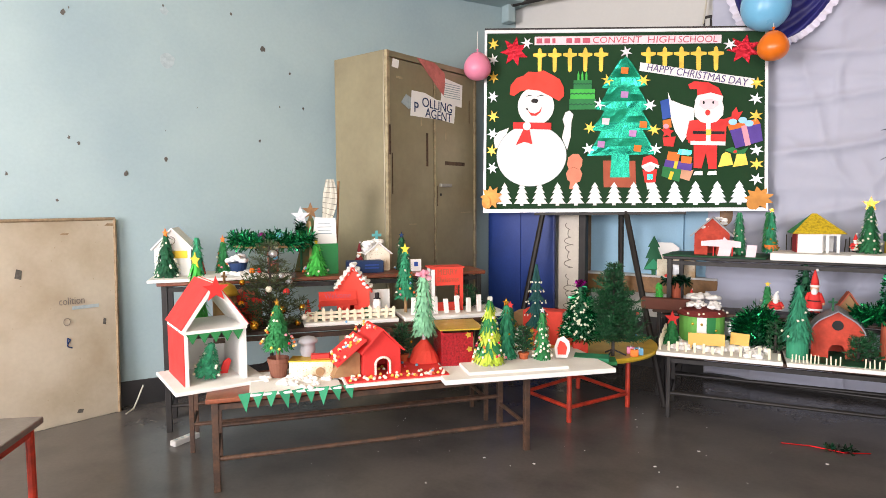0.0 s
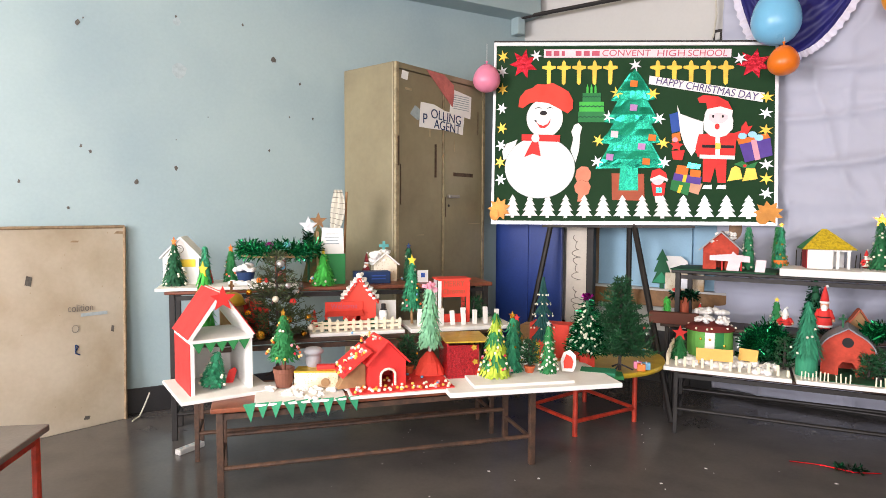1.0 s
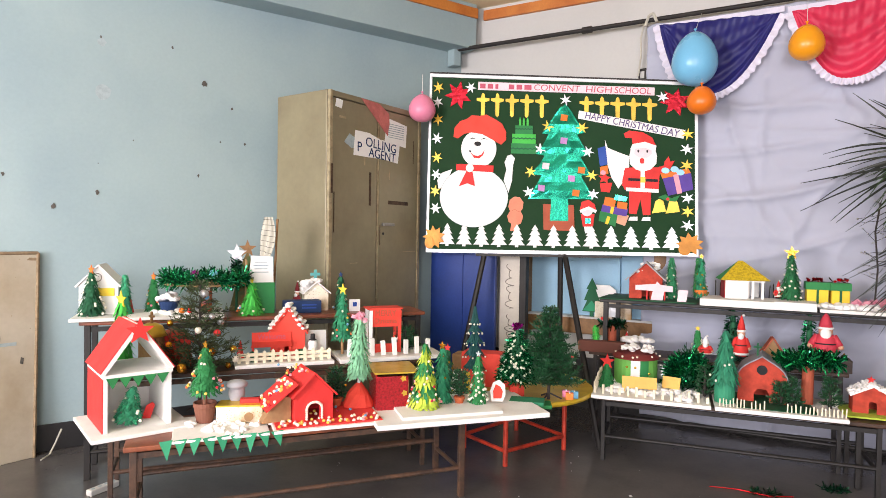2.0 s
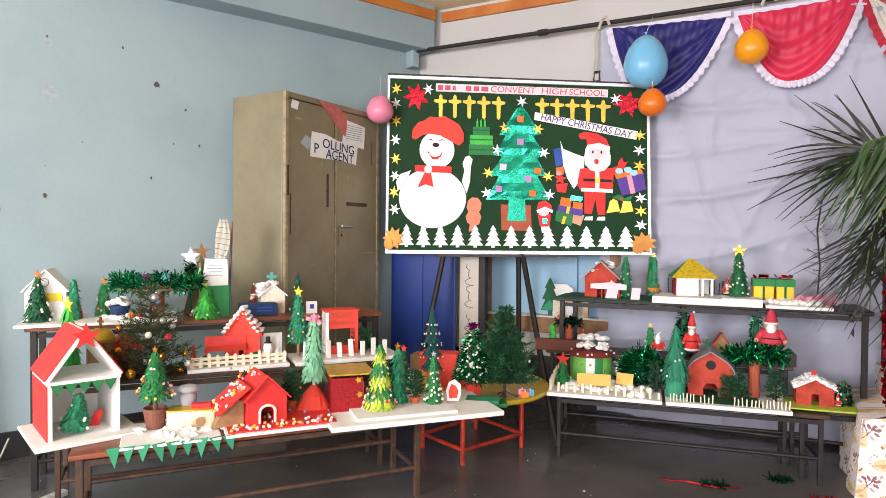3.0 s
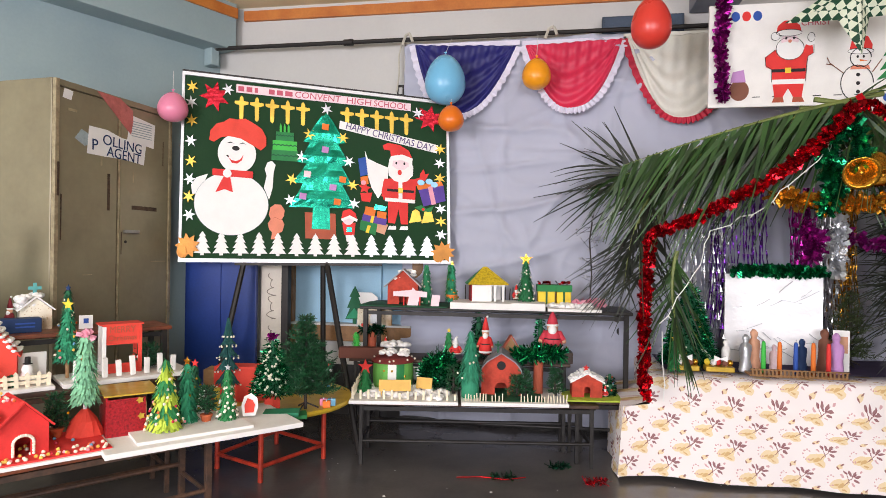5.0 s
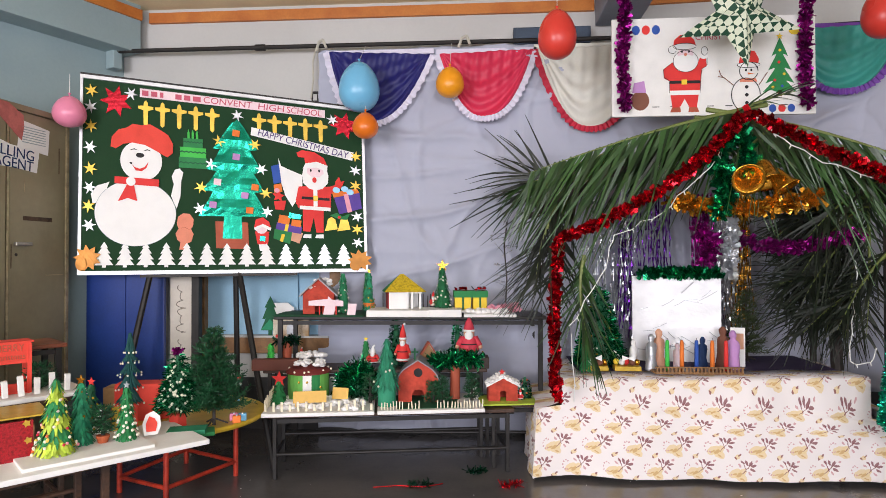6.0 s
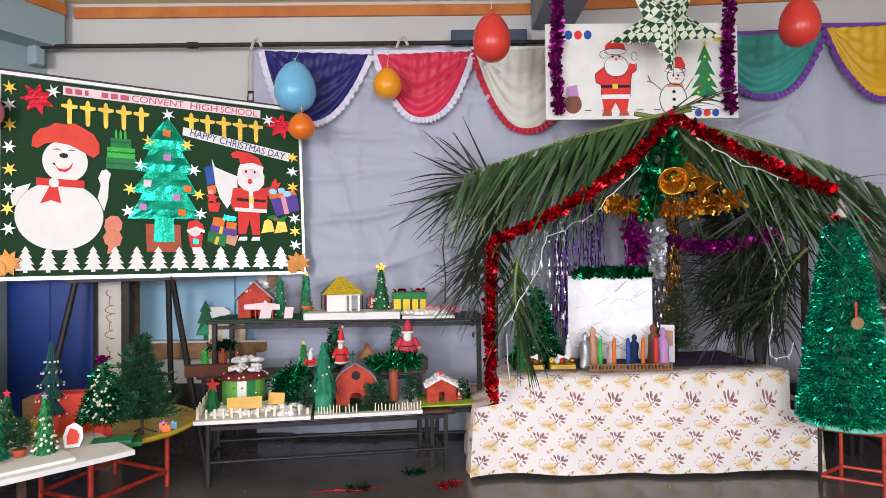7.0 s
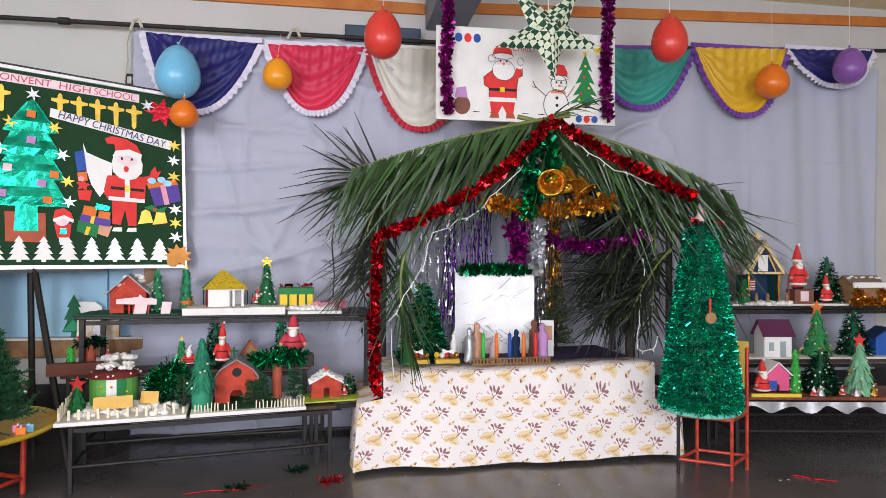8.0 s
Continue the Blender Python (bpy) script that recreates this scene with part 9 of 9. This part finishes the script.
gnome(1.17, 3.86, ZN + 0.06, 0.225, 0.066, "large red plastic doll with a white beard", hat=paper("pink_red_felt", 206, 60, 76), body=bpy.data.materials["pink_red_felt"])
tinsel_tree(1.105, 3.9, ZN + 0.06, 0.23, 0.026, m_tgreen, "very slim green tinsel tree with a pale star", 420, star=(0.02, m_silverflat), length=0.016)
gbb = thing("green_bauble", 1.245, 3.83, ZN + 0.06, 0, "small shiny green bauble on the block", "bauble")
part("ball", Mb().ball((0, 0, 0.014), 0.014, 10), m_tgreen, gbb, smooth=True)
part("cap", Mb().tube((0, 0, 0.027), (0, 0, 0.033), 0.004), m_gold, gbb)

# ---- top shelf by the curtain ----
ZH = 0.752
sheet(0.35, 3.92, ZH, 2, 0.5, 0.26, 0.006, "dark green card mat on the black shelf table", m_dgreen, "green_card_mat")
rh2 = house(0.325, 3.94, ZH + 0.008, 10, 0.17, 0.13, 0.11, 0.08, m_brickpaint, paper("grey_card_roof", 168, 164, 166), "red card house with a grey snowy roof", door=(0.04, 0.06), over=0.02)
fluff(rh2, [(rnd(-0.07, 0.07), rnd(-0.06, 0.06), 0.19 - rnd(0, 0.05)) for _ in range(14)], 0.014)
pk = thing("pink_ribbon_sign", 0.38, 3.85, ZH + 0.006, 6, "pink paper ribbon sign before the red house", "sign")
part("ribbon", Mb().prism([(-0.09, 0.05), (0.1, 0.045), (0.1, 0.075), (0.01, 0.085), (-0.09, 0.075)], 0.002), m_palepink, pk)
part("bow", Mb().prism([(-0.01, 0.0), (0.05, 0.0), (0.06, 0.06), (0.02, 0.1), (0.0, 0.05)], 0.002, pose(0, -0.004, 0)), m_palepink, pk)
part("post", Mb().box((-0.03, 0.004, 0.025), (0.006, 0.004, 0.05)), m_red, pk)
part("post", Mb().box((0.06, 0.004, 0.025), (0.006, 0.004, 0.05)), m_red, pk)
fringe_tree(0.45, 3.98, ZH + 0.006, 0.22, 0.042, paper("sea_green_felt", 46, 142, 96, islands=0.2), "sea-green paper tree with pearl beads", 8, 16, beads=m_beadwhite, nb=26)
fringe_tree(0.58, 4.03, ZH + 0.03, 0.2, 0.03, m_green, "slim green tree behind the foam base", 8, 12)
fringe_tree(0.605, 3.95, ZH + 0.03, 0.2, 0.034, m_teal, "slim dark green tree on an orange base", 8, 14, star=(0.014, m_gold), beads=m_beadgold, nb=18, pot=(0.032, 0.035, m_orangepaper))
lone("pink_card_tag", Mb().prism([(-0.025, 0), (0.02, 0), (0.028, 0.06), (-0.018, 0.062)], 0.003), m_palepink, "small pale pink card tag", "card", place=pose(0.53, 3.84, ZH + 0.006, -10, 0, 8))
sheet(0.79, 3.9, ZH, 2, 0.34, 0.24, 0.036, "thick white foam base of the yellow house")
sheet(1.04, 3.88, ZH, 2, 0.18, 0.18, 0.04, "thick white foam block under the star tree")
sheet(1.28, 3.93, ZH, 2, 0.28, 0.26, 0.016, "white foam base of the gift houses")
yh = thing("yellow_roofed_house", 0.8, 3.96, ZH + 0.036, 14, "white house with a yellow glitter roof and a red side", "model house", "handmade model houses")
part("left_wall", Mb().box((-0.09, 0, 0.05), (0.006, 0.12, 0.1)), paper("maroon_wall_card", 140, 30, 36), yh)
part("back_wall", Mb().box((0, 0.06, 0.05), (0.18, 0.006, 0.1)), m_white, yh)
part("front_wall", Mb().box((-0.035, -0.06, 0.05), (0.105, 0.006, 0.1)), m_white, yh)
for x in (0.04, 0.085):
    part("pillar", Mb().box((x, -0.06, 0.045), (0.012, 0.012, 0.09)), m_white, yh)
part("porch_beam", Mb().box((0.05, -0.062, 0.092), (0.09, 0.014, 0.016)), m_white, yh)
part("right_wall", Mb().box((0.02, 0.0, 0.05), (0.006, 0.11, 0.1)), m_white, yh)
part("front_roof", Mb().add([(-0.115, -0.09, 0.095), (0.115, -0.09, 0.095), (0.0, 0.0, 0.19), (-0.02, 0.0, 0.19)], [(0, 1, 2, 3)]), mat("yellow_glitter", (206, 176, 30), rough=0.5, var=0.25, scale=90, fine=300, bump=0.4), yh).modifiers.new("thickness", "SOLIDIFY").thickness = 0.004
part("side_roof", Mb().add([(-0.115, -0.09, 0.095), (-0.02, 0.0, 0.19), (-0.115, 0.08, 0.095)], [(0, 1, 2)]), m_green, yh).modifiers.new("thickness", "SOLIDIFY").thickness = 0.004
part("side_roof", Mb().add([(0.115, -0.09, 0.095), (0.115, 0.08, 0.095), (0.0, 0.0, 0.19)], [(0, 1, 2)]), m_green, yh).modifiers.new("thickness", "SOLIDIFY").thickness = 0.004
part("back_roof", Mb().add([(-0.115, 0.08, 0.095), (-0.02, 0.0, 0.19), (0.0, 0.0, 0.19), (0.115, 0.08, 0.095)], [(0, 1, 2, 3)]), m_green, yh)
a_, b_ = (0.66, 4.1), (0.98, 4.12)
fence(*a_, *b_, ZH, 0.11, 16, "row of dark thin sticks behind the yellow house", w=0.005, material=m_pole, rails=())
fringe_tree(1.02, 3.95, ZH + 0.04, 0.22, 0.056, paper("felt_green", 28, 110, 66, islands=0.2), "green tree with a large gold star and beads", 8, 18, star=(0.036, m_gold), beads=m_beadwhite, nb=34)
gnome(0.965, 3.99, ZH + 0.04, 0.09, 0.022, "small red doll behind the star tree")
for x, w_, in ((1.13, 0.09), (1.225, 0.075)):
    gh2 = thing("gift_box_house", x, 3.99, ZH + 0.016, 6, "yellow box with a green lid tied like a present", "box", "gift boxes")
    part("box_body", Mb().box((0, 0, 0.04), (w_, 0.09, 0.08)), m_yellowpaper, gh2)
    part("lid", Mb().box((0, 0, 0.098), (w_ + 0.012, 0.1, 0.036)), m_green, gh2)
    part("ribbon", Mb().box((0, -0.047, 0.045), (0.01, 0.003, 0.09)), m_dgreen, gh2)
    part("bow", tinsel(Mb(), [(-0.03, 0, 0.12), (0.03, 0, 0.12)], 0.02, 500, 0.02, 0.012), m_tred, gh2)
snow(1.14, 3.86, 1.36, 3.94, ZH + 0.02, 30, 0.022, "cotton wool snow on the shelf")
for x, y in ((1.36, 3.94), (1.42, 3.96), (1.3, 3.9)):
    pb = thing("pink_paper_rose", x, y, ZH + 0.016, 0, "crumpled pink paper rose on the shelf", "paper flower")
    part("petals", tinsel(Mb(), [(-0.02, 0, 0.02), (0.02, 0, 0.03)], 0.02, 700, 0.03, 0.022), m_pink, pb)
    part("stem", Mb().tube((0, 0, 0), (0, 0, 0.02), 0.003), m_green, pb)
wt = thing("beaded_wire_twig", 1.37, 4.04, ZH, 0, "tall dark wire twig with small silver beads", "twig")
mb = Mb()
random.seed(14)
tw = [Vector((0, 0, 0)), Vector((0.01, 0, 0.2)), Vector((-0.005, -0.01, 0.38)), Vector((0.012, -0.02, 0.52))]
mb.path(tw, 0.004, 6)
bd2 = Mb()
for i in range(26):
    k = rnd(0.2, 1.0)
    j = min(2, int(k * 3))
    q_ = tw[j].lerp(tw[j + 1], k * 3 - j)
    e_ = q_ + Vector((rnd(-0.1, 0.1), rnd(-0.04, 0.04), rnd(-0.02, 0.07)))
    mb.tube(q_, e_, 0.0018, 0.0012, 4)
    bd2.ball(e_, 0.005, 6).ball(q_.lerp(e_, 0.6), 0.004, 6)
part("wire", mb, m_pole, wt)
tagged(part("bead_mass", bd2, m_silver, wt), kind="stuff")
# on the notice case shelf
fl_t = thing("flat_card_tree", -0.066, 4.24, 0.593, 0, "flat dark green card tree in the notice case", "card tree")
part("card", Mb().prism([(-0.012, 0), (0.012, 0), (0.012, 0.03), (0.06, 0.03), (0.03, 0.1), (0.05, 0.1), (0.022, 0.17), (0.036, 0.17), (0, 0.24), (-0.036, 0.17), (-0.022, 0.17), (-0.05, 0.1), (-0.03, 0.1), (-0.06, 0.03), (-0.012, 0.03)], 0.006), m_dgreen, fl_t)
part("fringe", Mb().prism([(-0.055, 0.035), (0.055, 0.035), (0, 0.1)], 0.004, pose(0, -0.006, 0)), m_teal, fl_t)

# ---- inside the hut ----
tinsel_tree(1.87, 3.88, 0.504, 0.42, 0.13, m_tgreen, "dark green tinsel tree with gold and silver baubles in the hut", 2600, beads=m_beadgold, nb=26, length=0.034)
fir(2.66, 3.95, 0.51, 0.38, 0.09, m_needledark, "slim dark artificial fir at the back of the hut", 13, 8, 0.04, ornaments=[(m_gold, 0.01), (m_silver, 0.009), (m_red, 0.008)])
fringe_tree(1.76, 3.66, 0.502, 0.14, 0.035, m_green, "small green tree with a yellow star in the hut", 6, 12, star=(0.018, m_yellowpaper))
pcd = thing("greeting_card", 2.55, 3.78, 0.508, -14, "white picture card standing among the crib figures", "card")
part("card_face", Mb().box((0, 0, 0.1), (0.07, 0.004, 0.2)), m_white, pcd)
part("picture", Mb().box((0.005, -0.003, 0.13), (0.045, 0.002, 0.08)), m_skin, pcd)

# ---- displays beyond the chair ----
ZR1, ZR2, ZR3 = 0.31, 0.468, 0.765
sheet(4.290, 4.02, ZR3, -3, 1.2, 0.24, 0.012, "white foam sheet along the top display shelf")
sheet(4.236, 3.80, ZR2, -6, 1.2, 0.16, 0.01, "white foam sheet along the middle display shelf")
m_cream_stick = paper("cream_stick", 232, 208, 152)
cr = thing("straw_roofed_crib", 3.989, 4.0, ZR3 + 0.012, -6, "small crib with a straw roof and an open dark inside", "model house", "handmade model houses")
part("back_wall", Mb().box((0, 0.06, 0.09), (0.2, 0.008, 0.18)), m_navy, cr)
for sx in (-1, 1):
    part("side_wall", Mb().box((sx * 0.1, 0, 0.09), (0.008, 0.13, 0.18)), m_deepteal, cr)
    part("post", Mb().box((sx * 0.095, -0.066, 0.09), (0.01, 0.01, 0.18)), m_gold, cr)
    m = pose(0, 0, 0.385) @ Matrix.Rotation(radians(sx * 57), 4, "Y") @ pose(sx * 0.118, 0, 0)
    rf2 = part("roof", Mb().box((0, 0, 0), (0.246, 0.17, 0.02), m=m), mat("grey_straw", (186, 178, 162), rough=0.95, var=0.3, scale=30, bump=0.8) if sx < 0 else bpy.data.materials["grey_straw"], cr)
    part("gable_trim", Mb().box((0, -0.09, -0.012), (0.22, 0.008, 0.014), m=m), m_cream_stick, cr)
part("tie_beam", Mb().box((0, -0.074, 0.19), (0.22, 0.012, 0.014)), m_cream_stick, cr)
part("gable", Mb().prism([(-0.105, 0.19), (0.105, 0.19), (0, 0.36)], 0.004, pose(0, -0.05, 0)), m_navy, cr)
for sx in (-1, 1):
    part("gable_strut", Mb().tube((sx * 0.03, -0.07, 0.3), (sx * 0.075, -0.07, 0.2), 0.005, n=6), m_cream_stick, cr)
for i in range(4):
    part("flag_stripe", Mb().box((-0.03, 0.046, 0.085 + 0.016 * i), (0.08, 0.004, 0.006)), m_white, cr)
part("side_porch", Mb().box((0.135, 0.0, 0.18), (0.07, 0.12, 0.008), m=None), m_brownpot, cr)
part("porch_post", Mb().box((0.165, -0.055, 0.088), (0.008, 0.008, 0.176)), m_brownpot, cr)
part("gable_card", Mb().box((0, -0.06, 0.25), (0.06, 0.004, 0.1)), m_white, cr)
part("flag", Mb().box((-0.03, 0.05, 0.11), (0.08, 0.004, 0.07)), m_brick, cr)
star3(cr, 0.42, 0.036, m_cream_stick, 4)
snow(3.838, 3.9, 4.182, 3.98, ZR3 + 0.012, 30, 0.02, "pale pebbles and cotton before the crib")
fringe_tree(3.860, 3.95, ZR3 + 0.012, 0.15, 0.045, m_green, "small green beaded tree by the crib", 6, 14, beads=m_bead, nb=14)
for x in (3.925, 4.0, 4.129):
    robed(x, 3.92, ZR3 + 0.02, 0.06, m_card, "tiny brown statuette by the crib")
gnome(4.247, 3.98, ZR3 + 0.1, 0.285, 0.06, "tall red doll with a white beard and pointed hat")
sb = thing("photo_block", 4.258, 3.97, ZR3 + 0.012, -8, "dark brown block under the red doll", "block")
part("block", Mb().box((0, 0, 0.044), (0.12, 0.1, 0.088)), m_brownpot, sb, bevel=0.003)
part("picture", Mb().box((0.0, -0.052, 0.046), (0.05, 0.003, 0.062)), m_palepink, sb)
tinsel_tree(4.5, 4.03, ZR3 + 0.012, 0.3, 0.075, m_tdark, "dark green tinsel tree with pale berries", 900, beads=m_beadwhite, nb=20)
gnome(4.441, 3.97, ZR3 + 0.012, 0.185, 0.04, "small red and white doll by the tinsel tree")
gn = house(4.69, 3.98, ZR3 + 0.012, 90, 0.14, 0.22, 0.11, 0.055, m_card, paper("grey_brown_roof", 128, 106, 92), "card house with a white snowy eave and gold tinsel", door=(0.04, 0.06))
part("dark_opening", Mb().box((-0.072, 0.02, 0.035), (0.004, 0.05, 0.06)), m_brick, gn)
for pts_ in ([(-0.09, -0.11, 0.015), (-0.095, -0.085, 0.05), (-0.09, -0.07, 0.085)], [(-0.09, 0.065, 0.015), (-0.095, 0.09, 0.05), (-0.09, 0.1, 0.08)], [(-0.12, -0.15, 0.012), (-0.125, 0.0, 0.012), (-0.12, 0.16, 0.012)]):
    part("gold_tinsel", tinsel(Mb(), pts_, 0.026, 2600, 0.03, 0.009), m_gold, gn)
fluff(gn, [(-0.03 + 0.012 * (i % 3), -0.1 + 0.035 * i, 0.158 + 0.006 * (i % 2)) for i in range(7)], 0.013, "snow_roof")
part("snow_ledge", Mb().box((-0.09, 0, 0.115), (0.022, 0.25, 0.036)), m_cotton, gn, bevel=0.008)

wh2 = house(3.967, 3.83, ZR2 + 0.01, 84, 0.11, 0.165, 0.135, 0.072, m_white, paper("plum_card", 92, 36, 74), "white card house with a dark plum roof", door=(0.03, 0.05), over=0.016)
for y_, z_, w_, h_ in ((-0.03, 0.045, 0.034, 0.09), (0.04, 0.06, 0.03, 0.05)):
    part("window" if h_ < 0.08 else "doorway", Mb().box((-0.056, y_, z_), (0.003, w_, h_)), m_stain, wh2)
    part("ledge", Mb().box((-0.06, y_, z_ + h_ / 2 + 0.004), (0.01, w_ + 0.012, 0.006)), m_white, wh2)
t3 = fringe_tree(4.236, 3.80, ZR2 + 0.01, 0.27, 0.09, paper("light_green_felt", 52, 150, 84, islands=0.2), "light green felt tree with a large orange star", 7, 18, star=(0.05, m_orangepaper), beads=m_bead, nb=36)
tinsel_tree(4.484, 3.80, ZR2 + 0.01, 0.28, 0.08, m_tdark, "dark tinsel tree with white beads", 1000, beads=m_beadwhite, nb=30)
bh = house(4.677, 3.79, ZR2 + 0.01, -10, 0.15, 0.1, 0.11, 0.05, paper("cobalt_card", 38, 88, 172), m_navy, "cobalt blue card house with a white door", door=(0.03, 0.05), door_m=m_white, round_win=0.012, over=0.014)
fringe_tree(3.704, 3.83, ZR2, 0.19, 0.035, m_mint, "pale green tree with a red star", 6, 14, star=(0.032, m_red))
gnome(3.731, 3.6, ZR1, 0.19, 0.05, "red felt doll with a pale beard by the pink house")
pkh = house(3.812, 3.62, ZR1 + 0.018, -8, 0.13, 0.1, 0.09, 0.06, paper("hot_pink_card", 226, 92, 140), m_white, "pink card house with a white roof edge", door=(0.02, 0.03), over=0.014)
part("blue_door", Mb().box((-0.03, -0.054, 0.03), (0.045, 0.004, 0.05)), m_bluepaper, pkh)
part("roof_face", Mb().prism([(-0.06, 0.09), (0.06, 0.09), (0, 0.142)], 0.002, pose(0, -0.054, 0)), bpy.data.materials["hot_pink_card"], pkh)
lone("ruler_strip", Mb().box((0, 0, 0.009), (0.27, 0.012, 0.018)), m_yellowpaper, "yellow card strip along the bench edge", "strip", place=pose(3.742, 3.5, ZR1, 0, 0, -9))
fringe_tree(3.935, 3.6, ZR1, 0.235, 0.035, m_lime, "slim bright lime paper cone tree", 9, 14, leaf=0.05, beads=m_beadwhite, nb=10)
tinsel_tree(4.075, 3.58, ZR1, 0.25, 0.085, m_tdark, "dark green tinsel tree flecked with white", 1300, beads=m_beadwhite, nb=50)
fringe_tree(4.268, 3.52, ZR1, 0.28, 0.09, m_mint, "pale mint quilled paper tree with a red star", 6, 18, star=(0.045, m_red), beads=m_bead, nb=24, leaf=0.5)
for x, y, m_ in ((4.0, 3.46, m_silver), (4.193, 3.43, m_silver), (4.29, 3.42, m_gold)):
    be = thing("small_bell", x, y + 0.03, ZR1, 0, "small shiny bell standing on the bench", "bell", "small bells")
    part("shell", Mb().lathe([(0.026, 0), (0.024, 0.008), (0.016, 0.03), (0.012, 0.04), (0.004, 0.046)], n=16), m_, be, smooth=True)
    part("loop", Mb().tube((0, 0, 0.044), (0, 0, 0.058), 0.003), m_, be)
for x, y, m_ in ((3.968, 3.5, m_white), (4.021, 3.52, m_goldflat), (4.14, 3.5, m_red), (4.398, 3.42, m_white)):
    gnome(x, y, ZR1, 0.05, 0.02, "tiny doll on the bench edge", hat=m_)
pls = Mb()
for i in range(60):
    x = 3.55 + 1.3 * i / 59
    pls.v += [(x, 3.51 - 0.16 * (x - 3.52), 0.29), (x, 3.5 - 0.16 * (x - 3.52) + 0.01 * math.sin(i), 0.25 + 0.02 * math.sin(i * 0.7))]
    if i:
        pls.f.append((2 * i - 2, 2 * i - 1, 2 * i + 1, 2 * i))
lone("plastic_sheet_edge", pls, m_silverflat, "crumpled clear plastic hanging off the bench edge", "plastic sheet", smooth=True)

# ---- bits on the floor ----
random.seed(33)
for x, y, m_, lab in ((0.95, 3.37, m_tdark, "scrap of green tinsel on the floor"), (1.22, 3.58, m_tdark, "scrap of green tinsel on the floor"), (1.38, 3.4, m_tred, "scrap of red tinsel on the floor")):
    e = thing("tinsel_scrap", x, y, 0, 0, lab, "tinsel", "floor scraps")
    part("strand_mass", tinsel(Mb(), [(-0.05, 0, 0.008), (0.05, 0.01, 0.012)], 0.02, 900, 0.03, 0.005), m_, e)
for pts, lab in (([(0.74, 3.35), (0.85, 3.38), (0.97, 3.37), (1.06, 3.42)], "thin red cord lying on the floor"), ([(3.6, 3.2), (3.68, 3.12), (3.75, 3.08)], "thin dark cord lying on the floor"), ([(-0.33, 2.0), (-0.2, 2.06), (-0.1, 2.02)], "thin red cord lying on the floor"), ([(-0.45, 1.72), (-0.4, 1.8), (-0.36, 1.86)], "thin red cord lying on the floor")):
    lone("cord_scrap", Mb().path([(a, b, 0.004) for a, b in pts], 0.003, 5), m_tred, lab, "cord", "floor scraps")
for _ in range(16):
    x, y = rnd(-0.3, 3.8), rnd(2.2, 3.3)
    lone("paper_scrap", Mb().prism([(-0.006, -0.004), (0.006, -0.005), (0.005, 0.005), (-0.004, 0.006)], 0.001), m_white, "tiny white paper scrap on the floor", "scrap", "floor scraps", place=pose(x, y, 0.0012, -90, 0, rnd(0, 90)))

# dust and crumbs of paper
random.seed(77)
mb = Mb()
for _ in range(130):
    x, y = rnd(-0.9, 3.2), rnd(1.4, 3.6)
    k = rnd(0.0015, 0.005)
    a = rnd(0, 6)
    mb.add([(x + k * math.cos(a + i * 1.57) * rnd(0.6, 1.2), y + k * math.sin(a + i * 1.57) * rnd(0.6, 1.2), 0.0015 + 0.001 * (i % 2)) for i in range(4)], [(0, 1, 2, 3)])
tagged(lone("floor_crumbs", mb, m_white, "tiny crumbs of paper and foam scattered on the floor", "crumbs"), kind="stuff")
